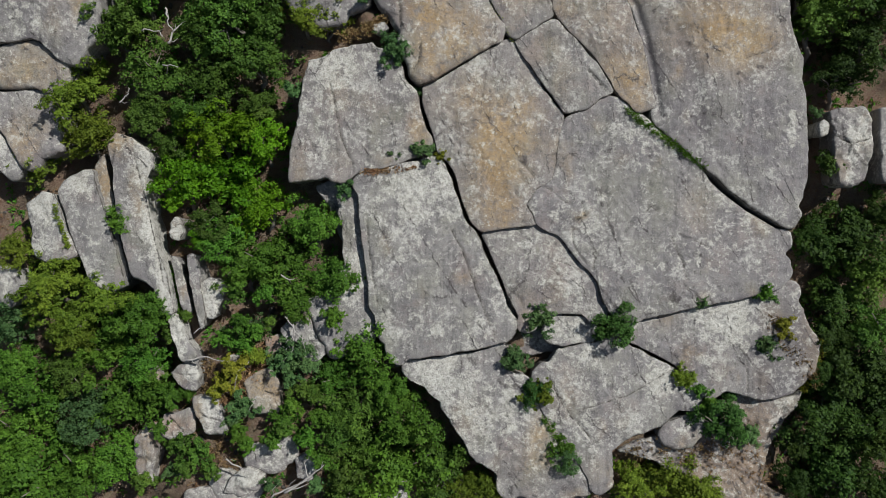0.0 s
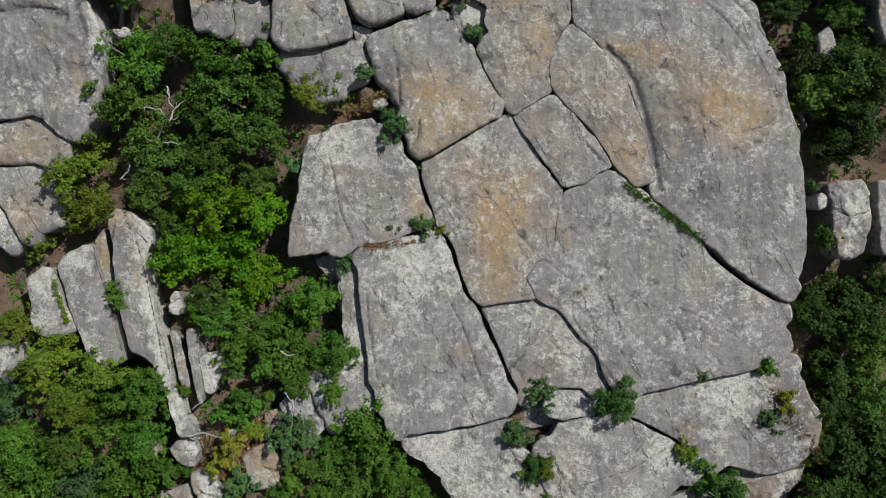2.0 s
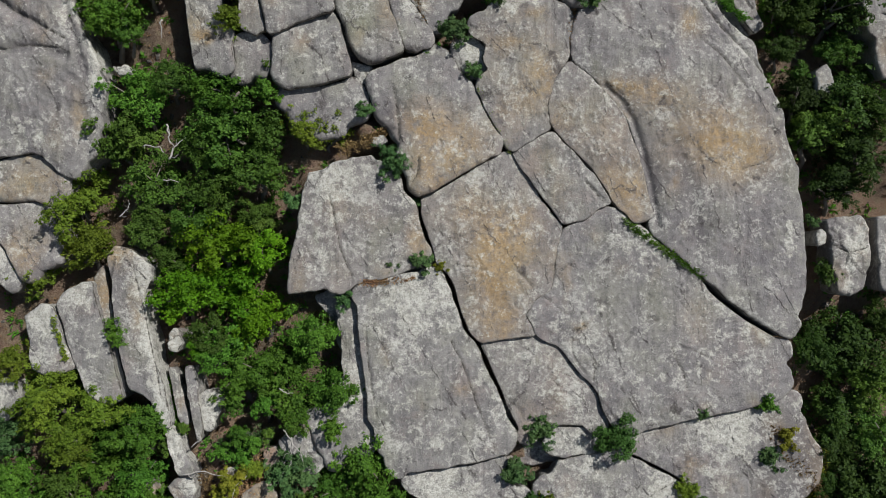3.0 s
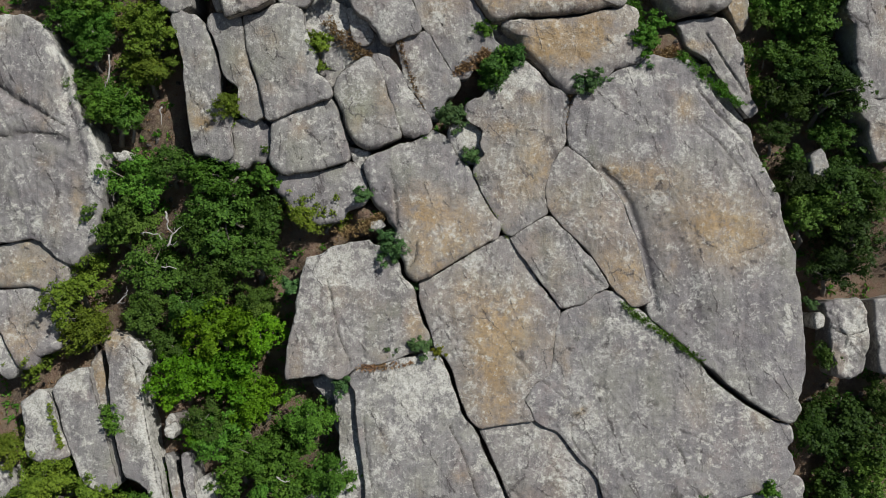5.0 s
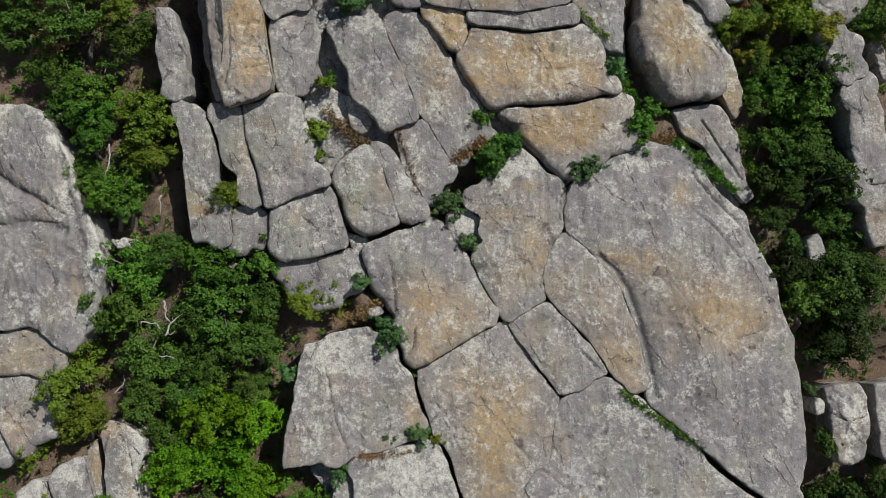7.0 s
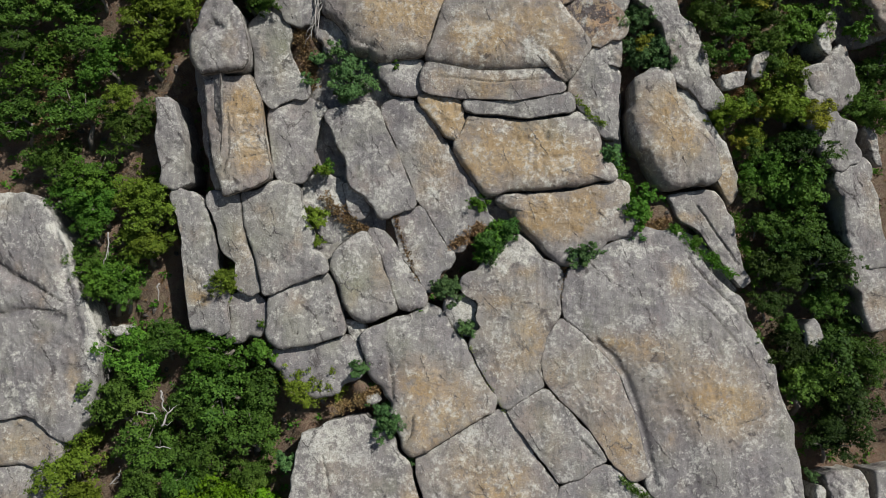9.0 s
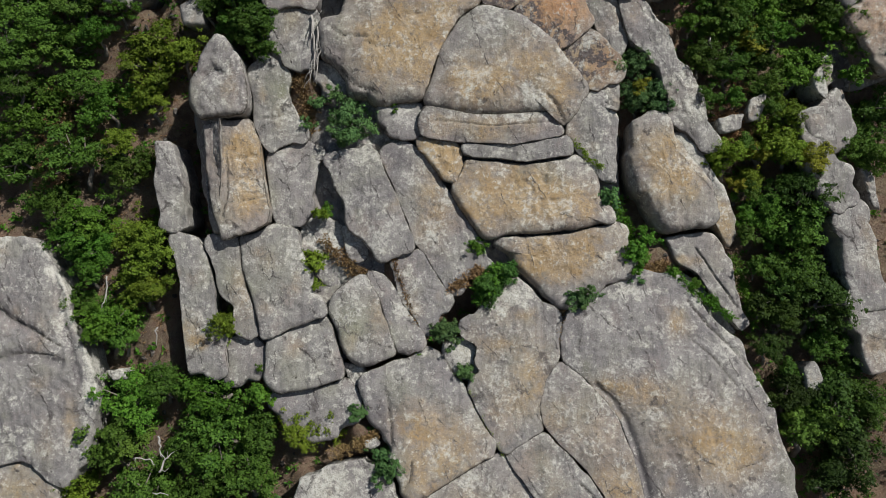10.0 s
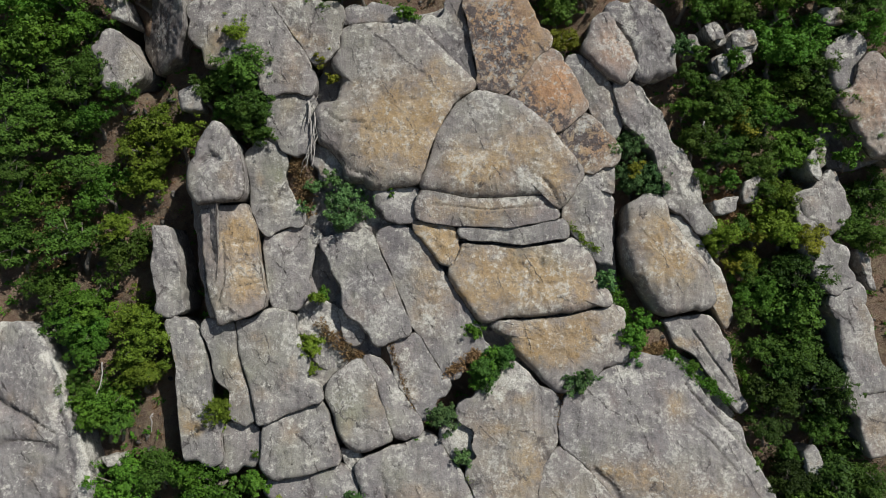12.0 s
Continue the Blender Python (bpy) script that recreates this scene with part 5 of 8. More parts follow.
rock("granite_slab", "greenish grey granite slab on the steep slope", [(-11.72, 22.3), (-10.34, 22.58), (-10.2, 20.86), (-9.6, 18.99), (-9.21, 17.33), (-9.75, 17.09), (-10.56, 18.79), (-11.25, 20.42)], 0.15, 0.08, 0.12, close=0.85, moss=[(-10.76, 20.47, 0.92, 1.53, 0.3)])
rock("granite_boulder", "greenish grey granite boulder on the steep slope", [(-10.22, 22.61), (-8.1, 22.97), (-7.33, 22.74), (-6.91, 21.12), (-6.37, 19.35), (-5.81, 18.4), (-7.29, 17.88), (-8.97, 17.24), (-9.49, 18.93), (-10.05, 20.85)], 0.35, 0.18, 0.3, close=0.85, tilt=0.07, flush=0.48, moss=[(-8.61, 20.44, 1.83, 1.83, 0.25)])
rock("granite_boulder", "rounded grey granite boulder, cracked, on the steep slope", [(-8.52, 17.02), (-7.29, 17.73), (-5.72, 18.25), (-5.2, 16.52), (-4.83, 15.03), (-6.42, 14.59), (-8.07, 14.37), (-8.48, 15.36)], 0.2, 0.2, 0.3, close=0.85, cracks=[(0.08, 0.14, [(-7.75, 16.08), (-7.51, 15.2), (-7.28, 15.08)]), (0.06, 0.1, [(-7.28, 15.86), (-7.22, 15.08)])], tilt=0.07, flush=0.48)
rock("granite_boulder", "rounded grey granite boulder on the steep slope", [(-10.72, 16.84), (-9.55, 17.28), (-9.21, 16.28), (-9.44, 15.12), (-10.82, 15.15)], -0.1, 0.16, 0.24, close=0.85, tilt=0.07, flush=0.48)
rock("granite_boulder", "greenish grey granite boulder on the steep slope", [(-5.06, 18.66), (-4.42, 19.78), (-3.67, 20.18), (-2.99, 19.32), (-2.44, 17.69), (-2.0, 16.25), (-3.12, 15.73), (-4.16, 16.03), (-4.84, 17.05)], 0.3, 0.2, 0.33, close=0.85, tilt=0.07, flush=0.48, moss=[(-4.16, 17.99, 1.53, 1.53, 0.4)])
rock("granite_boulder", "rounded grey granite boulder on the steep slope", [(-3.31, 20.36), (-2.77, 19.97), (-2.04, 18.93), (-1.27, 17.85), (-0.65, 16.78), (-1.34, 16.19), (-1.82, 16.31), (-2.29, 17.63), (-2.87, 19.41)], 0.1, 0.14, 0.24, close=0.85, centre=(-2.09, 18.36), tilt=0.07, flush=0.48)
rock("granite_boulder", "grey granite boulder with pale lichen patches on the steep slope", [(-4.8, 15.81), (-3.66, 15.55), (-3.6, 14.73), (-4.21, 14.4), (-4.65, 15.22)], -0.3, 0.12, 0.18, close=0.85, tilt=0.07, flush=0.48, pale=[(-4.25, 15.14, 0.92, 0.92, 0.9)])
rock("granite_slab", "grey granite slab with pale lichen patches on the steep slope", [(-5.46, 26.64), (-4.66, 27.1), (-3.3, 27.17), (-2.51, 25.33), (-1.64, 23.22), (-1.15, 21.84), (-2.78, 21.28), (-3.97, 22.67), (-5.0, 24.72)], 0.3, 0.36, 0.45, close=0.85, pale=[(-3.6, 26.73, 1.22, 0.43, 1)])
rock("granite_slab", "grey granite slab on the steep slope", [(-2.04, 21.17), (-0.48, 21.63), (0.25, 20.33), (0.78, 19.44), (0.53, 18.25), (-0.22, 17.49), (-0.87, 18.27), (-1.58, 19.69)], 0.1, 0.14, 0.2, close=0.85, pale=[(-1.15, 20.41, 0.43, 0.37, 0.6)])
rock("granite_slab", "grey granite slab with dark water stains on the steep slope", [(-2.33, 26.88), (-1.48, 27.13), (-0.43, 26.48), (0.45, 24.73), (1.33, 23.64), (2.15, 22.25), (3.21, 21.1), (3.35, 20.77), (2.16, 20.15), (1.16, 19.73), (0.88, 19.38), (-0.22, 21.41), (-1.27, 23.75)], 0.0, 0.14, 0.18, close=0.85, ochre=[(0.44, 24.41, 0.92, 1.83, 0.84)], dark=[(-1.68, 25.05, 0.43, 1.83, 0.3)])
rock("granite_slab", "grey granite slab with pale lichen patches on the steep slope", [(-6.83, 23.34), (-6.06, 23.18), (-4.84, 22.7), (-4.85, 21.49), (-4.25, 20.27), (-5.17, 19.99), (-6.08, 20.91), (-7.0, 22.14)], -0.6, 0.08, 0.12, close=0.85, rough=2, pale=[(-5.76, 22.11, 1.53, 1.22, 1)])
rock("granite_slab", "grey granite slab on the steep slope", [(-4.85, 23.01), (-4.18, 23.14), (-3.58, 22.08), (-3.74, 21.48), (-4.44, 21.5)], -0.3, 0.08, 0.12, close=0.85)
rock("granite_boulder", "grey granite boulder with ochre lichen stains, cracked, on the steep slope", [(-0.16, 29.57), (0.59, 32.12), (1.85, 33.89), (3.38, 34.3), (5.2, 33.97), (6.85, 32.46), (7.88, 30.94), (8.35, 29.89), (7.89, 28.76), (7.05, 28.17), (6.77, 28.99), (3.87, 28.86), (1.44, 29.06)], 0.55, 1.4, 0.98, close=0.85, cracks=[(0.12, 0.25, [(6.34, 29.71), (6.87, 29.04), (7.15, 28.29)])], tilt=0.07, flush=0.48, ochre=[(2.97, 30.31, 1.83, 1.22, 1.12), (6.02, 31.44, 2.14, 1.22, 0.7), (6.88, 29.34, 0.92, 1.22, 0.7)], dark=[(0.87, 30.64, 0.61, 1.22, 0.3)])
rock("granite_slab", "grey granite slab, cracked, on the steep slope", [(-0.16, 29.16), (2.34, 28.76), (4.46, 28.72), (6.71, 28.85), (7.11, 27.77), (4.43, 27.31), (2.62, 27.41), (-0.34, 27.91), (-0.48, 28.45)], 0.45, 0.08, 0.2, close=0.85, cracks=[(0.06, 0.1, [(0.22, 28.52), (3.54, 28.16), (6.57, 28.4)])], ochre=[(3.53, 28.07, 1.83, 0.61, 0.56), (0.52, 28.28, 0.92, 0.61, 0.7)])
rock("granite_slab", "grey granite slab on the steep slope", [(1.77, 27.25), (4.43, 27.1), (7.29, 27.53), (7.51, 26.69), (5.32, 26.4), (2.91, 26.66), (1.82, 26.89)], 0.4, 0.06, 0.16, close=0.85)
rock("granite_boulder", "grey granite boulder with ochre lichen stains on the steep slope", [(-0.53, 27.52), (1.56, 27.15), (1.81, 26.18), (1.46, 25.41), (0.77, 25.9), (-0.07, 26.58)], 0.2, 0.16, 0.3, close=0.85, rough=2.0, tilt=0.07, flush=0.48, ochre=[(0.78, 26.49, 1.53, 1.22, 2.24)], moss=[(0.19, 27.11, 0.92, 0.61, 0.4)])
rock("granite_boulder", "grey granite boulder with ochre lichen stains on the steep slope", [(1.94, 26.36), (5.34, 26.11), (7.79, 26.54), (8.52, 25.54), (9.24, 23.93), (9.61, 23.23), (8.29, 22.84), (5.55, 22.66), (4.34, 22.56), (3.07, 22.68), (2.17, 23.23), (1.64, 24.02), (1.45, 25.05)], 0.35, 0.9, 0.68, close=0.85, rough=1.2, tilt=0.07, flush=0.48, ochre=[(4.37, 24.63, 2.75, 1.22, 1.68), (7.07, 23.97, 1.83, 0.92, 1.26), (0.79, 26.79, 1.22, 0.92, 1.82), (2.83, 23.46, 1.53, 0.92, 0.7)])
rock("granite_boulder", "grey granite boulder with ochre lichen stains on the steep slope", [(4.44, 22.29), (7.39, 22.35), (9.24, 22.79), (10.23, 22.53), (10.68, 21.5), (10.49, 20.37), (9.14, 20.04), (7.57, 18.65), (6.88, 18.78), (5.56, 20.12), (4.32, 21.18), (3.49, 22.13)], 0.15, 0.8, 0.6, close=0.85, rough=1.2, tilt=0.07, flush=0.48, ochre=[(6.12, 21.31, 1.83, 1.22, 1.54), (7.62, 20.98, 1.53, 0.92, 0.98)])
rock("granite_boulder", "grey granite boulder with ochre lichen stains, cracked, on the steep slope", [(-4.46, 36.44), (-4.1, 37.55), (-2.63, 38.05), (-0.81, 37.84), (0.99, 36.72), (2.34, 35.52), (2.72, 34.83), (1.54, 33.73), (0.76, 32.55), (-0.05, 30.41), (-0.43, 29.76), (-2.2, 29.61), (-3.95, 30.19), (-5.44, 32.01), (-5.41, 33.5), (-4.66, 34.08)], 0.5, 1.5, 1.05, close=0.85, cracks=[(0.12, 0.2, [(-5.35, 33.58), (-4.52, 32.97), (-3.16, 32.86)]), (0.1, 0.14, [(-3.32, 32.66), (-2.72, 32.38), (-2.06, 32.37)]), (0.12, 0.2, [(-4.67, 31.35), (-3.96, 30.44), (-2.77, 29.97)])], tilt=0.07, flush=0.48, ochre=[(-0.9, 32.76, 2.44, 2.14, 1.4), (0.95, 34.5, 0.92, 1.22, 0.7), (-2.43, 31.9, 1.22, 1.22, 0.56)], dark=[(-4.85, 31.35, 0.92, 1.83, 0.4)])
rock("granite_boulder", "rounded grey granite boulder on the steep slope", [(-2.4, 29.21), (-0.47, 29.32), (-0.68, 27.94), (-2.3, 27.98), (-2.53, 28.61)], 0.1, 0.12, 0.21, close=0.85, tilt=0.07, flush=0.48)
rock("granite_boulder", "rounded grey granite boulder on the steep slope", [(-5.88, 31.72), (-4.96, 31.52), (-4.36, 30.54), (-4.99, 29.65), (-5.76, 29.66)], -0.2, 0.16, 0.24, close=0.85, tilt=0.07, flush=0.48)
rock("granite_slab", "grey granite slab with dark water stains on the steep slope", [(0.1, 37.81), (1.96, 39.1), (2.41, 37.48), (2.85, 34.93), (1.59, 36.13)], 0.0, 0.08, 0.12, close=0.85, rough=1.5, pale=[(1.02, 38.14, 1.22, 0.92, 0.4)], dark=[(1.91, 36.95, 1.22, 1.83, 0.8)])
rock("granite_slab", "orange-brown lichened granite slab on the steep slope", [(2.31, 38.88), (3.78, 39.78), (5.6, 39.46), (6.57, 37.11), (5.78, 35.71), (4.29, 34.26), (3.14, 34.58), (2.73, 36.88)], 0.25, 0.1, 0.14, close=0.85, ochre=[(4.04, 37.44, 3.66, 3.66, 0.98)], rust=[(4.34, 37.43, 2.14, 2.44, 0.8)], blotch=[(4.18, 36.55, 1.37, 2.44, 2.34), (2.66, 36.87, 0.49, 1.83, 2.34)])
rock("granite_slab", "orange-brown lichened granite slab on the steep slope", [(4.66, 34.14), (6.0, 35.9), (6.56, 36.42), (7.67, 35.28), (8.8, 33.62), (7.93, 32.72), (6.76, 32.14), (5.56, 33.59)], 0.2, 0.11, 0.16, close=0.85, ochre=[(6.42, 34.16, 2.44, 1.83, 0.84)], rust=[(7.04, 34.45, 1.53, 1.83, 1.1)], blotch=[(5.19, 33.59, 0.92, 1.22, 2.7), (7.0, 32.51, 1.22, 0.61, 2.7)])
rock("granite_slab", "orange-brown lichened granite slab on the steep slope", [(7.07, 31.88), (8.66, 33.14), (9.57, 32.58), (10.15, 30.83), (9.11, 30.01), (8.57, 30.32), (7.98, 31.26)], 0.1, 0.11, 0.16, close=0.85, ochre=[(8.83, 31.45, 1.53, 1.53, 0.98)], rust=[(9.44, 31.44, 0.76, 1.22, 0.6)], blotch=[(8.53, 31.76, 1.07, 1.22, 2.52)])
rock("granite_slab", "grey granite slab on the steep slope", [(7.65, 29.39), (8.98, 29.76), (10.12, 28.68), (10.05, 25.12), (8.8, 26.35), (7.61, 27.73)], 0.0, 0.14, 0.2, close=0.85, pale=[(9.39, 28.45, 0.92, 0.61, 0.3)])
rock("granite_boulder", "grey granite boulder with ochre lichen stains on the steep slope", [(10.53, 26.6), (11.01, 28.33), (11.79, 28.92), (12.53, 28.15), (13.54, 26.54), (14.95, 25.02), (15.31, 23.27), (14.62, 22.69), (13.09, 22.48), (11.9, 23.04), (10.95, 24.5)], 0.55, 0.9, 0.83, close=0.85, tilt=0.07, flush=0.48, ochre=[(13.11, 25.34, 1.53, 1.53, 1.12), (11.95, 26.86, 1.22, 0.92, 0.7)])
rock("granite_slab", "grey granite slab with pale lichen patches on the steep slope", [(12.97, 27.72), (13.68, 27.85), (14.87, 26.47), (15.68, 25.01), (16.3, 23.79), (16.51, 22.28), (16.02, 21.6), (15.41, 22.91), (14.88, 25.17), (13.72, 26.86)], 0.0, 0.1, 0.14, close=0.15, centre=(15.46, 24.11), ochre=[(15.62, 22.6, 0.76, 0.92, 1.4)], pale=[(13.65, 27.16, 0.92, 1.22, 0.9), (16.01, 24.7, 0.49, 1.22, 0.7)])
rock("granite_slab", "grey granite slab, cracked, on the steep slope", [(12.66, 22.18), (14.69, 22.41), (15.29, 22.24), (16.14, 20.79), (16.6, 18.39), (17.0, 17.5), (16.55, 17.12), (15.53, 18.41), (14.4, 20.17), (13.22, 21.0)], -0.1, 0.1, 0.16, close=0.15, centre=(15.26, 20.21), cracks=[(0.1, 0.2, [(14.24, 21.58), (14.95, 20.52), (16.36, 18.4)])], ochre=[(13.59, 20.78, 0.61, 0.24, 1.4)])
rock("granite_slab", "grey granite slab on the steep slope", [(13.4, 20.37), (14.46, 19.9), (15.55, 18.32), (16.45, 17.02), (16.13, 16.82), (14.97, 17.94), (13.82, 19.31)], -0.5, 0.06, 0.08, close=0.1)
rock("granite_boulder", "orange-brown lichened granite boulder on the steep slope", [(9.0, 37.77), (10.01, 38.04), (11.06, 36.76), (11.44, 35.63), (10.73, 35.2), (9.58, 35.9), (8.92, 36.8)], 0.3, 0.36, 0.52, close=0.85, tilt=0.07, flush=0.48, rust=[(10.41, 36.73, 1.22, 1.22, 0.6)])
rock("granite_boulder", "grey granite boulder with dark water stains on the steep slope", [(10.26, 38.57), (11.74, 39.48), (13.11, 38.52), (13.7, 37.04), (13.68, 35.26), (12.91, 34.89), (11.69, 35.3), (11.16, 37.03)], 0.2, 0.42, 0.6, close=0.85, rough=1.6, tilt=0.07, flush=0.48, dark=[(12.27, 37.31, 1.83, 2.14, 0.5)])
rock("granite_slab", "grey granite slab with dark water stains on the steep slope", [(10.59, 34.66), (11.66, 34.19), (12.87, 33.12), (13.44, 31.37), (14.05, 31.0), (14.94, 29.78), (15.29, 27.12), (14.55, 26.9), (13.37, 28.43), (12.27, 31.1), (11.08, 32.92)], 0.1, 0.11, 0.2, close=0.85, centre=(12.98, 31.08), rough=1.6, pale=[(14.29, 29.25, 0.92, 1.83, 0.5)], dark=[(11.92, 32.59, 1.22, 1.53, 0.4)])
rock("granite_slab", "grey granite slab with dark water stains on the steep slope", [(8.1, 35.93), (9.12, 35.76), (10.1, 33.87), (10.22, 32.06), (9.52, 32.74), (8.69, 34.49)], -0.1, 0.08, 0.16, close=0.85, dark=[(9.24, 34.47, 1.22, 1.83, 0.5)])
rock("granite_slab", "grey granite slab on the steep slope", [(20.91, 26.2), (21.69, 26.48), (22.41, 25.47), (22.65, 24.02), (22.02, 23.59), (21.44, 24.35)], 0.2, 0.11, 0.2, close=0.85)
rock("granite_slab", "grey granite slab on the steep slope", [(22.11, 23.37), (22.98, 23.63), (23.95, 21.84), (24.25, 19.44), (24.17, 18.31), (22.71, 18.2), (22.09, 19.78), (22.15, 21.87)], 0.2, 0.36, 0.45, close=0.85)
rock("granite_slab", "grey granite slab on the steep slope", [(22.71, 18.0), (25.33, 18.24), (25.35, 15.01), (23.23, 14.71), (22.81, 16.23)], 0.2, 0.14, 0.2, close=0.85)
# lower left face of the cliff boulder, its shade put into the dark layer
rock("granite_boulder", "grey granite boulder with dark water stains on the steep slope", [(22.13, 32.17), (23.74, 33.21), (24.34, 31.67), (25.11, 30.57), (23.66, 29.98), (22.46, 30.16)], -1.2, 0.12, 0.18, close=0.1, tilt=0.07, lean=0.9, flush=0.48, dark=[(23.35, 31.37, 1.83, 1.83, 0.6)])
rock("granite_boulder", "orange-brown lichened granite boulder on the steep slope", [(22.72, 33.09), (23.46, 35.54), (26.52, 35.84), (26.43, 30.78), (24.13, 30.38), (23.16, 31.74)], 0.7, 0.9, 0.9, close=0.85, rough=1.5, tilt=0.07, flush=0.48, rust=[(23.86, 33.46, 1.83, 2.44, 0.5)])
rock("granite_boulder", "rounded grey granite boulder on the steep slope", [(22.39, 36.51), (23.26, 37.08), (23.68, 35.65), (22.98, 34.24), (22.26, 35.09)], 0.2, 0.16, 0.24, close=0.85, tilt=0.07, flush=0.48, pale=[(22.96, 35.94, 0.92, 0.92, 0.5)])
rock("granite_boulder", "rounded grey granite boulder on the steep slope", [(20.06, 28.63), (21.08, 29.07), (22.04, 29.96), (22.74, 28.79), (22.58, 27.89), (21.62, 26.7), (20.47, 27.33)], 0.1, 0.16, 0.3, close=0.85, tilt=0.07, flush=0.48)
rock("granite_boulder", "rounded grey granite boulder on the steep slope", [(20.67, 26.42), (21.6, 26.64), (22.18, 25.78), (21.53, 24.89), (20.88, 25.51)], 0.1, 0.12, 0.24, close=0.85, tilt=0.07, flush=0.48)
# left-facing rock: its shadow is painted in as dark, the spots are its own
rock("granite_boulder", "grey granite boulder with dark water stains on the steep slope", [(-16.31, 39.81), (-13.86, 40.57), (-12.62, 40.4), (-12.52, 38.03), (-13.31, 36.55), (-14.01, 36.02), (-14.89, 35.97), (-15.84, 37.43)], -0.9, 0.16, 0.3, close=0.2, rough=1.8, tilt=0.07, lean=1.0, flush=0.48, dark=[(-14.53, 38.04, 1.53, 2.14, 0.7)], blotch=[(-14.22, 38.03, 1.22, 1.83, 1.44)])
rock("granite_slab", "grey granite slab on the steep slope", [(-12.09, 38.9), (-10.44, 40.18), (-8.65, 39.57), (-6.9, 37.01), (-6.13, 35.28), (-6.23, 34.58), (-7.87, 34.61), (-9.36, 35.87), (-11.72, 35.91)], 0.3, 0.36, 0.45, close=0.85)
rock("granite_slab", "grey granite slab on the steep slope", [(-7.86, 34.44), (-6.15, 34.44), (-6.27, 31.73), (-7.58, 31.75), (-8.16, 32.96)], 0.15, 0.11, 0.16, close=0.85)
rock("granite_slab", "grey granite slab on the steep slope", [(-8.54, 40.32), (-6.79, 40.52), (-4.43, 38.46), (-4.53, 36.86), (-5.69, 36.49), (-6.81, 37.57)], 0.3, 0.11, 0.2, close=0.85, ochre=[(-6.56, 37.31, 1.22, 0.61, 0.84)], pale=[(-5.94, 37.88, 1.53, 1.22, 0.4)])
rock("granite_boulder", "rounded grey granite boulder on the steep slope", [(-17.9, 37.25), (-16.97, 37.82), (-15.51, 35.79), (-15.91, 34.56), (-17.28, 35.76)], 0.0, 0.16, 0.24, close=0.85, tilt=0.07, flush=0.48)
rock("granite_boulder", "rounded grey granite boulder on the steep slope", [(-13.21, 34.78), (-12.08, 35.06), (-11.99, 33.78), (-13.09, 33.71)], 0.1, 0.12, 0.18, close=0.85, tilt=0.07, flush=0.48)
rock("granite_boulder", "rounded grey granite boulder on the steep slope", [(-4.35, 38.3), (-2.62, 39.24), (-1.41, 38.78), (-0.56, 38.24), (-2.03, 38.2), (-3.25, 38.17)], 0.0, 0.12, 0.18, close=0.85, tilt=0.07, flush=0.48)
rock("granite_boulder", "rounded grey granite boulder on the steep slope", [(19.67, 15.07), (20.3, 15.47), (20.7, 14.53), (20.33, 13.62), (19.71, 13.69)], 0.2, 0.12, 0.24, close=0.85, tilt=0.07, flush=0.48)
rock("granite_boulder", "grey granite boulder with dark water stains on the steep slope", [(10.24, 30.4), (9.16, 30.27), (8.98, 29.22), (10.21, 28.9)], -0.1, 0.06, 0.15, close=0.25, rough=2.4, tilt=0.2, flush=0.48, pale=[(10.69, 30.39, 0.92, 1.22, 0.25)], dark=[(9.14, 29.67, 0.43, 0.43, 0.5)])
rock("granite_boulder", "grey granite boulder with dark water stains on the steep slope", [(16.46, 37.18), (17.3, 37.61), (18.22, 37.0), (17.9, 36.26), (16.67, 36.37)], -0.1, 0.06, 0.15, close=0.25, rough=2.4, tilt=0.2, flush=0.48, pale=[(16.9, 37.16, 0.92, 1.22, 0.25)], dark=[(17.27, 37.0, 0.43, 0.43, 0.5)])
rock("granite_boulder", "grey granite boulder with dark water stains on the steep slope", [(16.98, 36.13), (17.75, 36.35), (17.84, 35.67), (17.12, 35.47)], -0.1, 0.06, 0.15, close=0.25, rough=2.4, tilt=0.2, flush=0.48, pale=[(17.42, 36.11, 0.92, 1.22, 0.25)], dark=[(17.72, 35.75, 0.43, 0.43, 0.5)])
rock("granite_boulder", "grey granite boulder with dark water stains on the steep slope", [(15.45, 37.78), (16.01, 37.92), (16.43, 36.88), (16.06, 36.59)], -0.1, 0.06, 0.15, close=0.25, rough=2.4, tilt=0.2, flush=0.48, pale=[(15.89, 37.76, 0.92, 1.22, 0.25)], dark=[(15.98, 37.32, 0.43, 0.43, 0.5)])
rock("granite_boulder", "grey granite boulder with dark water stains on the steep slope", [(15.8, 36.0), (16.52, 36.29), (16.66, 35.24), (15.98, 34.96)], -0.1, 0.06, 0.15, close=0.25, rough=2.4, tilt=0.2, flush=0.48, pale=[(16.25, 35.98, 0.92, 1.22, 0.25)], dark=[(16.49, 35.68, 0.43, 0.43, 0.5)])
rock("granite_boulder", "grey granite boulder with dark water stains on the steep slope", [(14.37, 37.36), (14.99, 37.5), (15.13, 36.31), (14.51, 36.17)], -0.1, 0.06, 0.15, close=0.25, rough=2.4, tilt=0.2, flush=0.48, pale=[(14.81, 37.34, 0.92, 1.22, 0.25)], dark=[(14.96, 36.89, 0.43, 0.43, 0.5)])
rock("granite_boulder", "grey granite boulder with dark water stains on the steep slope", [(21.07, 31.41), (21.54, 31.7), (21.82, 30.34), (21.43, 29.89)], -0.1, 0.06, 0.15, close=0.25, rough=2.4, tilt=0.2, flush=0.48, pale=[(21.51, 31.39, 0.92, 1.22, 0.25)], dark=[(21.5, 31.09, 0.43, 0.43, 0.5)])
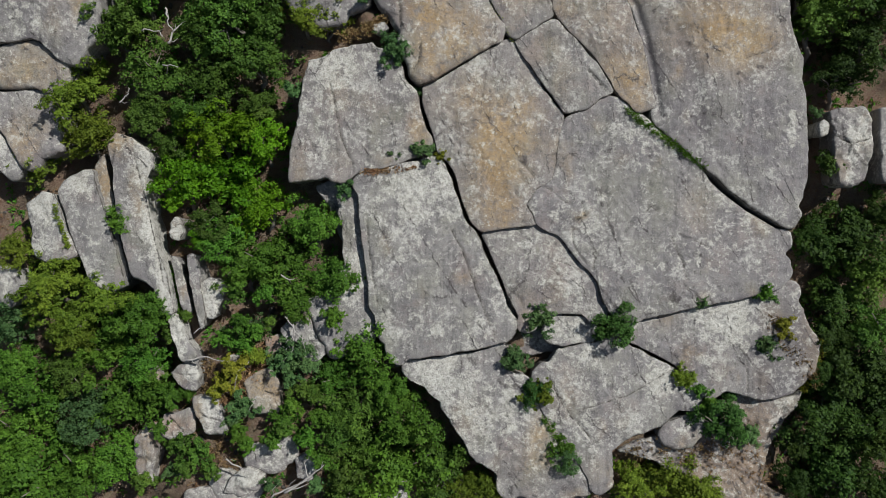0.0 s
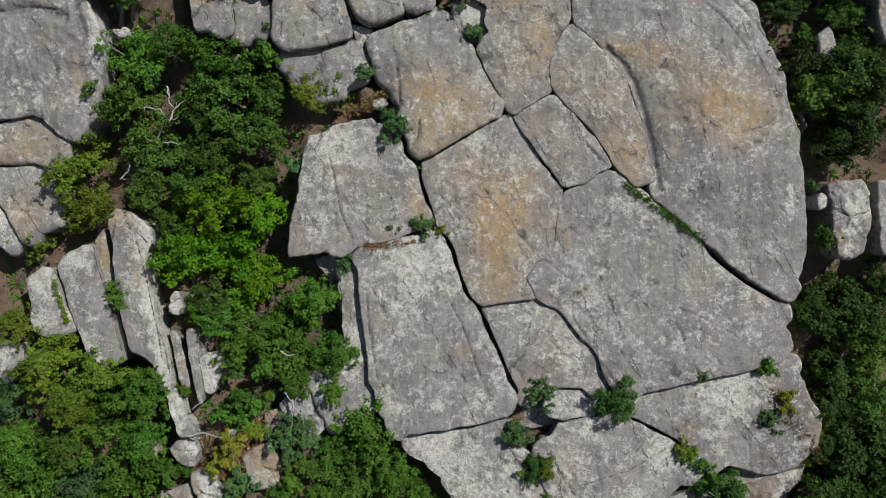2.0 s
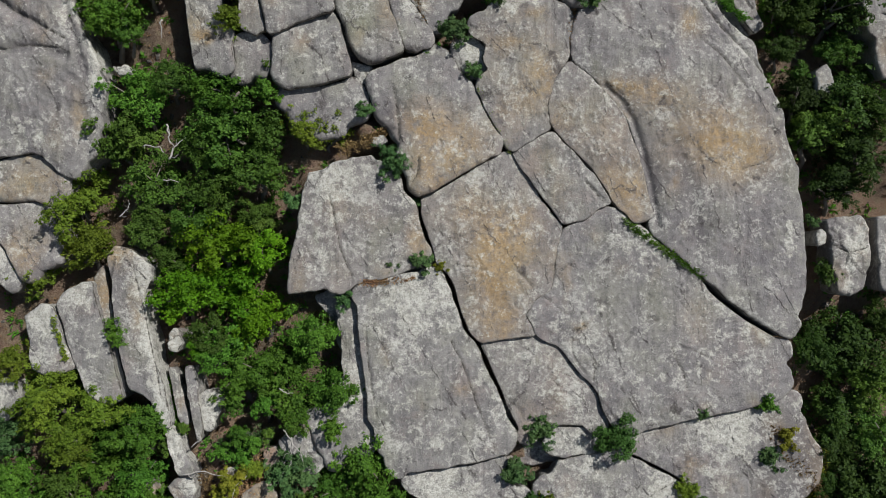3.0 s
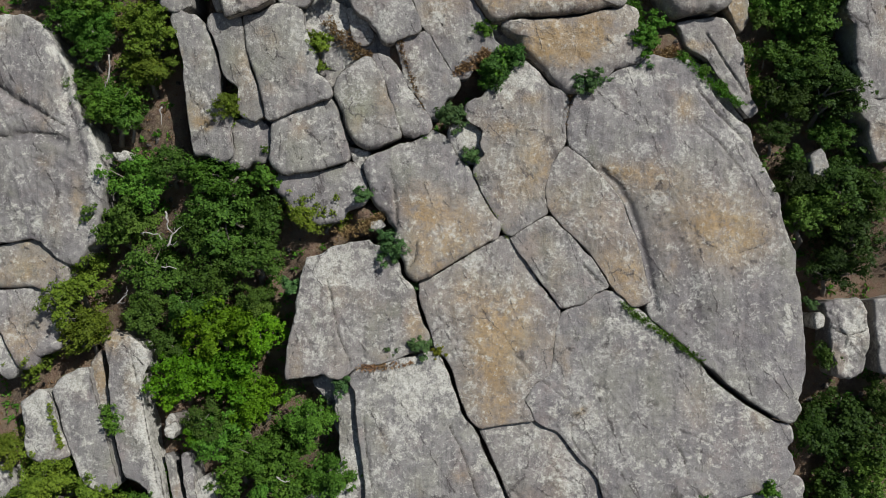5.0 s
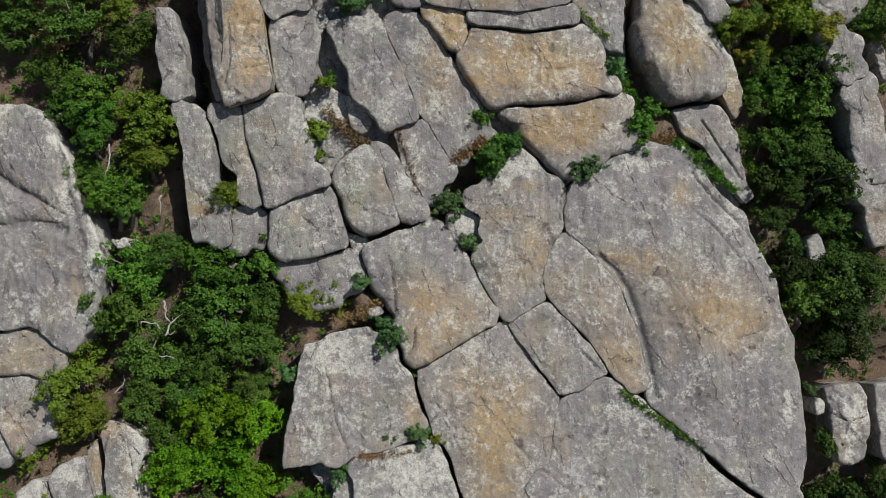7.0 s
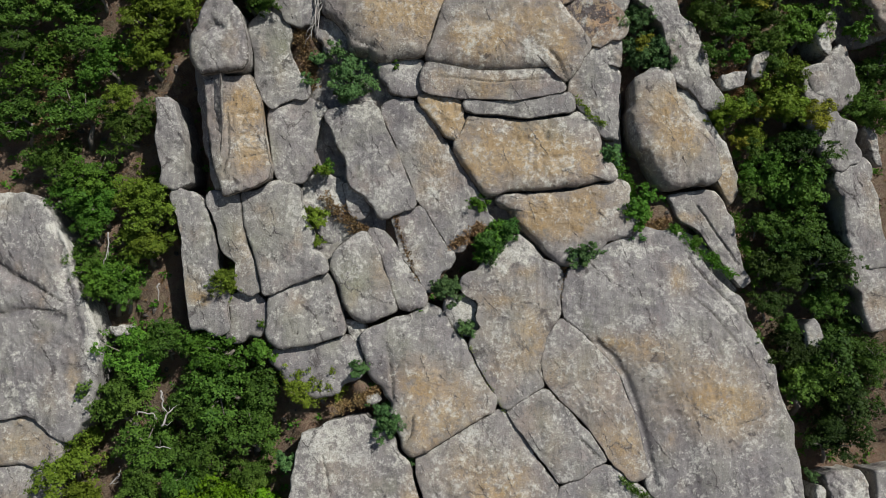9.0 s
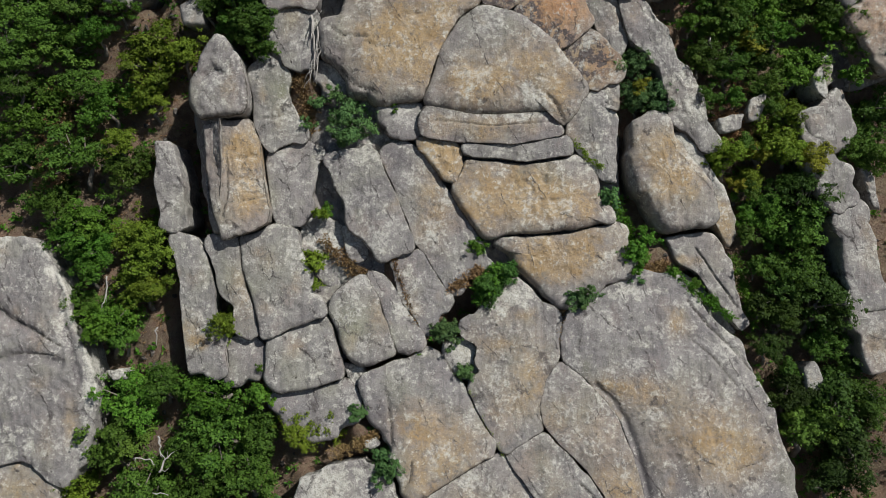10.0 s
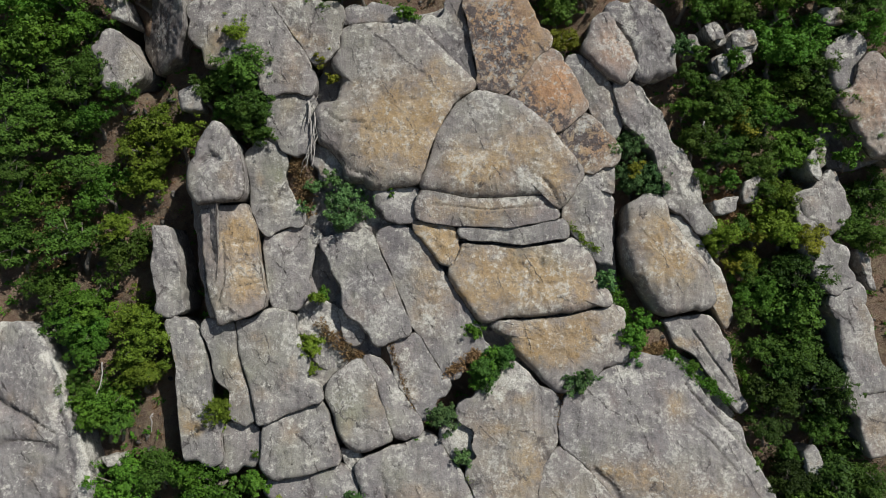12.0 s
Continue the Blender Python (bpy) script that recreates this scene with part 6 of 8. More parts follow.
rock("granite_boulder", "grey granite boulder with dark water stains on the steep slope", [(10.24, 30.4), (8.85, 30.13), (8.99, 29.37), (10.21, 28.9)], -0.1, 0.06, 0.15, close=0.25, rough=2.4, tilt=0.2, flush=0.48, pale=[(10.69, 30.39, 0.92, 1.22, 0.25)], dark=[(8.83, 29.52, 0.43, 0.43, 0.5)])
rock("granite_boulder", "grey granite boulder with dark water stains on the steep slope", [(-17.23, 39.65), (-16.01, 39.92), (-15.76, 38.46), (-16.66, 38.77)], -0.1, 0.06, 0.15, close=0.25, rough=2.4, tilt=0.2, flush=0.48, pale=[(-16.75, 39.63, 0.92, 1.22, 0.25)], dark=[(-16.01, 39.32, 0.43, 0.43, 0.5)])
rock("granite_boulder", "grey granite boulder with dark water stains on the steep slope", [(-6.55, 26.96), (-5.87, 27.39), (-5.48, 26.78), (-6.1, 26.49)], -0.1, 0.06, 0.15, close=0.25, rough=2.4, tilt=0.2, flush=0.48, pale=[(-6.08, 26.94, 0.92, 1.22, 0.25)], dark=[(-5.87, 26.79, 0.43, 0.43, 0.5)])
rock("granite_boulder", "grey granite boulder with dark water stains on the steep slope", [(-17.53, 15.59), (-16.79, 15.72), (-16.32, 15.13), (-17.06, 14.94)], -0.1, 0.06, 0.15, close=0.25, rough=2.4, tilt=0.2, flush=0.48, pale=[(-17.06, 15.59, 0.92, 1.22, 0.25)], dark=[(-16.75, 15.15, 0.43, 0.43, 0.5)])
rock("granite_boulder", "grey granite boulder with dark water stains on the steep slope", [(23.51, 25.76), (24.11, 25.45), (24.25, 23.33), (23.71, 23.64)], -0.1, 0.06, 0.15, close=0.25, rough=2.4, tilt=0.2, flush=0.48, pale=[(23.94, 25.75, 0.92, 1.22, 0.25)], dark=[(24.05, 24.84, 0.43, 0.43, 0.5)])
rock("granite_slab", "grey granite slab with pale lichen patches on the steep slope", [(-22.18, 2.37), (-21.27, 3.12), (-20.61, 2.91), (-20.14, 1.68), (-19.37, -0.33), (-20.57, -0.87), (-21.59, -0.33), (-21.89, 0.78)], 0.05, 0.05, 0.1, close=0.12, pale=[(-21.25, 2.28, 1.2, 1.0, 1.0), (-21.41, 0.33, 1.0, 0.8, 0.9)], cracks=[])
rock("granite_slab", "grey granite slab with pale lichen patches on the steep slope", [(-20.43, 3.02), (-20.03, 3.62), (-19.49, 4.01), (-18.53, 4.24), (-18.13, 2.72), (-17.78, 1.35), (-17.3, -0.03), (-16.85, -1.95), (-17.48, -2.42), (-18.53, -1.92), (-19.22, -0.51), (-19.87, 1.47)], 0.12, 0.05, 0.1, close=0.12, pale=[(-19.7, 3.47, 1.2, 0.7, 1.0), (-18.68, -0.87, 0.8, 1.2, 0.6)], dark=[(-18.82, 1.23, 1.2, 1.5, 0.3)])
rock("granite_slab", "brown-stained sunken granite strip between two slabs", [(-18.67, 4.38), (-18.05, 5.1), (-17.92, 3.96), (-17.63, 2.51), (-17.24, 0.48), (-16.79, -1.54), (-17.0, -1.85), (-17.46, 0.03), (-17.91, 1.48), (-18.26, 2.81)], -0.3, 0.04, 0.08, close=0.05, ochre=[(-18.1, 3.66, 0.8, 2.0, 0.8)], dark=[(-17.96, 2.45, 0.8, 3, 0.5)])
# the narrow pale strips down the right edge paint its sunlit side
rock("granite_slab", "grey granite slab with a pale weathered edge, cracked", [(-17.67, 5.62), (-17.25, 6.16), (-16.42, 5.86), (-15.54, 5.15), (-15.4, 4.32), (-15.97, 4.08), (-15.71, 2.65), (-15.21, 0.92), (-14.89, -0.33), (-14.53, -1.82), (-14.26, -3.43), (-14.74, -3.31), (-15.27, -2.12), (-16.41, -1.46), (-16.85, 0.27), (-17.24, 2.06), (-17.37, 3.61), (-17.6, 4.67)], 0.25, 0.05, 0.16, close=0.12, centre=(-16.35, 1.83), pale=[(-15.9, 4.94, 0.8, 0.7, 1.1), (-15.68, 3.01, 0.25, 1.4, 1.4), (-15.27, 1.22, 0.25, 1.4, 1.4), (-14.8, -0.87, 0.25, 1.6, 1.4), (-14.47, -2.65, 0.3, 1.0, 1.4)], ochre=[(-17.02, 5.68, 1, 0.6, 0.9)], dark=[(-16.66, 3.61, 0.8, 1.5, 0.4)], cracks=[(0.08, 0.1, [(-16.34, 5.15), (-16.03, 3.9), (-15.57, 1.97), (-15.15, 0.33), (-14.74, -1.76)])])
rock("granite_slab", "narrow pale granite fin along the gully edge", [(-14.79, -3.32), (-14.31, -3.44), (-13.83, -4.22), (-13.27, -5.36), (-13.0, -6.02), (-13.83, -6.02), (-14.49, -4.46)], 0.1, 0.05, 0.2, close=0.12, rough=2.0, pale=[(-14.04, -4.46, 0.5, 1.8, 1.2)])
rock("granite_boulder", "rough pale granite block on the gully floor", [(-14.69, -6.59), (-13.91, -6.11), (-13.06, -5.99), (-12.88, -6.83), (-13.06, -7.61), (-13.66, -7.49), (-14.27, -7.01)], -0.1, 0.1, 0.3, close=0.1, rough=1.8, pale=[(-13.36, -6.59, 0.4, 0.8, 0.8)])
rock("granite_boulder", "rough pale granite block on the gully floor", [(-13.33, -7.84), (-12.31, -7.9), (-11.77, -8.68), (-11.53, -9.76), (-12.61, -9.82), (-13.15, -8.86)], 0.0, 0.08, 0.25, close=0.1, rough=2.2, pale=[(-12.28, -8.83, 0.5, 1.0, 1.4)], cracks=[(0.08, 0.15, [(-13.33, -9.43), (-12.73, -8.83), (-11.77, -9.13)])])
rock("granite_boulder", "brown-stained granite block half sunk in the gully soil", [(-15.49, -9.59), (-14.94, -8.74), (-13.31, -8.5), (-13.25, -9.83), (-14.64, -10.19)], -0.3, 0.06, 0.15, close=0.1, rough=2.0, rust=[(-14.34, -9.35, 1.2, 0.6, 0.4)], cracks=[(0.08, 0.15, [(-14.64, -9.05), (-13.89, -9.8)])])
rock("granite_boulder", "flat weathered granite slab lying in the gully", [(-16.56, -10.16), (-16.01, -9.31), (-15.59, -9.67), (-15.41, -11.07), (-15.65, -12.59), (-16.38, -12.46)], -0.4, 0.06, 0.2, close=0.1, rough=1.8, ochre=[(-15.95, -10.89, 0.6, 1.2, 0.5)])
rock("granite_boulder", "rough pale granite block on the gully floor", [(-13.03, -1.92), (-12.55, -1.62), (-11.59, -1.86), (-11.77, -2.97), (-12.31, -3.81), (-12.97, -3.45)], 0.0, 0.1, 0.3, close=0.1, rough=2.0, pale=[(-12.37, -2.52, 0.8, 1.0, 1.2)])
rock("granite_slab", "thin dark upright granite flake in the gully", [(-13.58, -0.33), (-13.22, -0.21), (-12.92, -1.47), (-12.62, -3.56), (-12.83, -4.31), (-13.1, -3.11), (-13.4, -1.61)], 0.15, 0.03, 0.1, close=0.05, dark=[(-13.13, -2.06, 0.6, 2, 0.7)])
rock("granite_slab", "thin dark upright granite flake in the gully", [(-14.6, -0.33), (-14.24, -0.42), (-13.85, -1.78), (-13.46, -3.29), (-13.7, -3.59), (-14.15, -2.38)], -0.2, 0.03, 0.1, close=0.05, dark=[(-14.06, -1.78, 0.6, 2, 0.7)])
rock("granite_boulder", "rounded pale granite boulder under the trees", [(-14.53, 0.99), (-13.99, 1.35), (-13.75, 0.99), (-13.99, 0.39), (-14.47, 0.51)], 0.0, 0.12, 0.2, close=0.1, pale=[(-14.17, 0.93, 0.6, 0.6, 1.2)])
rock("granite_boulder", "grey granite block among shrubs in the gully", [(-8.72, -4.25), (-7.97, -3.47), (-7.21, -3.29), (-6.82, -4.5), (-6.22, -5.46), (-6.76, -6.0), (-7.66, -6.07), (-8.42, -5.25)], -0.2, 0.12, 0.3, close=0.1, rough=1.8, pale=[(-6.76, -5.55, 0.6, 0.5, 0.8)], rust=[(-7.51, -3.59, 0.6, 0.4, 0.4)])
rock("granite_boulder", "brown-stained granite block half sunk in the gully soil", [(-10.71, -7.11), (-10.04, -6.63), (-9.32, -6.38), (-8.59, -7.53), (-8.77, -8.62), (-9.92, -8.74), (-10.53, -8.2)], -0.3, 0.08, 0.25, close=0.1, rough=1.8, ochre=[(-9.65, -7.53, 1.2, 1.0, 0.7)], cracks=[(0.1, 0.2, [(-9.5, -6.63), (-9.74, -7.53), (-8.59, -7.99)])])
rock("granite_boulder", "brown-stained granite block half sunk in the gully soil", [(-9.52, -4.82), (-8.61, -4.52), (-8.67, -5.49), (-9.4, -5.73)], -0.4, 0.06, 0.15, close=0.1, rough=1.8, rust=[(-9.22, -4.82, 1.0, 0.6, 0.6)])
rock("granite_boulder", "rough pale granite block on the gully floor", [(-11.74, -6.05), (-11.31, -5.69), (-10.16, -5.81), (-10.28, -6.29), (-11.22, -6.42)], -0.5, 0.05, 0.12, close=0.1, rough=2.0)
rock("granite_boulder", "rough pale granite block on the gully floor", [(-11.34, -12.16), (-10.43, -11.68), (-9.52, -12.1), (-9.77, -12.89), (-10.89, -13.31), (-11.8, -13.07)], -0.4, 0.1, 0.25, close=0.1, rough=2.2, pale=[(-10.43, -12.4, 1, 0.8, 0.9)])
rock("granite_boulder", "rough pale granite block on the gully floor", [(-8.01, -11.25), (-7.25, -10.89), (-6.73, -11.55), (-7.04, -12.46), (-7.85, -12.34)], -0.4, 0.1, 0.25, close=0.1, rough=2.0, pale=[(-7.4, -11.65, 0.8, 0.8, 0.7)])
rock("granite_boulder", "rough pale granite block on the gully floor", [(-13.8, -12.98), (-12.53, -12.8), (-12.1, -13.47), (-13.2, -14.11), (-14.05, -13.65)], -0.5, 0.1, 0.25, close=0.1, rough=2.0)
rock("granite_boulder", "brown-stained granite block half sunk in the gully soil", [(-16.2, -6.49), (-15.44, -6.19), (-14.98, -7.1), (-15.65, -7.55)], -0.4, 0.08, 0.2, close=0.1, rough=1.6, rust=[(-15.74, -6.95, 0.8, 0.6, 0.4)])
# sunken block darkened all over, painted shade of the cave beside the cliff
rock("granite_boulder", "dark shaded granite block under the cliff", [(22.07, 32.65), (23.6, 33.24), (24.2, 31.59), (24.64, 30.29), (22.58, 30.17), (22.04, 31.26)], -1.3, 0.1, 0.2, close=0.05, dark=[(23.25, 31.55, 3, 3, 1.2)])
rock("granite_boulder", "rough grey granite block in the gully", [(19.9, 28.79), (21.33, 29.12), (21.51, 27.16), (21.06, 26.65), (20.15, 27.03)], 0.0, 0.12, 0.3, close=0.1, rough=2.0, pale=[(21.03, 27.62, 0.6, 1, 0.6)])
rock("granite_boulder", "rough grey granite block in the gully", [(21.46, 29.51), (22.33, 29.98), (22.73, 28.82), (22.51, 27.92), (21.6, 28.09)], -0.1, 0.12, 0.3, close=0.1, rough=2.0)
rock("granite_boulder", "jagged pale granite flake among shrubs", [(20.61, 30.46), (21.09, 31.14), (21.51, 29.84), (21.28, 29.33), (20.81, 29.77)], 0.1, 0.05, 0.2, close=0.05, rough=2.0, pale=[(21.13, 30.3, 0.8, 1, 1)])
rock("granite_boulder", "jagged grey granite block in the brushy gully", [(14.28, 36.74), (14.8, 36.91), (15.04, 36.23), (14.48, 36.03)], 0.1, 0.06, 0.25, close=0.05, rough=2.2, pale=[(14.28, 36.74, 0.8, 0.8, 0.7)])
rock("granite_boulder", "jagged grey granite block in the brushy gully", [(15.2, 37.7), (15.91, 37.83), (16.27, 37.0), (15.59, 36.84)], 0.1, 0.06, 0.25, close=0.05, rough=2.2, pale=[(15.2, 37.7, 0.8, 0.8, 0.7)])
rock("granite_boulder", "jagged grey granite block in the brushy gully", [(16.64, 37.23), (17.87, 37.45), (18.11, 36.62), (16.82, 36.4)], 0.1, 0.06, 0.25, close=0.05, rough=2.2, pale=[(16.64, 37.23, 0.8, 0.8, 0.7)])
rock("granite_boulder", "jagged grey granite block in the brushy gully", [(15.95, 36.06), (16.51, 36.11), (16.56, 35.11), (16.0, 34.88)], 0.1, 0.06, 0.25, close=0.05, rough=2.2, pale=[(15.95, 36.06, 0.8, 0.8, 0.7)])
rock("granite_boulder", "jagged grey granite block in the brushy gully", [(16.81, 36.11), (17.73, 36.27), (17.54, 35.5), (16.86, 35.16)], 0.1, 0.06, 0.25, close=0.05, rough=2.2, pale=[(16.81, 36.11, 0.8, 0.8, 0.7)])
rock("granite_boulder", "jagged grey granite block in the brushy gully", [(15.48, 35.18), (16.19, 34.94), (15.69, 34.59)], 0.1, 0.06, 0.25, close=0.05, rough=2.2, pale=[(15.48, 35.18, 0.8, 0.8, 0.7)])
rock("granite_boulder", "jagged grey granite block in the brushy gully", [(22.4, 36.9), (23.02, 37.27), (23.26, 36.23), (22.64, 36.07)], 0.1, 0.06, 0.25, close=0.05, rough=2.2, pale=[(22.4, 36.9, 0.8, 0.8, 0.7)])
rock("granite_boulder", "jagged grey granite block in the brushy gully", [(21.55, 38.47), (22.77, 38.65), (22.96, 37.83), (21.91, 37.73)], 0.1, 0.06, 0.25, close=0.05, rough=2.2, pale=[(21.55, 38.47, 0.8, 0.8, 0.7)])
rock("granite_boulder", "jagged grey granite block in the brushy gully", [(17.36, 29.47), (18.13, 29.7), (17.93, 28.19), (17.26, 28.27)], 0.1, 0.06, 0.25, close=0.05, rough=2.2, pale=[(17.36, 29.47, 0.8, 0.8, 0.7)])
rock("granite_boulder", "jagged grey granite block in the brushy gully", [(15.55, 28.45), (17.03, 28.72), (16.85, 27.91), (15.71, 27.7)], 0.1, 0.06, 0.25, close=0.05, rough=2.2, pale=[(15.55, 28.45, 0.8, 0.8, 0.7)])
rock("granite_boulder", "grey granite block among the trees", [(-17.96, 37.63), (-17.28, 37.85), (-16.71, 36.73), (-16.59, 35.69), (-17.65, 35.92), (-18.09, 36.46)], -0.7, 0.1, 0.25, close=0.05, rough=1.6, ochre=[(-17.31, 37.03, 0.8, 0.8, 0.5)])
rock("granite_bedrock", "grey granite bedrock with pale lichen patches on the steep slope", [(-10.19, 22.79), (-9.84, 27.07), (-8.53, 31.33), (-5.93, 35.54), (-3.35, 38.49), (1.67, 39.01), (6.05, 38.34), (10.05, 32.82), (10.39, 27.29), (10.59, 23.6), (10.34, 21.16), (8.73, 19.67), (6.2, 18.52), (3.78, 20.68), (1.31, 21.34), (0.01, 18.64), (-2.18, 17.19), (-3.73, 16.03), (-6.19, 15.49), (-8.94, 15.55), (-9.87, 17.35), (-10.19, 20.36)], -1.0, 0.2, 0.3, close=0.01, centre=(-1.09, 26.59), rough=3.0, tilt=0.0, flush=0.6, pale=[(-6.13, 22.71, 1.22, 1.83, 0.6), (-1.69, 27.82, 1.83, 0.92, 0.4)], dark=[(1.42, 26.84, 1.83, 1.22, 0.4)])
rock("granite_bedrock", "rough grey granite bedrock between the blocks on the steep slope", [(-6.88, 3.39), (-4.42, 4.3), (-1.96, 7.33), (-0.74, 6.12), (1.11, 1.25), (3.57, -3.66), (6.64, -3.66), (9.71, -4.89), (9.71, -6.12), (6.02, -5.5), (3.57, -6.12), (-2.58, -6.42), (-4.43, -1.81)], -0.85, 0.2, 0.24, close=0.01, centre=(0.49, -1.2), rough=2.5, tilt=0.0, flush=0.6)
rock("granite_bedrock", "brown-stained bedrock with gravel at the foot of the slabs", [(9.32, -10.93), (11.45, -10.02), (13.73, -10.62), (14.19, -8.34), (16.01, -7.88), (18.6, -7.88), (19.36, -7.58), (17.53, -10.62), (17.08, -12.76), (19.36, -13.97), (19.36, -16.41), (13.58, -16.41), (13.27, -12.45), (11.14, -11.23)], -0.55, 0.15, 0.2, close=0.01, rough=2.5, centre=(15.45, -11.65), tilt=0.0, ochre=[(15.71, -9.71, 2.5, 2, 0.8), (16.62, -12.76, 2, 2, 0.8)], rust=[(15.71, -10.93, 3, 3, 0.25)], dark=[(15.75, -10.75, 4.0, 4.0, 0.9)])
fit_together()
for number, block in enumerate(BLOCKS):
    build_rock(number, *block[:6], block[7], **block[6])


# ---- trees and shrubs ----
tree("olive", "olive green oak-like tree rooted in the gully soil", -19.54, 8.79, -0.67, 2.25)
tree("olive", "olive green oak-like tree rooted in the gully soil", -19.03, 5.95, -0.74, 1.93)
tree("olive", "olive green oak-like tree rooted in the gully soil", -22.16, 4.75, -0.83, 1.56)
tree("dark", "dark green broadleaf tree rooted in the gully soil", -16.65, 11.72, -0.51, 2.18)
tree("dark", "dark green broadleaf tree rooted in the gully soil", -15.08, 9.36, -0.54, 1.93)
tree("dark", "dark green broadleaf tree rooted in the gully soil", -15.62, 7.09, -0.27, 1.62)
tree("dark", "dark green broadleaf tree rooted in the gully soil", -11.6, 12.05, -0.71, 2.43)
tree("dark", "dark green broadleaf tree rooted in the gully soil", -9.87, 10.06, -0.31, 1.81)
tree("dark", "dark green broadleaf tree rooted in the gully soil", -12.2, 9.06, -0.51, 1.87)
tree("dark", "dark green broadleaf tree rooted in the gully soil", -10.01, 7.6, -0.71, 1.37)
tree("bright", "bright green sunlit broadleaf tree rooted in the gully soil", -11.95, 6.23, -0.52, 2.25)
tree("bright", "bright green sunlit broadleaf tree rooted in the gully soil", -9.64, 5.82, -0.99, 1.81)
tree("bright", "bright green sunlit broadleaf tree rooted in the gully soil", -13.9, 3.66, -0.39, 1.93)
tree("bright", "bright green sunlit broadleaf tree rooted in the gully soil", -11.43, 3.72, -1.29, 2.43)
tree("bright", "bright green sunlit broadleaf tree rooted in the gully soil", -9.62, 2.16, -0.82, 1.75)
tree("bright", "bright green sunlit broadleaf shrub growing from a rock joint", -13.01, 0.48, 0.07, 0.84)
tree("bright", "bright green sunlit broadleaf shrub growing from a rock joint", -14.52, 2.43, 0.01, 0.72)
tree("mid", "green broadleaf tree rooted in the gully soil", -6.92, 1.54, -0.29, 1.72)
tree("mid", "green broadleaf tree rooted in the gully soil", -8.73, -0.89, -0.95, 2.25)
tree("mid", "green broadleaf tree rooted in the gully soil", -5.72, -1.33, -0.32, 1.81)
tree("mid", "green broadleaf tree rooted in the gully soil", -10.61, -0.88, -0.50, 1.87)
tree("mid", "green broadleaf tree rooted in the gully soil", -11.77, 0.63, -0.32, 1.56)
tree("mid", "green broadleaf tree rooted in the gully soil", -7.65, -2.98, -0.11, 1.25)
tree("mid", "green broadleaf tree rooted in the gully soil", -17.07, 1.68, 0.02, 1.06)
tree("olive", "olive green oak-like tree rooted in the gully soil", -6.19, 12.24, -0.89, 1.62)
tree("olive", "olive green oak-like tree rooted in the gully soil", -7.26, 12.52, -0.19, 1.25)
tree("shrub", "blue-green bushy tree rooted in the gully soil", -2.5, 10.58, 0.04, 1.12)
tree("shrub", "blue-green bushy shrub growing from a rock joint", -7.94, 8.38, 0.01, 0.72)
tree("shrub", "blue-green bushy shrub growing from a rock joint", -1.26, 8.26, -0.15, 0.39)
tree("shrub", "blue-green bushy shrub growing from a rock joint", -1.17, 5.27, 0.04, 0.78)
tree("shrub", "blue-green bushy shrub growing from a rock joint", -5.28, 3.18, -0.02, 0.66)
tree("shrub", "blue-green bushy tree rooted in the gully soil", 5.22, -4.0, -0.66, 1.12)
tree("shrub", "blue-green bushy shrub growing from a rock joint", 3.78, -5.96, 0.07, 0.84)
tree("shrub", "blue-green bushy tree rooted in the gully soil", 6.48, -11.21, 0.06, 1.06)
tree("shrub", "blue-green bushy shrub growing from a rock joint", 16.39, -9.87, 0.01, 0.72)
tree("shrub", "blue-green bushy shrub growing from a rock joint", 17.22, -2.43, -0.05, 0.60)
tree("shrub", "blue-green bushy shrub growing from a rock joint", 13.93, -2.83, -0.08, 0.54)
tree("shrub", "blue-green bushy shrub growing from a rock joint", 17.13, -5.31, 0.04, 0.78)
tree("shrub", "blue-green bushy shrub growing from a rock joint", -2.52, 4.98, -0.08, 0.54)
tree("yellow", "yellow-green autumn-tinged shrub growing from a rock joint", -0.06, 4.92, -0.08, 0.54)
tree("yellow", "yellow-green autumn-tinged shrub growing from a rock joint", 18.25, -4.53, 0.01, 0.72)
tree("yellow", "yellow-green autumn-tinged shrub growing from a rock joint", -11.19, -6.4, 0.13, 0.96)
tree("yellow", "yellow-green autumn-tinged shrub growing from a rock joint", -11.97, -7.47, 0.04, 0.78)
tree("dense", "dense dark green tree rooted in the gully soil", 9.13, -4.12, 0.4, 1.3)
tree("dense", "dense dark green shrub growing from a rock joint", 4.82, -7.61, 0.07, 0.84)
tree("dense", "dense dark green tree rooted in the gully soil", 14.97, -9.02, 0.1, 1.6)
tree("mid", "green broadleaf shrub growing from a rock joint", 13.54, -7.47, 0.01, 0.72)
tree("mid", "green broadleaf shrub growing from a rock joint", 13.99, -8.22, 0.01, 0.72)
tree("mid", "green broadleaf shrub growing from a rock joint", 5.75, -9.46, -0.14, 0.42)
tree("mid", "green broadleaf shrub growing from a rock joint", 6.06, -10.06, -0.14, 0.42)
tree("olive", "olive green oak-like tree rooted in the gully soil", -20.61, -1.52, -1.33, 2.75)
tree("olive", "olive green oak-like tree rooted in the gully soil", -19.82, -4.52, -0.37, 1.62)
tree("olive", "olive green oak-like tree rooted in the gully soil", -22.96, 0.03, -0.04, 1.25)
tree("mid", "green broadleaf tree rooted in the gully soil", -16.83, -3.68, -1.19, 2.25)
tree("mid", "green broadleaf tree rooted in the gully soil", -16.99, -7.4, -1.21, 2.50)
tree("mid", "green broadleaf tree rooted in the gully soil", -22.09, -7.39, -1.19, 2.18)
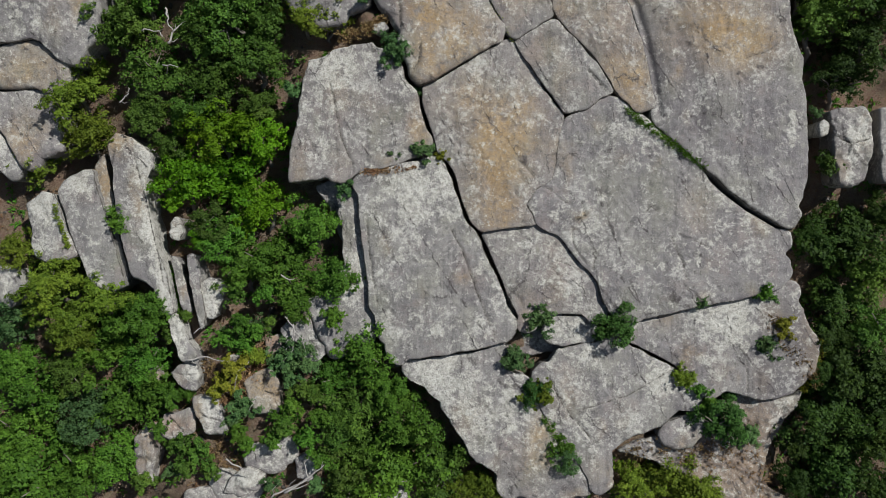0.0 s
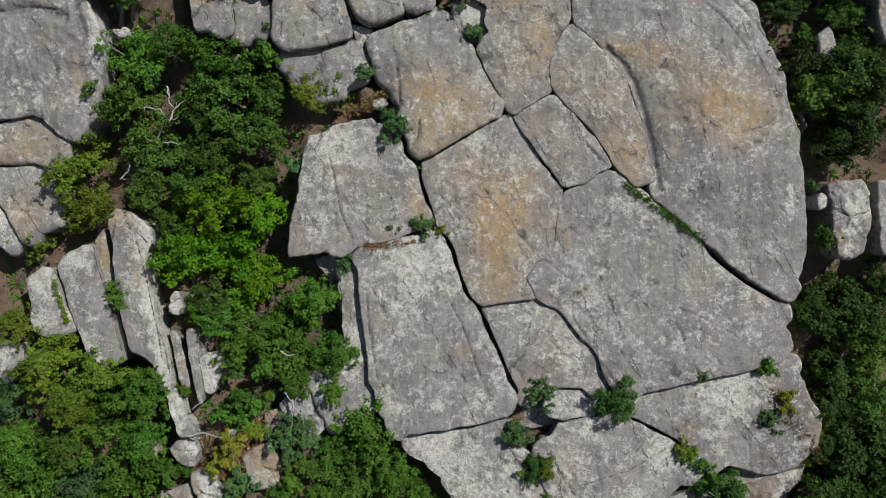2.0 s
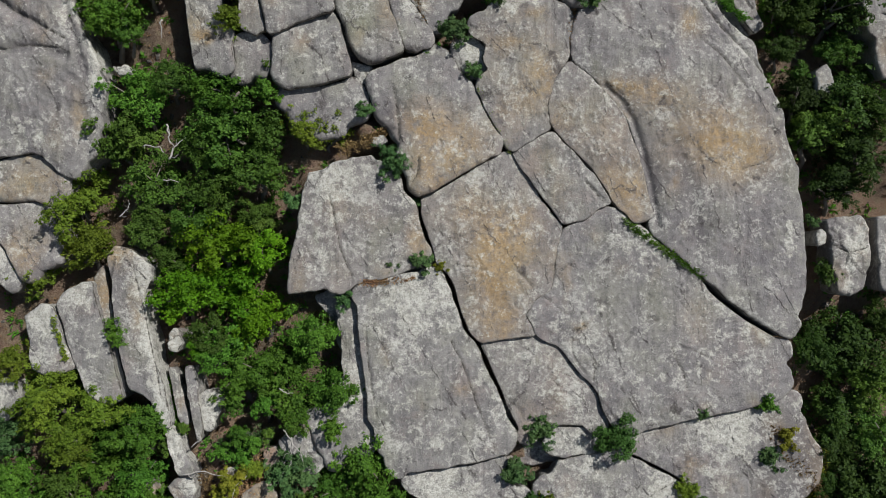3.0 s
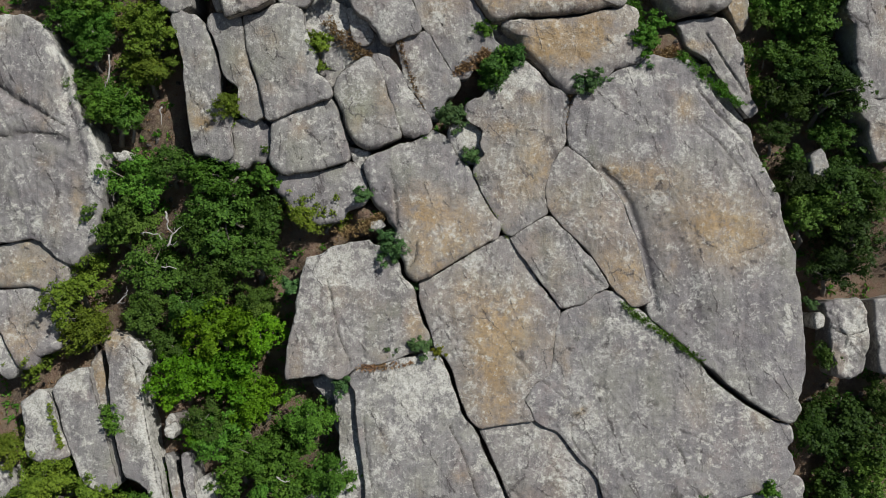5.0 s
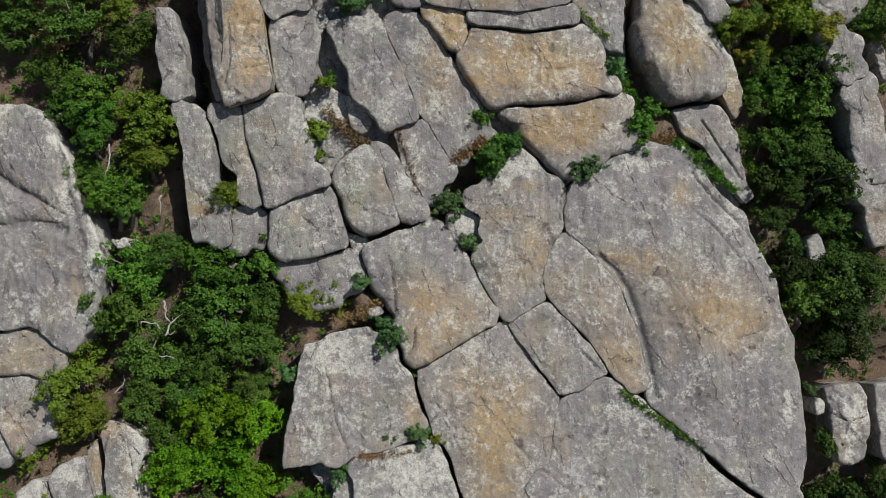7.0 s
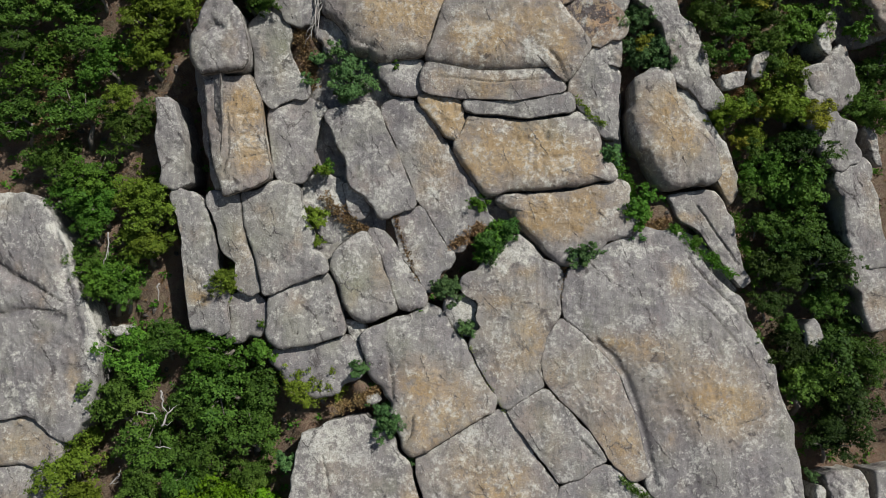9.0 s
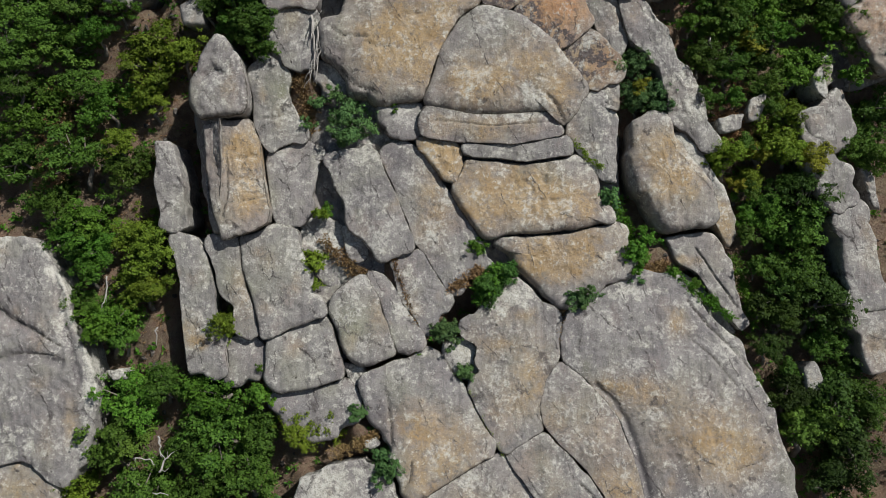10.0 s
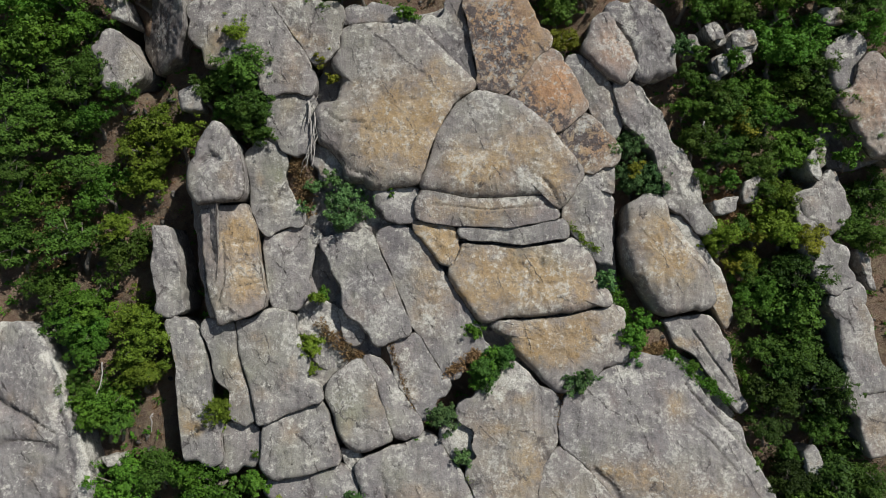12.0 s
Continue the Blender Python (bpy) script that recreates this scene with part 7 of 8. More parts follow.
tree("mid", "green broadleaf shrub growing from a rock joint", -14.52, -7.77, 0.04, 0.78)
tree("mid", "green broadleaf tree rooted in the gully soil", -23.19, -6.04, -0.44, 1.56)
tree("mid", "green broadleaf tree rooted in the gully soil", -21.93, -12.12, -1.48, 3.28)
tree("mid", "green broadleaf tree rooted in the gully soil", -17.98, -11.05, -1.00, 1.81)
tree("mid", "green broadleaf tree rooted in the gully soil", -23.65, -12.8, -0.69, 1.87)
tree("dark", "dark green broadleaf tree rooted in the gully soil", -4.71, -8.53, -0.74, 1.93)
tree("dark", "dark green broadleaf shrub growing from a rock joint", -16.02, -12.27, 0.04, 0.78)
tree("dark", "dark green broadleaf tree rooted in the gully soil", -5.54, -9.6, -0.09, 1.25)
tree("shrub", "blue-green bushy tree rooted in the gully soil", -8.1, -5.49, -0.86, 1.56)
tree("shrub", "blue-green bushy shrub growing from a rock joint", -10.6, -8.35, 0.10, 0.90)
tree("mid", "green broadleaf tree rooted in the gully soil", -4.08, -5.14, -0.51, 2.06)
tree("mid", "green broadleaf tree rooted in the gully soil", -5.63, -6.71, -0.78, 1.37)
tree("mid", "green broadleaf tree rooted in the gully soil", -2.83, -7.5, -0.13, 1.25)
tree("mid", "green broadleaf tree rooted in the gully soil", -1.94, -9.06, -0.38, 1.93)
tree("mid", "green broadleaf tree rooted in the gully soil", -2.88, -11.92, -0.82, 2.75)
tree("dark", "dark green broadleaf tree rooted in the gully soil", -4.44, -11.06, -1.02, 1.87)
tree("dark", "dark green broadleaf tree rooted in the gully soil", -0.12, -12.01, -1.12, 2.06)
tree("olive", "olive green oak-like tree rooted in the gully soil", 2.01, -12.92, -0.59, 1.56)
tree("olive", "olive green oak-like tree rooted in the gully soil", 12.51, -12.75, -1.02, 2.43)
tree("olive", "olive green oak-like tree rooted in the gully soil", 10.29, -12.52, -0.78, 1.44)
tree("olive", "olive green oak-like tree rooted in the gully soil", 14.05, -12.94, -0.17, 1.25)
tree("dark", "dark green broadleaf tree rooted in the gully soil", 19.99, 12.0, -0.47, 1.93)
tree("deep", "broadleaf tree with gully shade put into its deep green leaf colour, rooted in the gully soil", 22.85, 10.67, -1.17, 2.31)
tree("deep", "broadleaf tree with gully shade put into its deep green leaf colour, rooted in the gully soil", 21.25, 9.04, -0.37, 1.56)
tree("deep", "broadleaf tree with gully shade put into its deep green leaf colour, rooted in the gully soil", 20.3, -9.11, -0.60, 2.31)
tree("deep", "broadleaf tree with gully shade put into its deep green leaf colour, rooted in the gully soil", 23.07, -9.86, -1.18, 2.56)
tree("deep", "broadleaf tree with gully shade put into its deep green leaf colour, rooted in the gully soil", 21.5, -12.33, -1.14, 2.62)
tree("deep", "broadleaf tree with gully shade put into its deep green leaf colour, rooted in the gully soil", 23.51, -12.69, -0.35, 1.87)
tree("deep", "broadleaf tree with gully shade put into its deep green leaf colour, rooted in the gully soil", 22.52, -6.09, -0.75, 2.43)
tree("deep", "broadleaf tree with gully shade put into its deep green leaf colour, rooted in the gully soil", 19.12, -12.49, -0.69, 1.25)
tree("deep", "broadleaf tree with gully shade put into its deep green leaf colour, rooted in the gully soil", 21.93, 0.65, -1.35, 2.62)
tree("dark", "dark green broadleaf tree rooted in the gully soil", 23.23, -1.19, -0.65, 2.18)
tree("deep", "broadleaf tree with gully shade put into its deep green leaf colour, rooted in the gully soil", 21.42, -3.05, -0.98, 1.81)
tree("deep", "broadleaf tree with gully shade put into its deep green leaf colour, rooted in the gully soil", 20.03, 0.33, -0.66, 1.25)
tree("dark", "dark green broadleaf tree rooted in the gully soil", 23.46, -4.26, -0.79, 1.87)
tree("shrub", "blue-green bushy shrub growing from a rock joint", 19.75, 7.22, -0.11, 0.48)
tree("mid", "green broadleaf tree rooted in the gully soil", -21.47, 38.21, -1.14, 2.92)
tree("mid", "green broadleaf tree rooted in the gully soil", -18.59, 38.42, -0.99, 1.78)
tree("mid", "green broadleaf tree rooted in the gully soil", -17.52, 29.95, -0.89, 1.84)
tree("mid", "green broadleaf tree rooted in the gully soil", -21.81, 30.07, -1.36, 2.54)
tree("mid", "green broadleaf tree rooted in the gully soil", -19.25, 22.69, -0.60, 2.09)
tree("mid", "green broadleaf tree rooted in the gully soil", -17.68, 17.9, -0.34, 1.84)
tree("mid", "green broadleaf tree rooted in the gully soil", -18.35, 21.2, -0.03, 1.27)
tree("mid", "green broadleaf tree rooted in the gully soil", -11.41, 14.49, -0.70, 2.28)
tree("mid", "green broadleaf tree rooted in the gully soil", -15.97, 14.2, -0.45, 1.97)
tree("dark", "dark green broadleaf tree rooted in the gully soil", -22.24, 35.24, -1.21, 2.22)
tree("dark", "dark green broadleaf tree rooted in the gully soil", -19.13, 35.37, -0.60, 1.84)
tree("dark", "dark green broadleaf tree rooted in the gully soil", -22.49, 26.99, -0.86, 1.90)
tree("dark", "dark green broadleaf tree rooted in the gully soil", -19.89, 32.7, -0.76, 1.90)
tree("dark", "dark green broadleaf tree rooted in the gully soil", -19.14, 27.21, -0.35, 1.90)
tree("dark", "dark green broadleaf tree rooted in the gully soil", -16.54, 26.57, -0.71, 1.59)
tree("dark", "dark green broadleaf tree rooted in the gully soil", -20.64, 24.83, -0.89, 1.59)
tree("dark", "dark green broadleaf tree rooted in the gully soil", -14.36, 14.95, -0.09, 1.27)
tree("dark", "dark green broadleaf tree rooted in the gully soil", -22.48, 32.7, -0.42, 1.90)
tree("olive", "olive green oak-like tree rooted in the gully soil", -15.58, 32.54, -1.20, 2.35)
tree("olive", "olive green oak-like tree rooted in the gully soil", -13.24, 32.52, -0.32, 1.46)
tree("olive", "olive green oak-like tree rooted in the gully soil", -15.01, 30.2, -0.83, 1.52)
tree("olive", "olive green oak-like tree rooted in the gully soil", -16.01, 22.91, -0.92, 1.71)
tree("olive", "olive green oak-like tree rooted in the gully soil", -15.76, 20.2, -0.74, 1.71)
tree("olive", "olive green oak-like tree rooted in the gully soil", -11.37, 17.91, -0.45, 1.27)
tree("olive", "olive green oak-like shrub growing from a rock joint", -9.9, 38.14, 0.14, 0.98)
tree("olive", "olive green oak-like shrub growing from a rock joint", -6.42, 21.11, 0.05, 0.79)
tree("olive", "olive green oak-like shrub growing from a rock joint", -6.35, 19.92, -0.04, 0.61)
tree("dark", "dark green broadleaf tree rooted in the gully soil", -10.09, 35.75, -0.32, 1.71)
tree("dark", "dark green broadleaf tree rooted in the gully soil", -9.49, 33.32, -0.13, 1.46)
tree("dark", "dark green broadleaf tree rooted in the gully soil", -11.65, 34.88, -0.32, 1.27)
tree("yellow", "yellow-green autumn-tinged shrub growing from a rock joint", -5.42, 36.33, 0.02, 0.73)
tree("yellow", "yellow-green autumn-tinged tree rooted in the gully soil", 7.79, 37.09, -0.39, 1.14)
tree("yellow", "yellow-green autumn-tinged tree rooted in the gully soil", 17.45, 32.77, -0.69, 1.46)
tree("yellow", "yellow-green autumn-tinged tree rooted in the gully soil", 20.68, 26.42, -0.00, 1.21)
tree("yellow", "yellow-green autumn-tinged shrub growing from a rock joint", -4.85, 35.31, -0.08, 0.55)
tree("mid", "green broadleaf shrub growing from a rock joint", -0.74, 38.6, 0.02, 0.73)
tree("mid", "green broadleaf shrub growing from a rock joint", -5.66, 23.84, -0.08, 0.55)
tree("mid", "green broadleaf shrub growing from a rock joint", -0.77, 16.55, -0.14, 0.43)
tree("mid", "green broadleaf shrub growing from a rock joint", -9.39, 14.16, 0.11, 0.92)
tree("mid", "green broadleaf shrub growing from a rock joint", -9.17, 15.7, -0.14, 0.43)
tree("shrub", "blue-green bushy tree rooted in the gully soil", -4.23, 28.57, -0.19, 1.59)
tree("shrub", "blue-green bushy shrub growing from a rock joint", -4.95, 29.92, 0.02, 0.73)
tree("shrub", "blue-green bushy tree rooted in the gully soil", 7.98, 19.1, -0.21, 1.14)
tree("shrub", "blue-green bushy shrub growing from a rock joint", 0.6, 17.23, 0.14, 0.98)
tree("shrub", "blue-green bushy shrub growing from a rock joint", 1.75, 15.14, -0.01, 0.67)
tree("shrub", "blue-green bushy shrub growing from a rock joint", -6.27, 33.86, -0.14, 0.43)
tree("shrub", "blue-green bushy shrub growing from a rock joint", 9.42, 24.38, 0.05, 0.79)
tree("shrub", "blue-green bushy shrub growing from a rock joint", 13.98, 36.72, 0.08, 0.85)
tree("shrub", "blue-green bushy tree rooted in the gully soil", 11.13, 31.49, -0.51, 1.27)
tree("shrub", "blue-green bushy tree rooted in the gully soil", 12.63, 29.64, -0.48, 1.27)
tree("shrub", "blue-green bushy tree rooted in the gully soil", 11.45, 29.69, -0.70, 1.27)
tree("shrub", "blue-green bushy shrub growing from a rock joint", -6.36, 36.07, -0.08, 0.55)
tree("dense", "dense dark green tree rooted in the gully soil", 3.37, 19.87, -0.00, 1.21)
tree("dense", "dense dark green shrub growing from a rock joint", 3.04, 18.99, 0.02, 0.73)
tree("dense", "dense dark green shrub growing from a rock joint", 4.14, 20.45, 0.02, 0.73)
tree("mid", "green broadleaf shrub growing from a rock joint", 10.96, 21.21, 0.14, 0.98)
tree("mid", "green broadleaf shrub growing from a rock joint", 11.63, 22.08, 0.02, 0.73)
tree("mid", "green broadleaf shrub growing from a rock joint", 14.3, 19.63, -0.11, 0.49)
tree("mid", "green broadleaf shrub growing from a rock joint", 15.17, 18.72, -0.11, 0.49)
tree("mid", "green broadleaf shrub growing from a rock joint", 13.11, 20.25, -0.11, 0.49)
tree("dark", "dark green broadleaf tree rooted in the gully soil", 19.77, 22.65, -1.36, 2.54)
tree("mid", "green broadleaf tree rooted in the gully soil", 18.19, 23.75, -0.88, 1.59)
tree("deep", "broadleaf tree with gully shade put into its deep green leaf colour, rooted in the gully soil", 20.44, 24.62, -0.29, 1.78)
tree("dark", "dark green broadleaf tree rooted in the gully soil", 19.92, 20.36, -0.94, 1.90)
tree("dark", "dark green broadleaf tree rooted in the gully soil", 7.58, 38.97, -0.80, 1.52)
tree("dark", "dark green broadleaf tree rooted in the gully soil", 14.82, 31.71, -0.38, 1.46)
tree("dark", "dark green broadleaf tree rooted in the gully soil", 20.83, 34.77, -1.12, 2.22)
tree("dark", "dark green broadleaf tree rooted in the gully soil", 24.69, 28.54, -0.92, 1.90)
tree("dark", "dark green broadleaf tree rooted in the gully soil", 24.38, 26.37, -0.54, 1.59)
tree("deep", "broadleaf tree with gully shade put into its deep green leaf colour, rooted in the gully soil", 18.95, 18.01, -0.50, 1.59)
tree("dark", "dark green broadleaf tree rooted in the gully soil", 15.42, 38.5, -0.06, 1.27)
tree("dark", "dark green broadleaf tree rooted in the gully soil", 18.22, 30.14, -0.42, 1.27)
tree("mid", "green broadleaf tree rooted in the gully soil", 15.66, 34.8, -0.83, 1.46)
tree("mid", "green broadleaf tree rooted in the gully soil", 19.3, 36.77, -0.50, 2.16)
tree("mid", "green broadleaf tree rooted in the gully soil", 20.3, 31.37, -0.80, 1.84)
tree("mid", "green broadleaf tree rooted in the gully soil", 24.13, 37.51, -0.23, 1.65)
tree("mid", "green broadleaf tree rooted in the gully soil", 21.56, 37.36, -0.66, 1.78)
tree("mid", "green broadleaf tree rooted in the gully soil", 18.13, 34.43, -0.74, 1.40)
tree("mid", "green broadleaf shrub growing from a rock joint", 14.07, 33.45, 0.11, 0.92)
tree("deep", "broadleaf tree with gully shade put into its deep green leaf colour, rooted in the gully soil", 20.77, 18.58, -0.39, 1.97)
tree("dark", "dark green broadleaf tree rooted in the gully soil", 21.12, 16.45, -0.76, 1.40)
tree("deep", "broadleaf tree with gully shade put into its deep green leaf colour, rooted in the gully soil", 21.73, 13.51, -0.63, 2.41)
tree("deep", "broadleaf tree with gully shade put into its deep green leaf colour, rooted in the gully soil", 19.2, 13.9, -0.36, 1.59)
tree("dark", "dark green broadleaf tree rooted in the gully soil", 23.41, 13.22, -0.41, 1.59)
tree("olive", "olive green oak-like tree rooted in the gully soil", 18.35, 27.13, -0.93, 2.09)
tree("olive", "olive green oak-like tree rooted in the gully soil", 16.1, 26.51, -0.05, 1.27)
tree("olive", "olive green oak-like tree rooted in the gully soil", 19.4, 28.59, -0.39, 1.27)
tree("mid", "green broadleaf tree rooted in the gully soil", -22.07, 39.88, -0.68, 2.54)
tree("mid", "green broadleaf tree rooted in the gully soil", -19.52, 40.38, -0.54, 1.90)
tree("mid", "green broadleaf tree rooted in the gully soil", -16.67, 40.42, -0.33, 1.27)
tree("mid", "green broadleaf tree rooted in the gully soil", -3.21, 40.62, -0.28, 1.27)
tree("mid", "green broadleaf tree rooted in the gully soil", 14.37, 39.97, -0.55, 1.59)
tree("mid", "green broadleaf tree rooted in the gully soil", 16.77, 39.73, -0.36, 1.90)
tree("mid", "green broadleaf tree rooted in the gully soil", 19.3, 39.43, -0.47, 1.90)
tree("mid", "green broadleaf tree rooted in the gully soil", 22.16, 40.0, -0.59, 1.90)
tree("mid", "green broadleaf tree rooted in the gully soil", 24.78, 39.73, -0.82, 1.90)
tree("mid", "green broadleaf tree rooted in the gully soil", 6.68, 40.35, -0.90, 1.90)
tree("mid", "green broadleaf tree rooted in the gully soil", 9.06, 40.29, -0.34, 1.27)
tree("dark", "dark green broadleaf tree rooted in the gully soil", -15.35, 40.7, -0.87, 1.59)
tree("dark", "dark green broadleaf tree rooted in the gully soil", -5.42, 39.08, -0.40, 1.08)
tree("dark", "dark green broadleaf tree rooted in the gully soil", -4.75, 40.04, -0.22, 1.40)
tree("dark", "dark green broadleaf tree rooted in the gully soil", 17.21, 38.63, -0.68, 1.27)
tree("dark", "dark green broadleaf tree rooted in the gully soil", 16.64, 33.45, -0.19, 1.27)
tree("dark", "dark green broadleaf shrub growing from a rock joint", 13.23, 39.94, 0.11, 0.92)
tree("dark", "dark green broadleaf tree rooted in the gully soil", 22.69, 34.0, -0.47, 1.59)
tree("dark", "dark green broadleaf tree rooted in the gully soil", 23.7, 32.11, -0.12, 1.27)
tree("dark", "dark green broadleaf tree rooted in the gully soil", 23.02, 27.0, -0.29, 1.27)
tree("mid", "green broadleaf tree rooted in the gully soil", -18.1, -5.46, -0.60, 1.56)
tree("mid", "green broadleaf shrub growing from a rock joint", -14.84, -2.37, -0.02, 0.66)
tree("mid", "green broadleaf tree rooted in the gully soil", -22.87, -10.11, -0.94, 1.87)
tree("mid", "green broadleaf tree rooted in the gully soil", -19.32, -12.31, -0.59, 1.87)
tree("mid", "green broadleaf shrub growing from a rock joint", -15.14, -9.58, -0.02, 0.66)
tree("mid", "green broadleaf shrub growing from a rock joint", -5.81, -3.57, 0.07, 0.84)
tree("shrub", "blue-green bushy tree rooted in the gully soil", -19.52, -9.05, -1.01, 1.87)
tree("shrub", "blue-green bushy tree rooted in the gully soil", -23.14, -3.96, -0.87, 1.56)
tree("dark", "dark green broadleaf tree rooted in the gully soil", -20.07, -6.62, -0.26, 1.37)
tree("dark", "dark green broadleaf tree rooted in the gully soil", -13.29, 11.38, -0.32, 1.56)
tree("dark", "dark green broadleaf tree rooted in the gully soil", -13.34, 7.23, -0.20, 1.56)
tree("dark", "dark green broadleaf tree rooted in the gully soil", -14.63, 5.46, -0.38, 1.12)
tree("dark", "dark green broadleaf tree rooted in the gully soil", -9.21, 12.08, -0.85, 1.56)
tree("dark", "dark green broadleaf tree rooted in the gully soil", -12.44, 1.23, -0.02, 1.25)
tree("dark", "dark green broadleaf tree rooted in the gully soil", -5.25, -13.25, -0.22, 1.56)
tree("deep", "broadleaf shrub with gully shade put into its deep green leaf colour, growing from a rock joint", 20.51, 4.52, 0.10, 0.90)
tree("deep", "broadleaf tree with gully shade put into its deep green leaf colour, rooted in the gully soil", 20.29, -6.67, -0.57, 1.25)
tree("deep", "broadleaf tree with gully shade put into its deep green leaf colour, rooted in the gully soil", 20.6, -4.85, -0.60, 1.25)
tree("deep", "broadleaf tree with gully shade put into its deep green leaf colour, rooted in the gully soil", 23.81, 1.86, -0.88, 1.56)
tree("deep", "broadleaf tree with gully shade put into its deep green leaf colour, rooted in the gully soil", 23.65, -7.28, -0.60, 1.87)
tree("deep", "broadleaf shrub with gully shade put into its deep green leaf colour, growing from a rock joint", 18.45, -10.45, 0.10, 0.90)
tree("dark", "dark green broadleaf tree rooted in the gully soil", 15.84, 33.23, -0.54, 1.40)
tree("dark", "dark green broadleaf tree rooted in the gully soil", 16.48, 31.21, -0.28, 1.33)
tree("dark", "dark green broadleaf tree rooted in the gully soil", 14.87, 29.57, -0.24, 1.08)
tree("dark", "dark green broadleaf tree rooted in the gully soil", 18.4, 29.23, -0.55, 1.27)
tree("dark", "dark green broadleaf tree rooted in the gully soil", 18.23, 31.7, -0.73, 1.27)
tree("dark", "dark green broadleaf tree rooted in the gully soil", 21.64, 35.47, -0.22, 1.40)
tree("dark", "dark green broadleaf tree rooted in the gully soil", 23.28, 38.45, -0.37, 1.40)
tree("dark", "dark green broadleaf tree rooted in the gully soil", -10.73, 36.84, -0.51, 1.46)
tree("dark", "dark green broadleaf tree rooted in the gully soil", -9.11, 35.04, -0.60, 1.46)
tree("dark", "dark green broadleaf tree rooted in the gully soil", -10.71, 33.73, -0.69, 1.33)
tree("dark", "dark green broadleaf tree rooted in the gully soil", 17.92, 32.7, -0.30, 1.27)
tree("mid", "green broadleaf shrub growing from a rock joint", 16.87, 35.78, 0.11, 0.92)
tree("mid", "green broadleaf tree rooted in the gully soil", 18.73, 33.09, -0.04, 1.27)
tree("mid", "green broadleaf tree rooted in the gully soil", 22.04, 33.1, -0.46, 1.08)
tree("mid", "green broadleaf shrub growing from a rock joint", 16.46, 29.51, 0.05, 0.79)
tree("mid", "green broadleaf shrub growing from a rock joint", 22.92, 30.59, 0.11, 0.92)
tree("mid", "green broadleaf tree rooted in the gully soil", -17.82, 33.8, -0.34, 1.27)
tree("mid", "green broadleaf tree rooted in the gully soil", -16.62, 35.0, -0.48, 1.14)
tree("olive", "olive green oak-like tree rooted in the gully soil", 15.68, 25.94, -0.64, 1.08)
tree("olive", "olive green oak-like tree rooted in the gully soil", 17.51, 25.29, -0.60, 1.14)
tree("olive", "olive green oak-like tree rooted in the gully soil", 19.5, 27.05, -0.04, 1.27)
tree("olive", "olive green oak-like tree rooted in the gully soil", -16.56, 27.75, -0.05, 1.14)
tree("mid", "green broadleaf shrub growing from a rock joint", -10.91, -4.02, 0.07, 0.84)
tree("mid", "green broadleaf shrub growing from a rock joint", -10.02, -4.47, 0.04, 0.78)
tree("mid", "green broadleaf shrub growing from a rock joint", -11.68, -4.78, -0.02, 0.66)
tree("mid", "green broadleaf shrub growing from a rock joint", -10.63, -5.07, 0.01, 0.72)
tree("mid", "green broadleaf shrub growing from a rock joint", -10.92, -9.72, 0.04, 0.78)
tree("mid", "green broadleaf shrub growing from a rock joint", -10.48, -10.48, -0.02, 0.66)
tree("mid", "green broadleaf shrub growing from a rock joint", -7.16, -10.15, 0.10, 0.90)
tree("mid", "green broadleaf shrub growing from a rock joint", -6.41, -11.05, 0.10, 0.90)
tree("mid", "green broadleaf shrub growing from a rock joint", -8.52, -9.12, 0.04, 0.78)
tree("mid", "green broadleaf shrub growing from a rock joint", -14.53, -7.77, 0.01, 0.72)
tree("mid", "green broadleaf shrub growing from a rock joint", -15.31, -7.19, -0.08, 0.54)
tree("mid", "green broadleaf shrub growing from a rock joint", -13.67, -7.8, -0.11, 0.48)
tree("mid", "green broadleaf shrub growing from a rock joint", -8.07, -8.37, 0.01, 0.72)
tree("mid", "green broadleaf shrub growing from a rock joint", -6.72, -9.12, 0.04, 0.78)
tree("mid", "green broadleaf shrub growing from a rock joint", -9.13, -10.18, -0.02, 0.66)
tree("mid", "green broadleaf shrub growing from a rock joint", -9.4, -2.37, 0.10, 0.90)
tree("dark", "dark green broadleaf shrub growing from a rock joint", -13.89, -10.45, 0.10, 0.90)
tree("dark", "dark green broadleaf shrub growing from a rock joint", -12.99, -10.74, 0.13, 0.96)
tree("dark", "dark green broadleaf shrub growing from a rock joint", -13.61, -11.66, 0.07, 0.84)
tree("dark", "dark green broadleaf shrub growing from a rock joint", -12.42, -11.67, 0.04, 0.78)
tree("dark", "dark green broadleaf shrub growing from a rock joint", -8.52, -9.57, 0.04, 0.78)
tree("dark", "dark green broadleaf shrub growing from a rock joint", -7.46, -7.46, 0.07, 0.84)
tree("dark", "dark green broadleaf shrub growing from a rock joint", -6.72, -7.77, 0.04, 0.78)
tree("dark", "dark green broadleaf shrub growing from a rock joint", -14.55, -4.48, -0.05, 0.60)
tree("dark", "dark green broadleaf shrub growing from a rock joint", -13.67, -3.58, -0.11, 0.48)
tree("dark", "dark green broadleaf shrub growing from a rock joint", -5.81, -10.76, 0.07, 0.84)
tree("dark", "dark green broadleaf shrub growing from a rock joint", -5.51, -11.95, 0.10, 0.90)
tree("dark", "dark green broadleaf shrub growing from a rock joint", -7.92, -3.57, 0.01, 0.72)
tree("dark", "dark green broadleaf shrub growing from a rock joint", -10.93, -2.52, 0.01, 0.72)
tree("dark", "dark green broadleaf shrub growing from a rock joint", -9.15, -3.88, -0.08, 0.54)
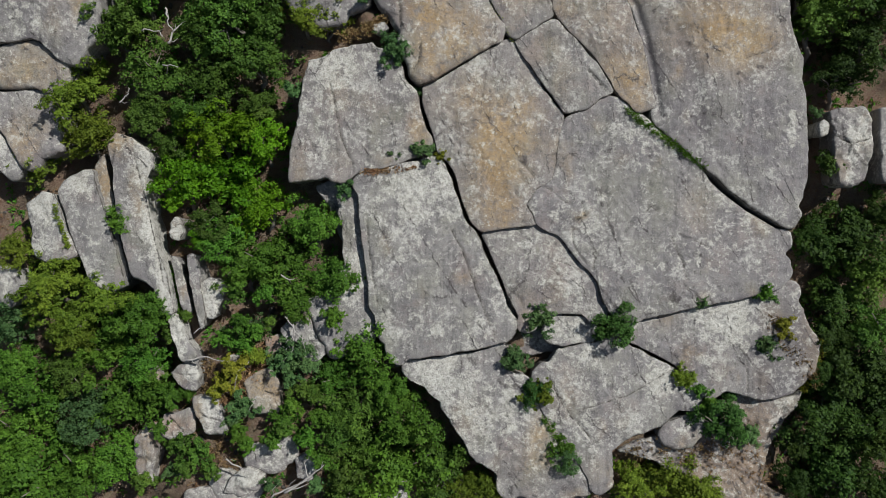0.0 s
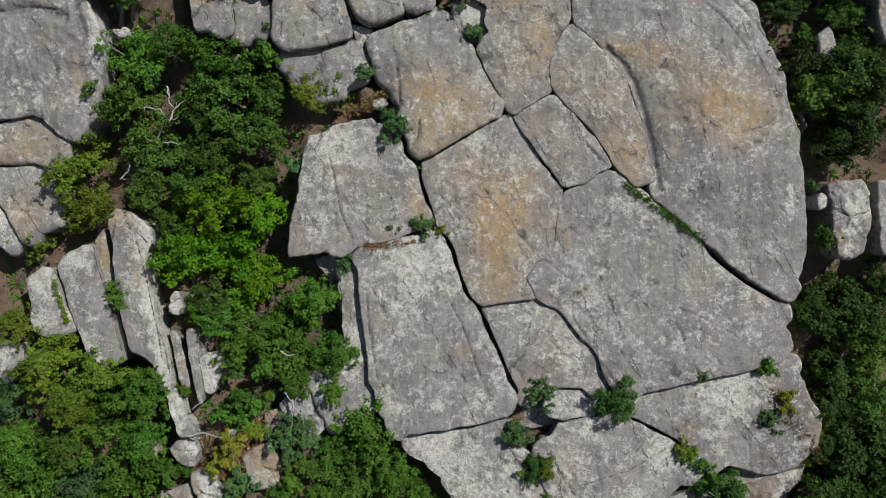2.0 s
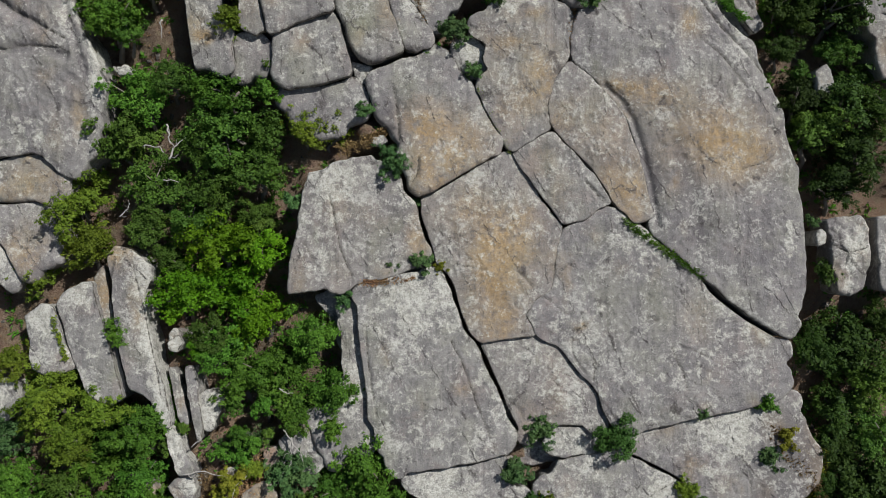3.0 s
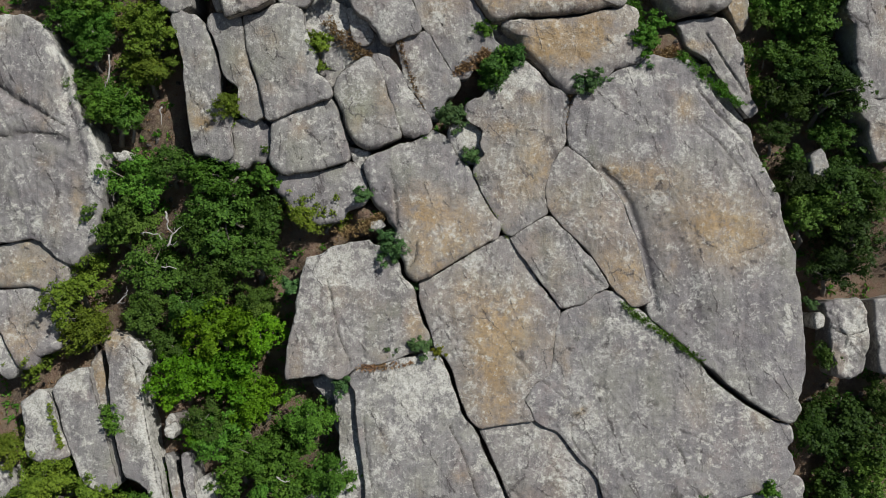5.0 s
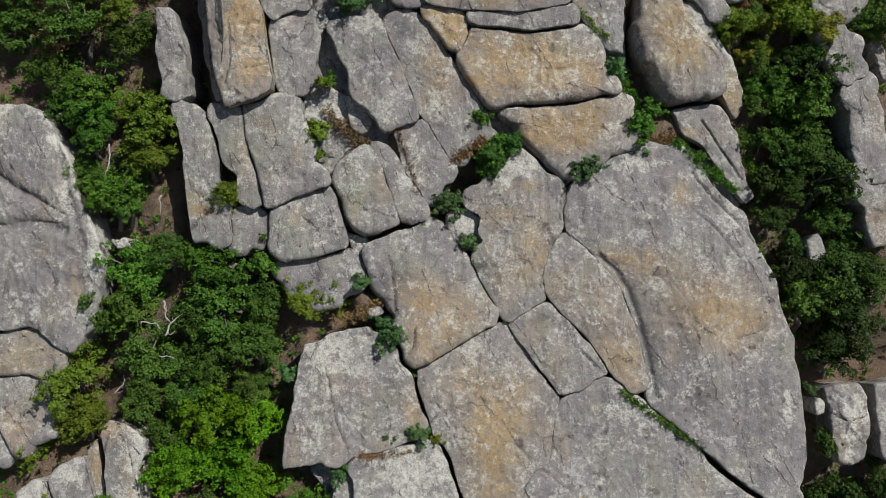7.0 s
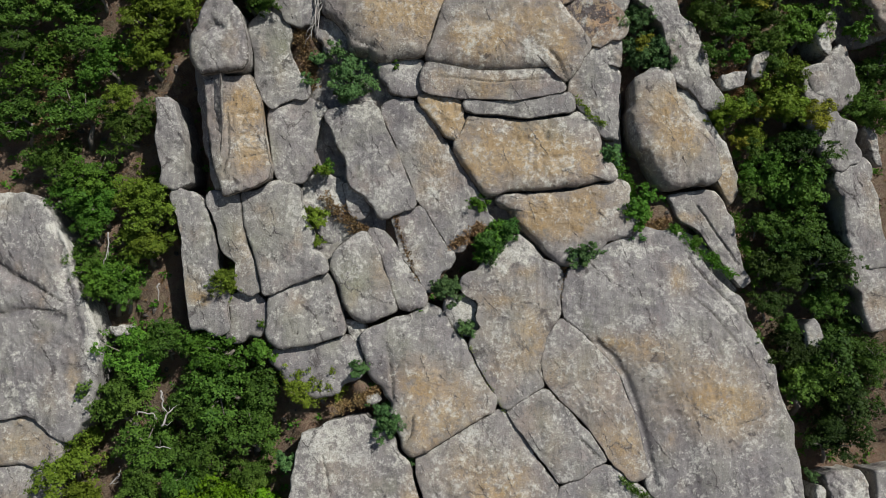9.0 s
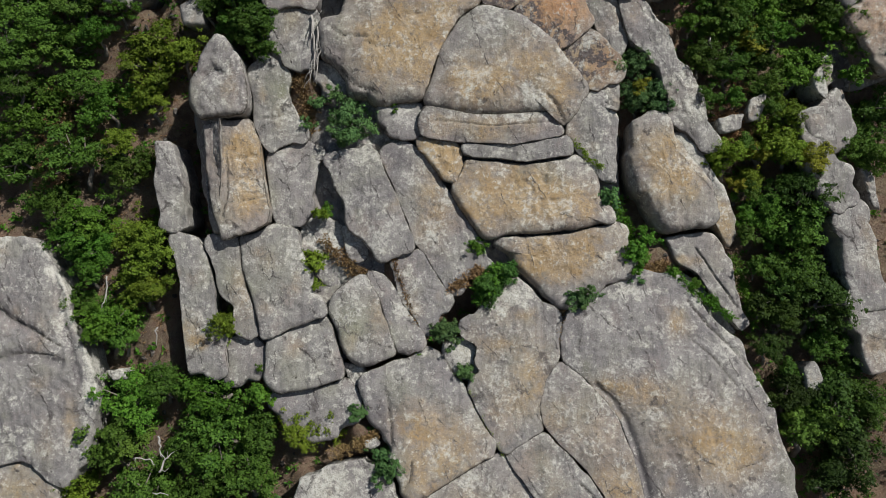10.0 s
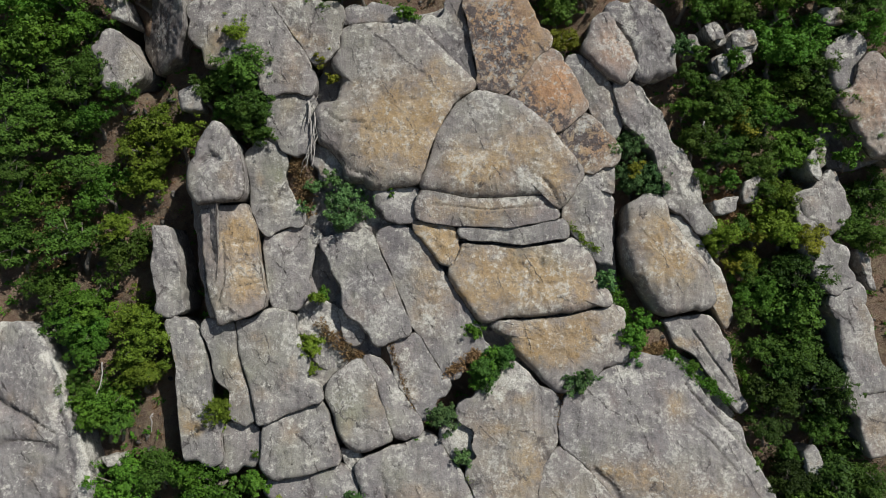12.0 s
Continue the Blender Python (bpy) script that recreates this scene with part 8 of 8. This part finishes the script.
tree("shrub", "blue-green bushy shrub growing from a rock joint", -8.51, -5.96, 0.07, 0.84)
tree("shrub", "blue-green bushy shrub growing from a rock joint", -7.61, -5.36, 0.07, 0.84)
tree("shrub", "blue-green bushy shrub growing from a rock joint", -7.17, -6.27, 0.01, 0.72)
tree("shrub", "blue-green bushy shrub growing from a rock joint", -8.08, -6.88, -0.02, 0.66)
tree("shrub", "blue-green bushy shrub growing from a rock joint", -10.94, -8.84, -0.05, 0.60)
tree("shrub", "blue-green bushy shrub growing from a rock joint", -11.4, -9.15, -0.08, 0.54)
tree("shrub", "blue-green bushy shrub growing from a rock joint", -14.57, -11.86, -0.11, 0.48)
tree("shrub", "blue-green bushy shrub growing from a rock joint", -9.13, -12.59, -0.02, 0.66)
tree("shrub", "blue-green bushy shrub growing from a rock joint", -6.73, -12.59, -0.02, 0.66)
tree("yellow", "yellow-green autumn-tinged shrub growing from a rock joint", -11.56, -5.99, -0.11, 0.48)
tree("yellow", "yellow-green autumn-tinged shrub growing from a rock joint", -11.86, -6.89, -0.11, 0.48)
tree("yellow", "yellow-green autumn-tinged shrub growing from a rock joint", -11.12, -7.5, -0.14, 0.42)
tree("yellow", "yellow-green autumn-tinged shrub growing from a rock joint", -10.65, -5.99, -0.08, 0.54)
tree("olive", "olive green oak-like shrub growing from a rock joint", -9.88, -5.68, -0.02, 0.66)
tree("olive", "olive green oak-like shrub growing from a rock joint", -10.36, -5.39, -0.11, 0.48)
tree("dark", "dark green broadleaf shrub growing from a rock joint", 17.06, 22.27, 0.02, 0.73)
tree("dark", "dark green broadleaf shrub growing from a rock joint", 17.45, 20.48, 0.11, 0.92)
tree("dark", "dark green broadleaf shrub growing from a rock joint", 17.17, 24.68, 0.02, 0.73)
tree("deep", "broadleaf shrub with gully shade put into its deep green leaf colour, growing from a rock joint", 17.64, 18.4, 0.11, 0.92)
tree("deep", "broadleaf tree with gully shade put into its deep green leaf colour, rooted in the gully soil", 18.04, 16.31, -0.08, 1.08)
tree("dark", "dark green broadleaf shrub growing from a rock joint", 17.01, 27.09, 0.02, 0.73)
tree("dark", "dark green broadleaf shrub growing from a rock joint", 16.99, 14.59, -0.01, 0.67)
tree("deep", "broadleaf shrub with gully shade put into its deep green leaf colour, growing from a rock joint", 18.6, 19.41, 0.11, 0.92)
tree("deep", "broadleaf shrub with gully shade put into its deep green leaf colour, growing from a rock joint", 21.42, 18.02, 0.05, 0.79)
tree("dark", "dark green broadleaf shrub growing from a rock joint", 18.98, 15.13, -0.01, 0.67)
tree("shrub", "blue-green bushy shrub growing from a rock joint", -5.87, 29.64, -0.01, 0.67)
tree("shrub", "blue-green bushy shrub growing from a rock joint", -6.51, 28.45, -0.08, 0.55)
tree("shrub", "blue-green bushy shrub growing from a rock joint", 10.1, 21.37, -0.04, 0.61)
tree("shrub", "blue-green bushy shrub growing from a rock joint", 10.96, 20.0, -0.08, 0.55)
tree("shrub", "blue-green bushy shrub growing from a rock joint", -4.68, 27.66, -0.01, 0.67)
tree("yellow", "yellow-green autumn-tinged shrub growing from a rock joint", 17.76, 26.47, 0.02, 0.73)
tree("yellow", "yellow-green autumn-tinged shrub growing from a rock joint", 16.65, 24.99, -0.04, 0.61)
tree("yellow", "yellow-green autumn-tinged shrub growing from a rock joint", 11.28, 30.22, -0.01, 0.67)
tree("dark", "dark green broadleaf shrub growing from a rock joint", 14.28, 35.24, 0.05, 0.79)
tree("dark", "dark green broadleaf shrub growing from a rock joint", 14.91, 36.27, 0.02, 0.73)
tree("dark", "dark green broadleaf shrub growing from a rock joint", 15.93, 34.16, 0.11, 0.92)
tree("dark", "dark green broadleaf tree rooted in the gully soil", -20.91, 34.17, -0.42, 1.27)
tree("dark", "dark green broadleaf tree rooted in the gully soil", -17.92, 36.12, -0.04, 1.27)
tree("dark", "dark green broadleaf tree rooted in the gully soil", -22.38, 30.87, -0.19, 1.27)
tree("dark", "dark green broadleaf tree rooted in the gully soil", -18.65, 30.78, -0.04, 1.27)

tree("olive", "olive green oak-like tree rooted in the gully soil", -20.45, -1.49, 0.3, 1.7)
tree("olive", "olive green oak-like tree rooted in the gully soil", -18.11, -2.37, 0.3, 1.5)
tree("mid", "green broadleaf tree rooted in the gully soil", -15.77, -3.48, 0.3, 1.6)
tree("mid", "green broadleaf tree rooted in the gully soil", -16.27, -6.05, -0.5, 1.4)
tree("mid", "green broadleaf tree rooted in the gully soil", -15.16, -7.7, -0.3, 1.1)
tree("olive", "olive green oak-like tree rooted in the gully soil", -19.72, -3.48, 0.3, 1.5)

tree("olive", "olive green oak-like tree rooted in the gully soil", -15.2, 21.94, -0.3, 1.75)
tree("olive", "olive green oak-like tree rooted in the gully soil", -15.54, 20.02, -0.2, 1.2)
tree("mid", "green broadleaf tree rooted in the gully soil", -18.67, 23.6, -0.3, 1.65)
tree("mid", "green broadleaf tree rooted in the gully soil", -17.92, 22.21, -0.2, 1.3)
tree("mid", "green broadleaf tree rooted in the gully soil", -17.57, 18.32, -0.3, 1.5)
tree("dark", "dark green broadleaf tree rooted in the gully soil", -16.76, 17.39, -0.3, 1.15)
tree("dark", "dark green broadleaf tree rooted in the gully soil", -19.25, 19.29, -0.4, 1.1)
tree("dark", "dark green broadleaf tree rooted in the gully soil", -9.32, 35.86, 0.4, 1.5)
tree("dark", "dark green broadleaf tree rooted in the gully soil", -9.14, 33.86, 0.4, 1.45)
tree("olive", "olive green oak-like tree rooted in the gully soil", -9.86, 37.89, 0.3, 1.05)
tree("dark", "dark green broadleaf tree rooted in the gully soil", -8.8, 32.51, 0.3, 1.1)
tree("dark", "dark green broadleaf shrub growing from a rock joint", -1.88, 29.47, 0, 0.6)
tree("mid", "green broadleaf shrub growing from a rock joint", 2.32, 21.79, 0.1, 0.75)
tree("shrub", "blue-green bushy shrub growing from a rock joint", 7.89, 19.07, 0.3, 0.95)
tree("shrub", "blue-green bushy shrub growing from a rock joint", 0.64, 17.4, 0.2, 0.95)
tree("mid", "green broadleaf shrub growing from a rock joint", 3.18, 20.01, 0.2, 0.95)
tree("mid", "green broadleaf shrub growing from a rock joint", 2.59, 19.49, 0.1, 0.8)
tree("shrub", "blue-green bushy shrub growing from a rock joint", 1.72, 15.2, 0.3, 0.55)
tree("olive", "olive green oak-like tree rooted in the gully soil", -11.02, 17.99, 0.2, 1.05)
tree("olive", "olive green oak-like shrub growing from a rock joint", -6.3, 21.17, 0.1, 0.75)
tree("olive", "olive green oak-like shrub growing from a rock joint", -5.8, 23.77, 0.2, 0.6)
tree("mid", "green broadleaf shrub growing from a rock joint", 11.07, 21.32, 0.0, 0.95)
tree("shrub", "blue-green bushy shrub growing from a rock joint", -4.0, 13.19, 0.2, 0.7)
tree("shrub", "blue-green bushy shrub growing from a rock joint", -2.67, 10.21, 0.2, 0.95)
tree("yellow", "yellow-green autumn-tinged shrub growing from a rock joint", -0.06, 4.9, 0.2, 0.45)
tree("shrub", "blue-green bushy shrub growing from a rock joint", -1.09, 5.22, 0.2, 0.8)
tree("shrub", "blue-green bushy shrub growing from a rock joint", 5.13, -3.57, 0.2, 1.0)
tree("shrub", "blue-green bushy shrub growing from a rock joint", 3.78, -5.88, 0.2, 0.9)
tree("olive", "olive green oak-like shrub growing from a rock joint", 4.95, -7.7, 0.2, 1.0)
tree("mid", "green broadleaf shrub growing from a rock joint", 6.44, -10.61, 0.1, 1.0)
tree("shrub", "blue-green bushy shrub growing from a rock joint", 13.64, -2.78, 0.3, 0.55)
tree("mid", "green broadleaf shrub growing from a rock joint", 16.96, -2.33, 0.3, 0.65)
tree("shrub", "blue-green bushy shrub growing from a rock joint", 17.04, -5.0, 0.2, 0.75)
tree("yellow", "yellow-green autumn-tinged shrub growing from a rock joint", 17.88, -3.97, 0.2, 0.7)
tree("olive", "olive green oak-like shrub growing from a rock joint", 12.74, -6.77, 0.2, 0.8)
tree("shrub", "blue-green bushy shrub growing from a rock joint", 15.35, -9.49, 0, 0.7)

# ---- dead wood ----
dead_branch("bleached grey dead branch without leaves", [(-8.29, -12.75, 0.7), (-7.1, -12.01, 0.7), (-6.21, -11.26, 0.7)], 0.073, 0)
dead_branch("bleached grey dead branch without leaves", [(-7.01, -12.01, 0.7), (-7.25, -11.11, 0.7)], 0.049, 1)
dead_branch("bleached grey dead branch without leaves", [(-9.03, -13.05, 0.7), (-7.85, -12.39, 0.7), (-6.89, -12.01, 0.7)], 0.057, 2)
dead_branch("bleached grey dead branch without leaves", [(-11.41, -10.91, 0.6), (-10.52, -11.56, 0.6), (-9.93, -11.71, 0.6)], 0.049, 3)
dead_branch("bleached grey dead branch without leaves", [(-13.95, 10.51, 1.3), (-13.7, 11.23, 1.3), (-13.28, 11.52, 1.3)], 0.065, 4)
dead_branch("bleached grey dead branch without leaves", [(-14.05, 12.38, 1.3), (-13.98, 11.66, 1.3), (-13.7, 11.17, 1.3)], 0.057, 5)
dead_branch("bleached grey dead branch without leaves", [(-15.4, 11.23, 1.3), (-14.52, 11.17, 1.3), (-14.24, 10.88, 1.3)], 0.041, 6)
dead_branch("bleached grey dead branch without leaves", [(-16.68, 7.59, 1.0), (-16.22, 8.03, 1.0), (-16.13, 8.32, 1.0)], 0.041, 7)
dead_branch("bleached grey dead branch without leaves", [(-14.27, 9.55, 1.2), (-13.54, 9.35, 1.2)], 0.041, 8)
dead_branch("bleached grey dead branch without leaves", [(-6.15, 34.13, 0.35), (-6.05, 32.93, 0.35), (-6.06, 30.99, 0.35)], 0.081, 9)
dead_branch("bleached grey dead branch without leaves", [(-5.79, 33.53, 0.35), (-5.94, 32.33, 0.35), (-6.2, 31.44, 0.35), (-6.31, 30.55, 0.35)], 0.065, 10)
dead_branch("bleached grey dead branch without leaves", [(-5.5, 32.77, 0.35), (-5.89, 31.68, 0.35), (-5.97, 30.54, 0.35)], 0.049, 11)
dead_branch("bleached grey dead branch without leaves", [(-6.04, 31.74, 0.35), (-6.45, 31.0, 0.35)], 0.041, 12)
dead_branch("bleached grey dead branch without leaves", [(-17.24, 20.62, 0.4), (-17.28, 19.45, 0.4), (-17.51, 18.87, 0.4)], 0.046, 13)
dead_branch("bleached grey dead branch without leaves", [(-14.53, 17.93, 0.4), (-14.57, 16.92, 0.4)], 0.052, 14)
dead_branch("bleached grey dead branch without leaves", [(-13.05, -4.43, 0.4), (-12.54, -3.98, 0.4)], 0.033, 15)
dead_branch("bleached grey dead branch without leaves", [(-7.85, -3.98, 0.4), (-7.99, -5.02, 0.4), (-8.29, -5.32, 0.4)], 0.033, 16)
dead_branch("bleached grey dead branch without leaves", [(15.03, 32.63, 0.4), (15.11, 32.04, 0.4)], 0.033, 17)
dead_branch("bleached grey dead branch without leaves", [(-8.29, -3.54, 0.4), (-7.85, -4.28, 0.4), (-7.9, -5.32, 0.4), (-8.44, -5.91, 0.4)], 0.039, 18)
dead_branch("bleached grey dead branch without leaves", [(-7.85, -4.28, 0.4), (-7.4, -4.72, 0.4), (-7.25, -5.47, 0.4)], 0.033, 19)
dead_branch("bleached grey dead branch without leaves", [(-13.49, -5.91, 0.4), (-12.6, -5.62, 0.4), (-11.56, -5.91, 0.4)], 0.052, 20)
dead_branch("bleached grey dead branch without leaves", [(-10.22, -5.91, 0.4), (-10.82, -6.51, 0.4), (-10.97, -7.4, 0.4)], 0.026, 21)
dead_branch("bleached grey dead branch without leaves", [(-9.78, -7.7, 0.4), (-10.22, -8.59, 0.4)], 0.033, 22)
dead_branch("bleached grey dead branch without leaves", [(-2.79, -12.45, 0.4), (-1.9, -12.15, 0.4)], 0.033, 23)
dead_branch("bleached grey dead branch without leaves", [(-8.44, -1.31, 1.0), (-7.99, -1.6, 1.0), (-7.7, -1.52, 1.0)], 0.041, 24)

# ---- grass, loose stones ----
strip("green fern and grass in the diagonal joint", "mid", [(9.56, 7.27), (10.91, 6.35), (12.41, 5.26), (13.86, 4.21)], 0.37, 0.18, 110, 0.22, 3)
strip("green grass in the joint above the slab", "mid", [(12.51, 20.51), (13.84, 19.5), (15.0, 18.43), (16.02, 17.76)], 0.12, 0.2, 110, 0.22, 4)
strip("green fern in the joint between slabs", "mid", [(5.3, -9.0), (6.05, -10.05), (6.5, -10.81)], 0.12, 0.12, 40, 0.22, 5)
strip("low green growth in a rock joint", "olive", [(7.78, 27.33), (8.58, 26.35), (9.33, 25.89)], 0.17, 0.12, 40, 0.18, 6)
strip("dry grass in the joint between boulders", "olive", [(2.12, 14.25), (2.86, 12.44), (3.6, 11.02)], 0.27, 0.15, 60, 0.16, 7)
strip("dry reddish grass on the ledge", "dry", [(-4.32, 4.05), (-2.82, 4.17), (-1.47, 4.35)], 0.17, 0.15, 90, 0.2, 8)
strip("rusty dry grass on the ledge", "dry", [(-5.27, 11.16), (-4.07, 11.45), (-3.16, 11.98)], 0.05, 0.35, 120, 0.2, 9)
strip("dry brown grass on the ledge", "dry", [(-6.01, 22.43), (-4.2, 20.75), (-3.3, 20.13)], -0.3, 0.35, 140, 0.24, 10)
strip("dry brown grass in the gully", "dry", [(-6.95, 31.03), (-6.67, 29.67), (-6.38, 28.16)], -0.2, 0.4, 160, 0.24, 11)
strip("dry brown grass between the boulders", "dry", [(1.1, 19.61), (1.87, 20.19), (2.64, 20.62)], 0.12, 0.3, 130, 0.22, 12)
strip("green moss strip on the slab", "olive", [(-20.52, 2.28), (-20.16, 1.23), (-19.77, 0.03)], 0.24, 0.12, 70, 0.12, 13)
strip("dry grass at the foot of the slab", "dry", [(9.87, -10.87), (11.99, -10.57), (14.11, -10.87), (16.54, -9.66)], -0.35, 0.9, 120, 0.16, 14)
strip("dry grass on the gully floor", "dry", [(-13.02, -6.11), (-10.87, -7.95), (-9.64, -6.11), (-14.86, -9.18), (-11.18, -11.64)], -0.9, 1.0, 420, 0.25, 15)
strip("yellow-green dry grass at the slab end", "yellow", [(20.1, -4.8), (19.95, -6.31), (19.19, -7.51)], -0.2, 0.25, 90, 0.22, 16)
strip("dry grass below the trees", "dry", [(-20.22, 29.98), (-20.24, 27.25), (-21.16, 25.14)], -0.7, 0.9, 260, 0.25, 17)
strip("dry straw-coloured grass on pale soil", "dry", [(14.13, -10.58), (16.56, -11.49), (17.17, -13.01)], -0.4, 1.2, 120, 0.14, 18)
strip("dry grass beside the slab edge", "dry", [(17.49, -3.58), (17.79, -4.79), (19.14, -5.99), (19.74, -7.19)], 0.12, 0.4, 120, 0.18, 19)
strip("sparse twiggy dry growth", "dry", [(-10.76, -4.83), (-10.16, -6.05), (-10.76, -7.27), (-11.68, -8.48)], -0.5, 0.8, 260, 0.28, 20)
strip("green undergrowth in the gully", "mid", [(-14.75, -1.19), (-14.45, -2.41), (-13.99, -3.63)], -0.6, 0.3, 120, 0.28, 21)
strip("green undergrowth among stones", "shrub", [(-11.62, -4.51), (-10.41, -4.81), (-9.5, -4.2)], -0.3, 0.6, 160, 0.3, 22)
strip("green undergrowth at the boulder foot", "mid", [(16.39, 21.06), (17.07, 19.24), (17.42, 17.44)], -0.6, 0.3, 120, 0.3, 23)
strip("dry brown litter between blocks", "dry", [(-2.05, 21.46), (-1.62, 19.96), (-0.76, 17.43)], 0.07, 0.14, 110, 0.14, 24)
strip("dry brown litter between blocks", "dry", [(6.87, 20.09), (6.98, 18.89), (6.75, 16.54)], 0.12, 0.16, 90, 0.14, 25)
strip("dry grass under the overhang", "dry", [(10.11, 20.0), (11.65, 20.42), (12.73, 20.7)], -0.3, 0.3, 140, 0.2, 26)
strip("low green plants beside the boulder", "mid", [(10.0, 24.22), (10.71, 22.39), (11.43, 21.17)], -0.5, 0.35, 160, 0.26, 27)
strip("dry leaf litter in the cleft", "dry", [(-6.32, 35.14), (-6.01, 33.63), (-5.93, 31.82)], -0.6, 0.3, 120, 0.2, 28)
strip("dry grass on the gully floor", "dry", [(15.74, 29.28), (16.63, 27.74), (15.98, 27.14)], -0.5, 0.7, 200, 0.22, 29)
strip("green grass in a narrow joint", "mid", [(-9.32, 30.63), (-9.12, 29.27)], -0.2, 0.1, 30, 0.16, 30)
strip("dry soil litter by the tree roots", "dry", [(16.74, 30.19), (17.95, 28.94), (17.28, 27.43)], -0.6, 0.6, 160, 0.24, 31)


def litter():
    """Loose stones, dry tufts and seedlings on the gully floors, where no block lies."""
    rng = np.random.default_rng(77)
    u, v = rng.uniform(-27, 27, 17000), rng.uniform(-16, 44, 17000)
    free = ~covered(u, v)
    u, v = u[free], v[free]
    spots = np.stack([u, v, ground_height(u, v)], -1)
    cut = len(spots) // 5
    stones("loose_stones", "loose grey granite stones on the gully floor", spots[:cut], 0.05 + 0.30 * rng.random(cut) ** 4, 5)
    tufts("dry_tufts", "dry straw-coloured grass tufts on the gully floor", "grass", spots[cut : 4 * cut], LEAVES["dry"], 7, 0.20, 0.03, 6)
    tufts("seedlings", "low green undergrowth on the gully floor", "undergrowth", spots[4 * cut :], LEAVES["mid"], 14, 0.34, 0.06, 7)


litter()
